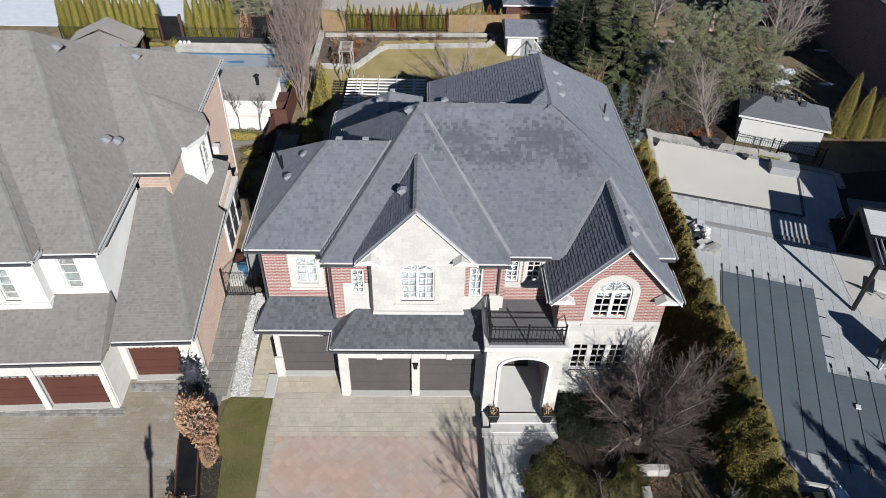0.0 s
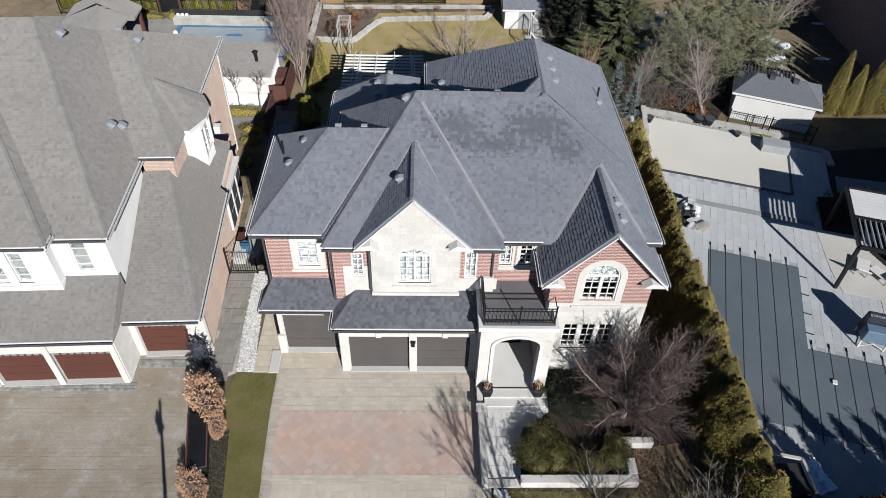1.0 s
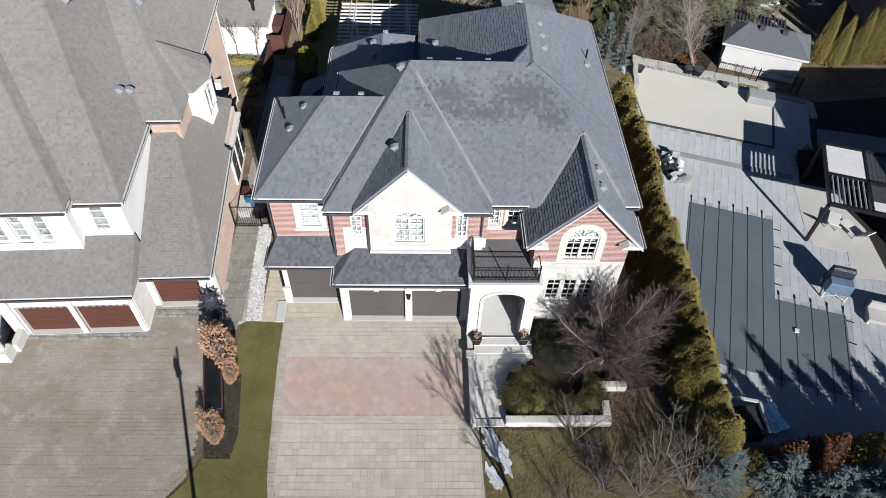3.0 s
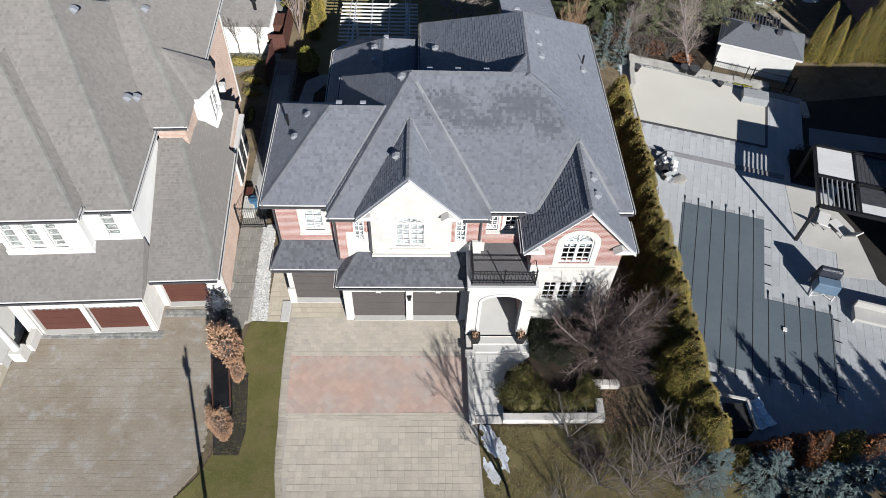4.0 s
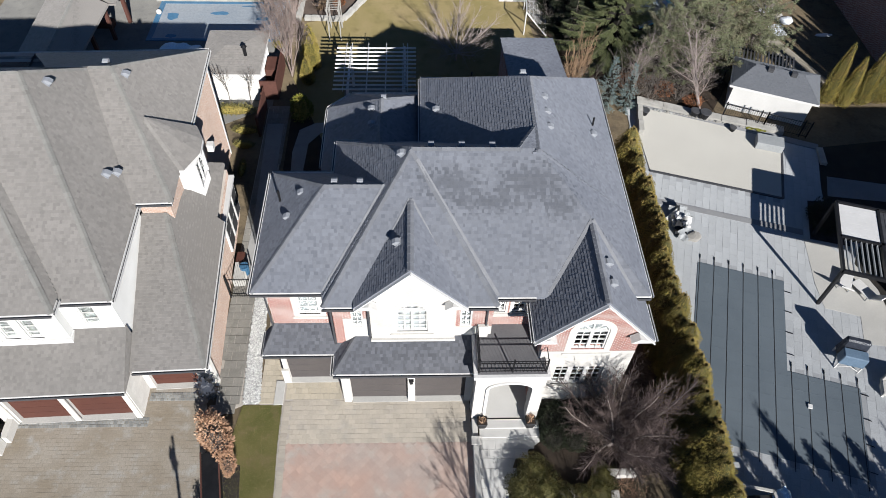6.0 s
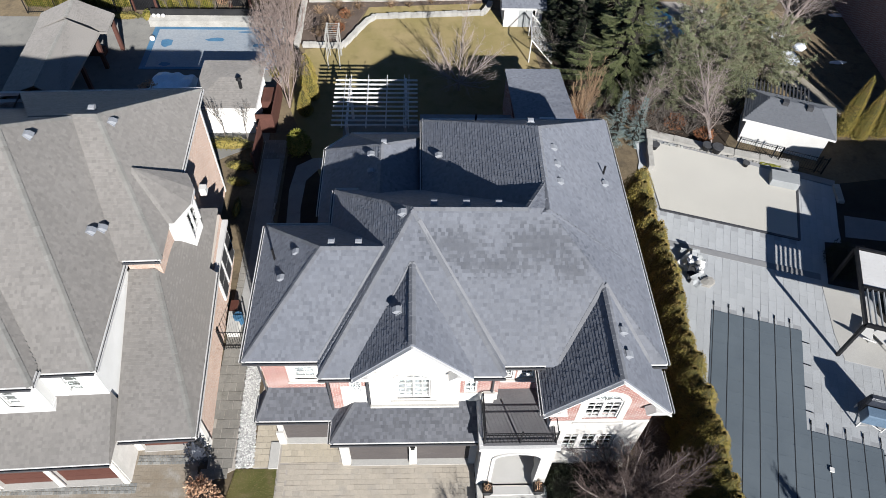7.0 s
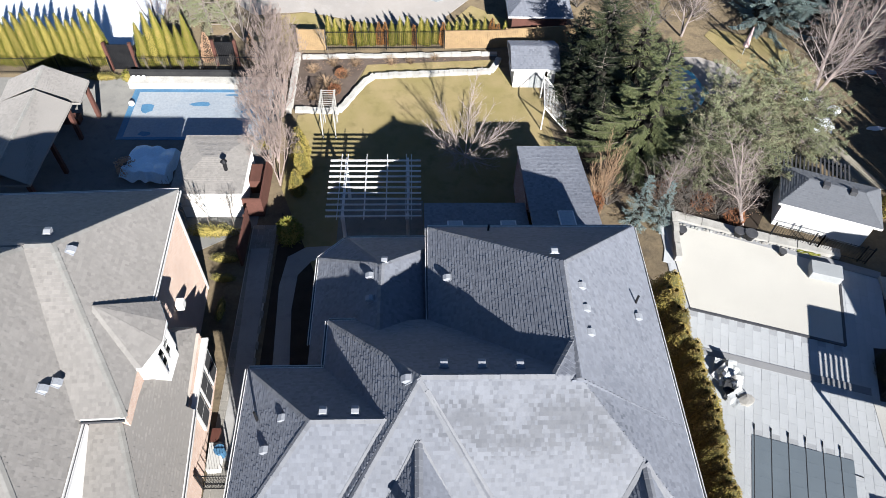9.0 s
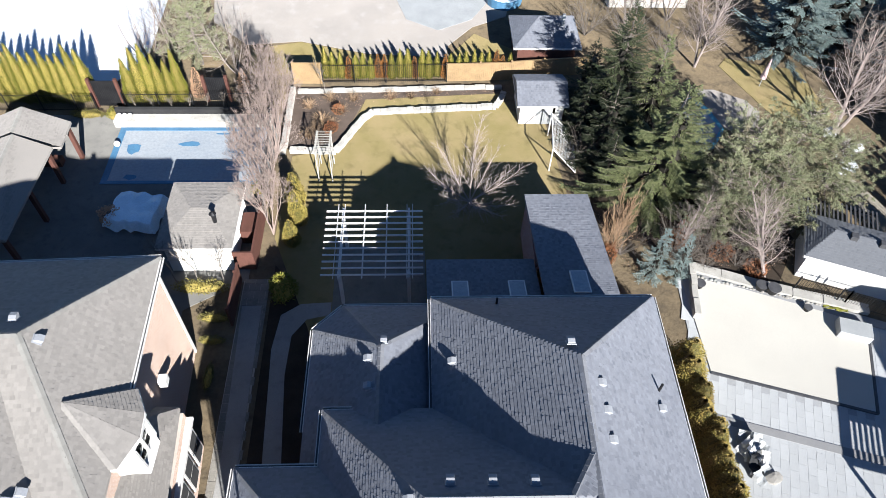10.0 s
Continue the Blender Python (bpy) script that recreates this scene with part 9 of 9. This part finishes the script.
# paving laid slab by slab
def laid(name, parent, mesh, mat, rot=0.0):
    """Turn joined paving into single slabs under the parent; slabs of one size share a mesh."""
    co = [v.co.copy() for v in mesh.vertices]
    back = Matrix.Rotation(-rot, 3, "Z")
    known = {}
    for k in range(0, len(co), 12):
        c = sum(co[k:k + 4], Vector()) / 4
        c.z = co[k + 8].z
        pts = [back @ (p - c) for p in co[k:k + 12]]
        key = (round(pts[2].x, 2), round(pts[2].y, 2))
        if key not in known:
            faces = [(r + i, r + (i + 1) % 4, r + 4 + (i + 1) % 4, r + 4 + i) for r in (0, 4) for i in range(4)] + [(8, 9, 10, 11)]
            known[key] = raw_mesh(name, pts, faces, mat)
        o = new(name, known[key])
        o.parent = parent
        o.matrix_basis = pose(*c, 0, 0, math.degrees(rot))
    bpy.data.meshes.remove(mesh)


laid("patio_paver", patio, patio_slabs(True), "deck", TURN + math.pi / 2)
laid("paver", drive, pavers(-6.4, 2.7, 17.05, 19.3, 0.32, 0.24, 0.006, 0.022, "paver", rng, in_drive), "paver")
laid("paver", drive, pavers(-6.3, -3.6, 19.3, 20.6, 0.3, 0.3, 0.010, 0.022, "paver_tan", rng), "paver_tan")
laid("paver", drive, pavers(-6.4, 2.7, 14.05, 17.02, 0.3, 0.3, 0.008, 0.022, "paver_red", rng, in_drive, 0.0, math.pi / 4), "paver_red", math.pi / 4)
laid("paver", tan_patch, pavers(-7.55, -6.42, 19.1, 25.0, 0.34, 0.3, 0.012, 0.02, "paver_tan", rng), "paver_tan")
laid("flagstone", walkp, pavers(-9.85, -8.45, 18.6, 41.0, 0.62, 0.48, 0.02, 0.022, "flag", rng, within([(-9.6, 18.4), (-8.28, 19.05), (-8.58, 25.6), (-8.5, 41.0), (-9.9, 41.0), (-9.85, 26.0)])), "flag")
laid("paver", nb_drive, nb_slabs(True), "nb_drive")
laid("flagstone", walkway, pavers(2.75, 5.75, 13.5, 17.25, 0.6, 0.45, 0.008, 0.052, "walk_stone", rng, within([(2.7, 13.5), (4.1, 14.05), (4.05, 15.0), (4.55, 16.2), (5.75, 17.0), (5.75, 17.3), (2.9, 17.3)])), "walk_stone")

# the paving slabs nearest the street, each by itself
slab = bmesh.new()
add_box(slab, -0.1465, 0.1465, -0.1437, 0.1437, -0.03, 0.022)
slab_me = finish(slab, "paver", "paver", 0.008)
y = 10.53
row = 0
while y < 13.6:
    x = -6.2
    while x < 3.1:
        if in_drive(x - 0.14, y) and in_drive(x + 0.14, y):
            o = new("paver", slab_me)
            o.parent = drive
            o.location = (x, y, rp.uniform(-0.003, 0.003))
        x += 0.3
    y += 0.2945
    row += 1
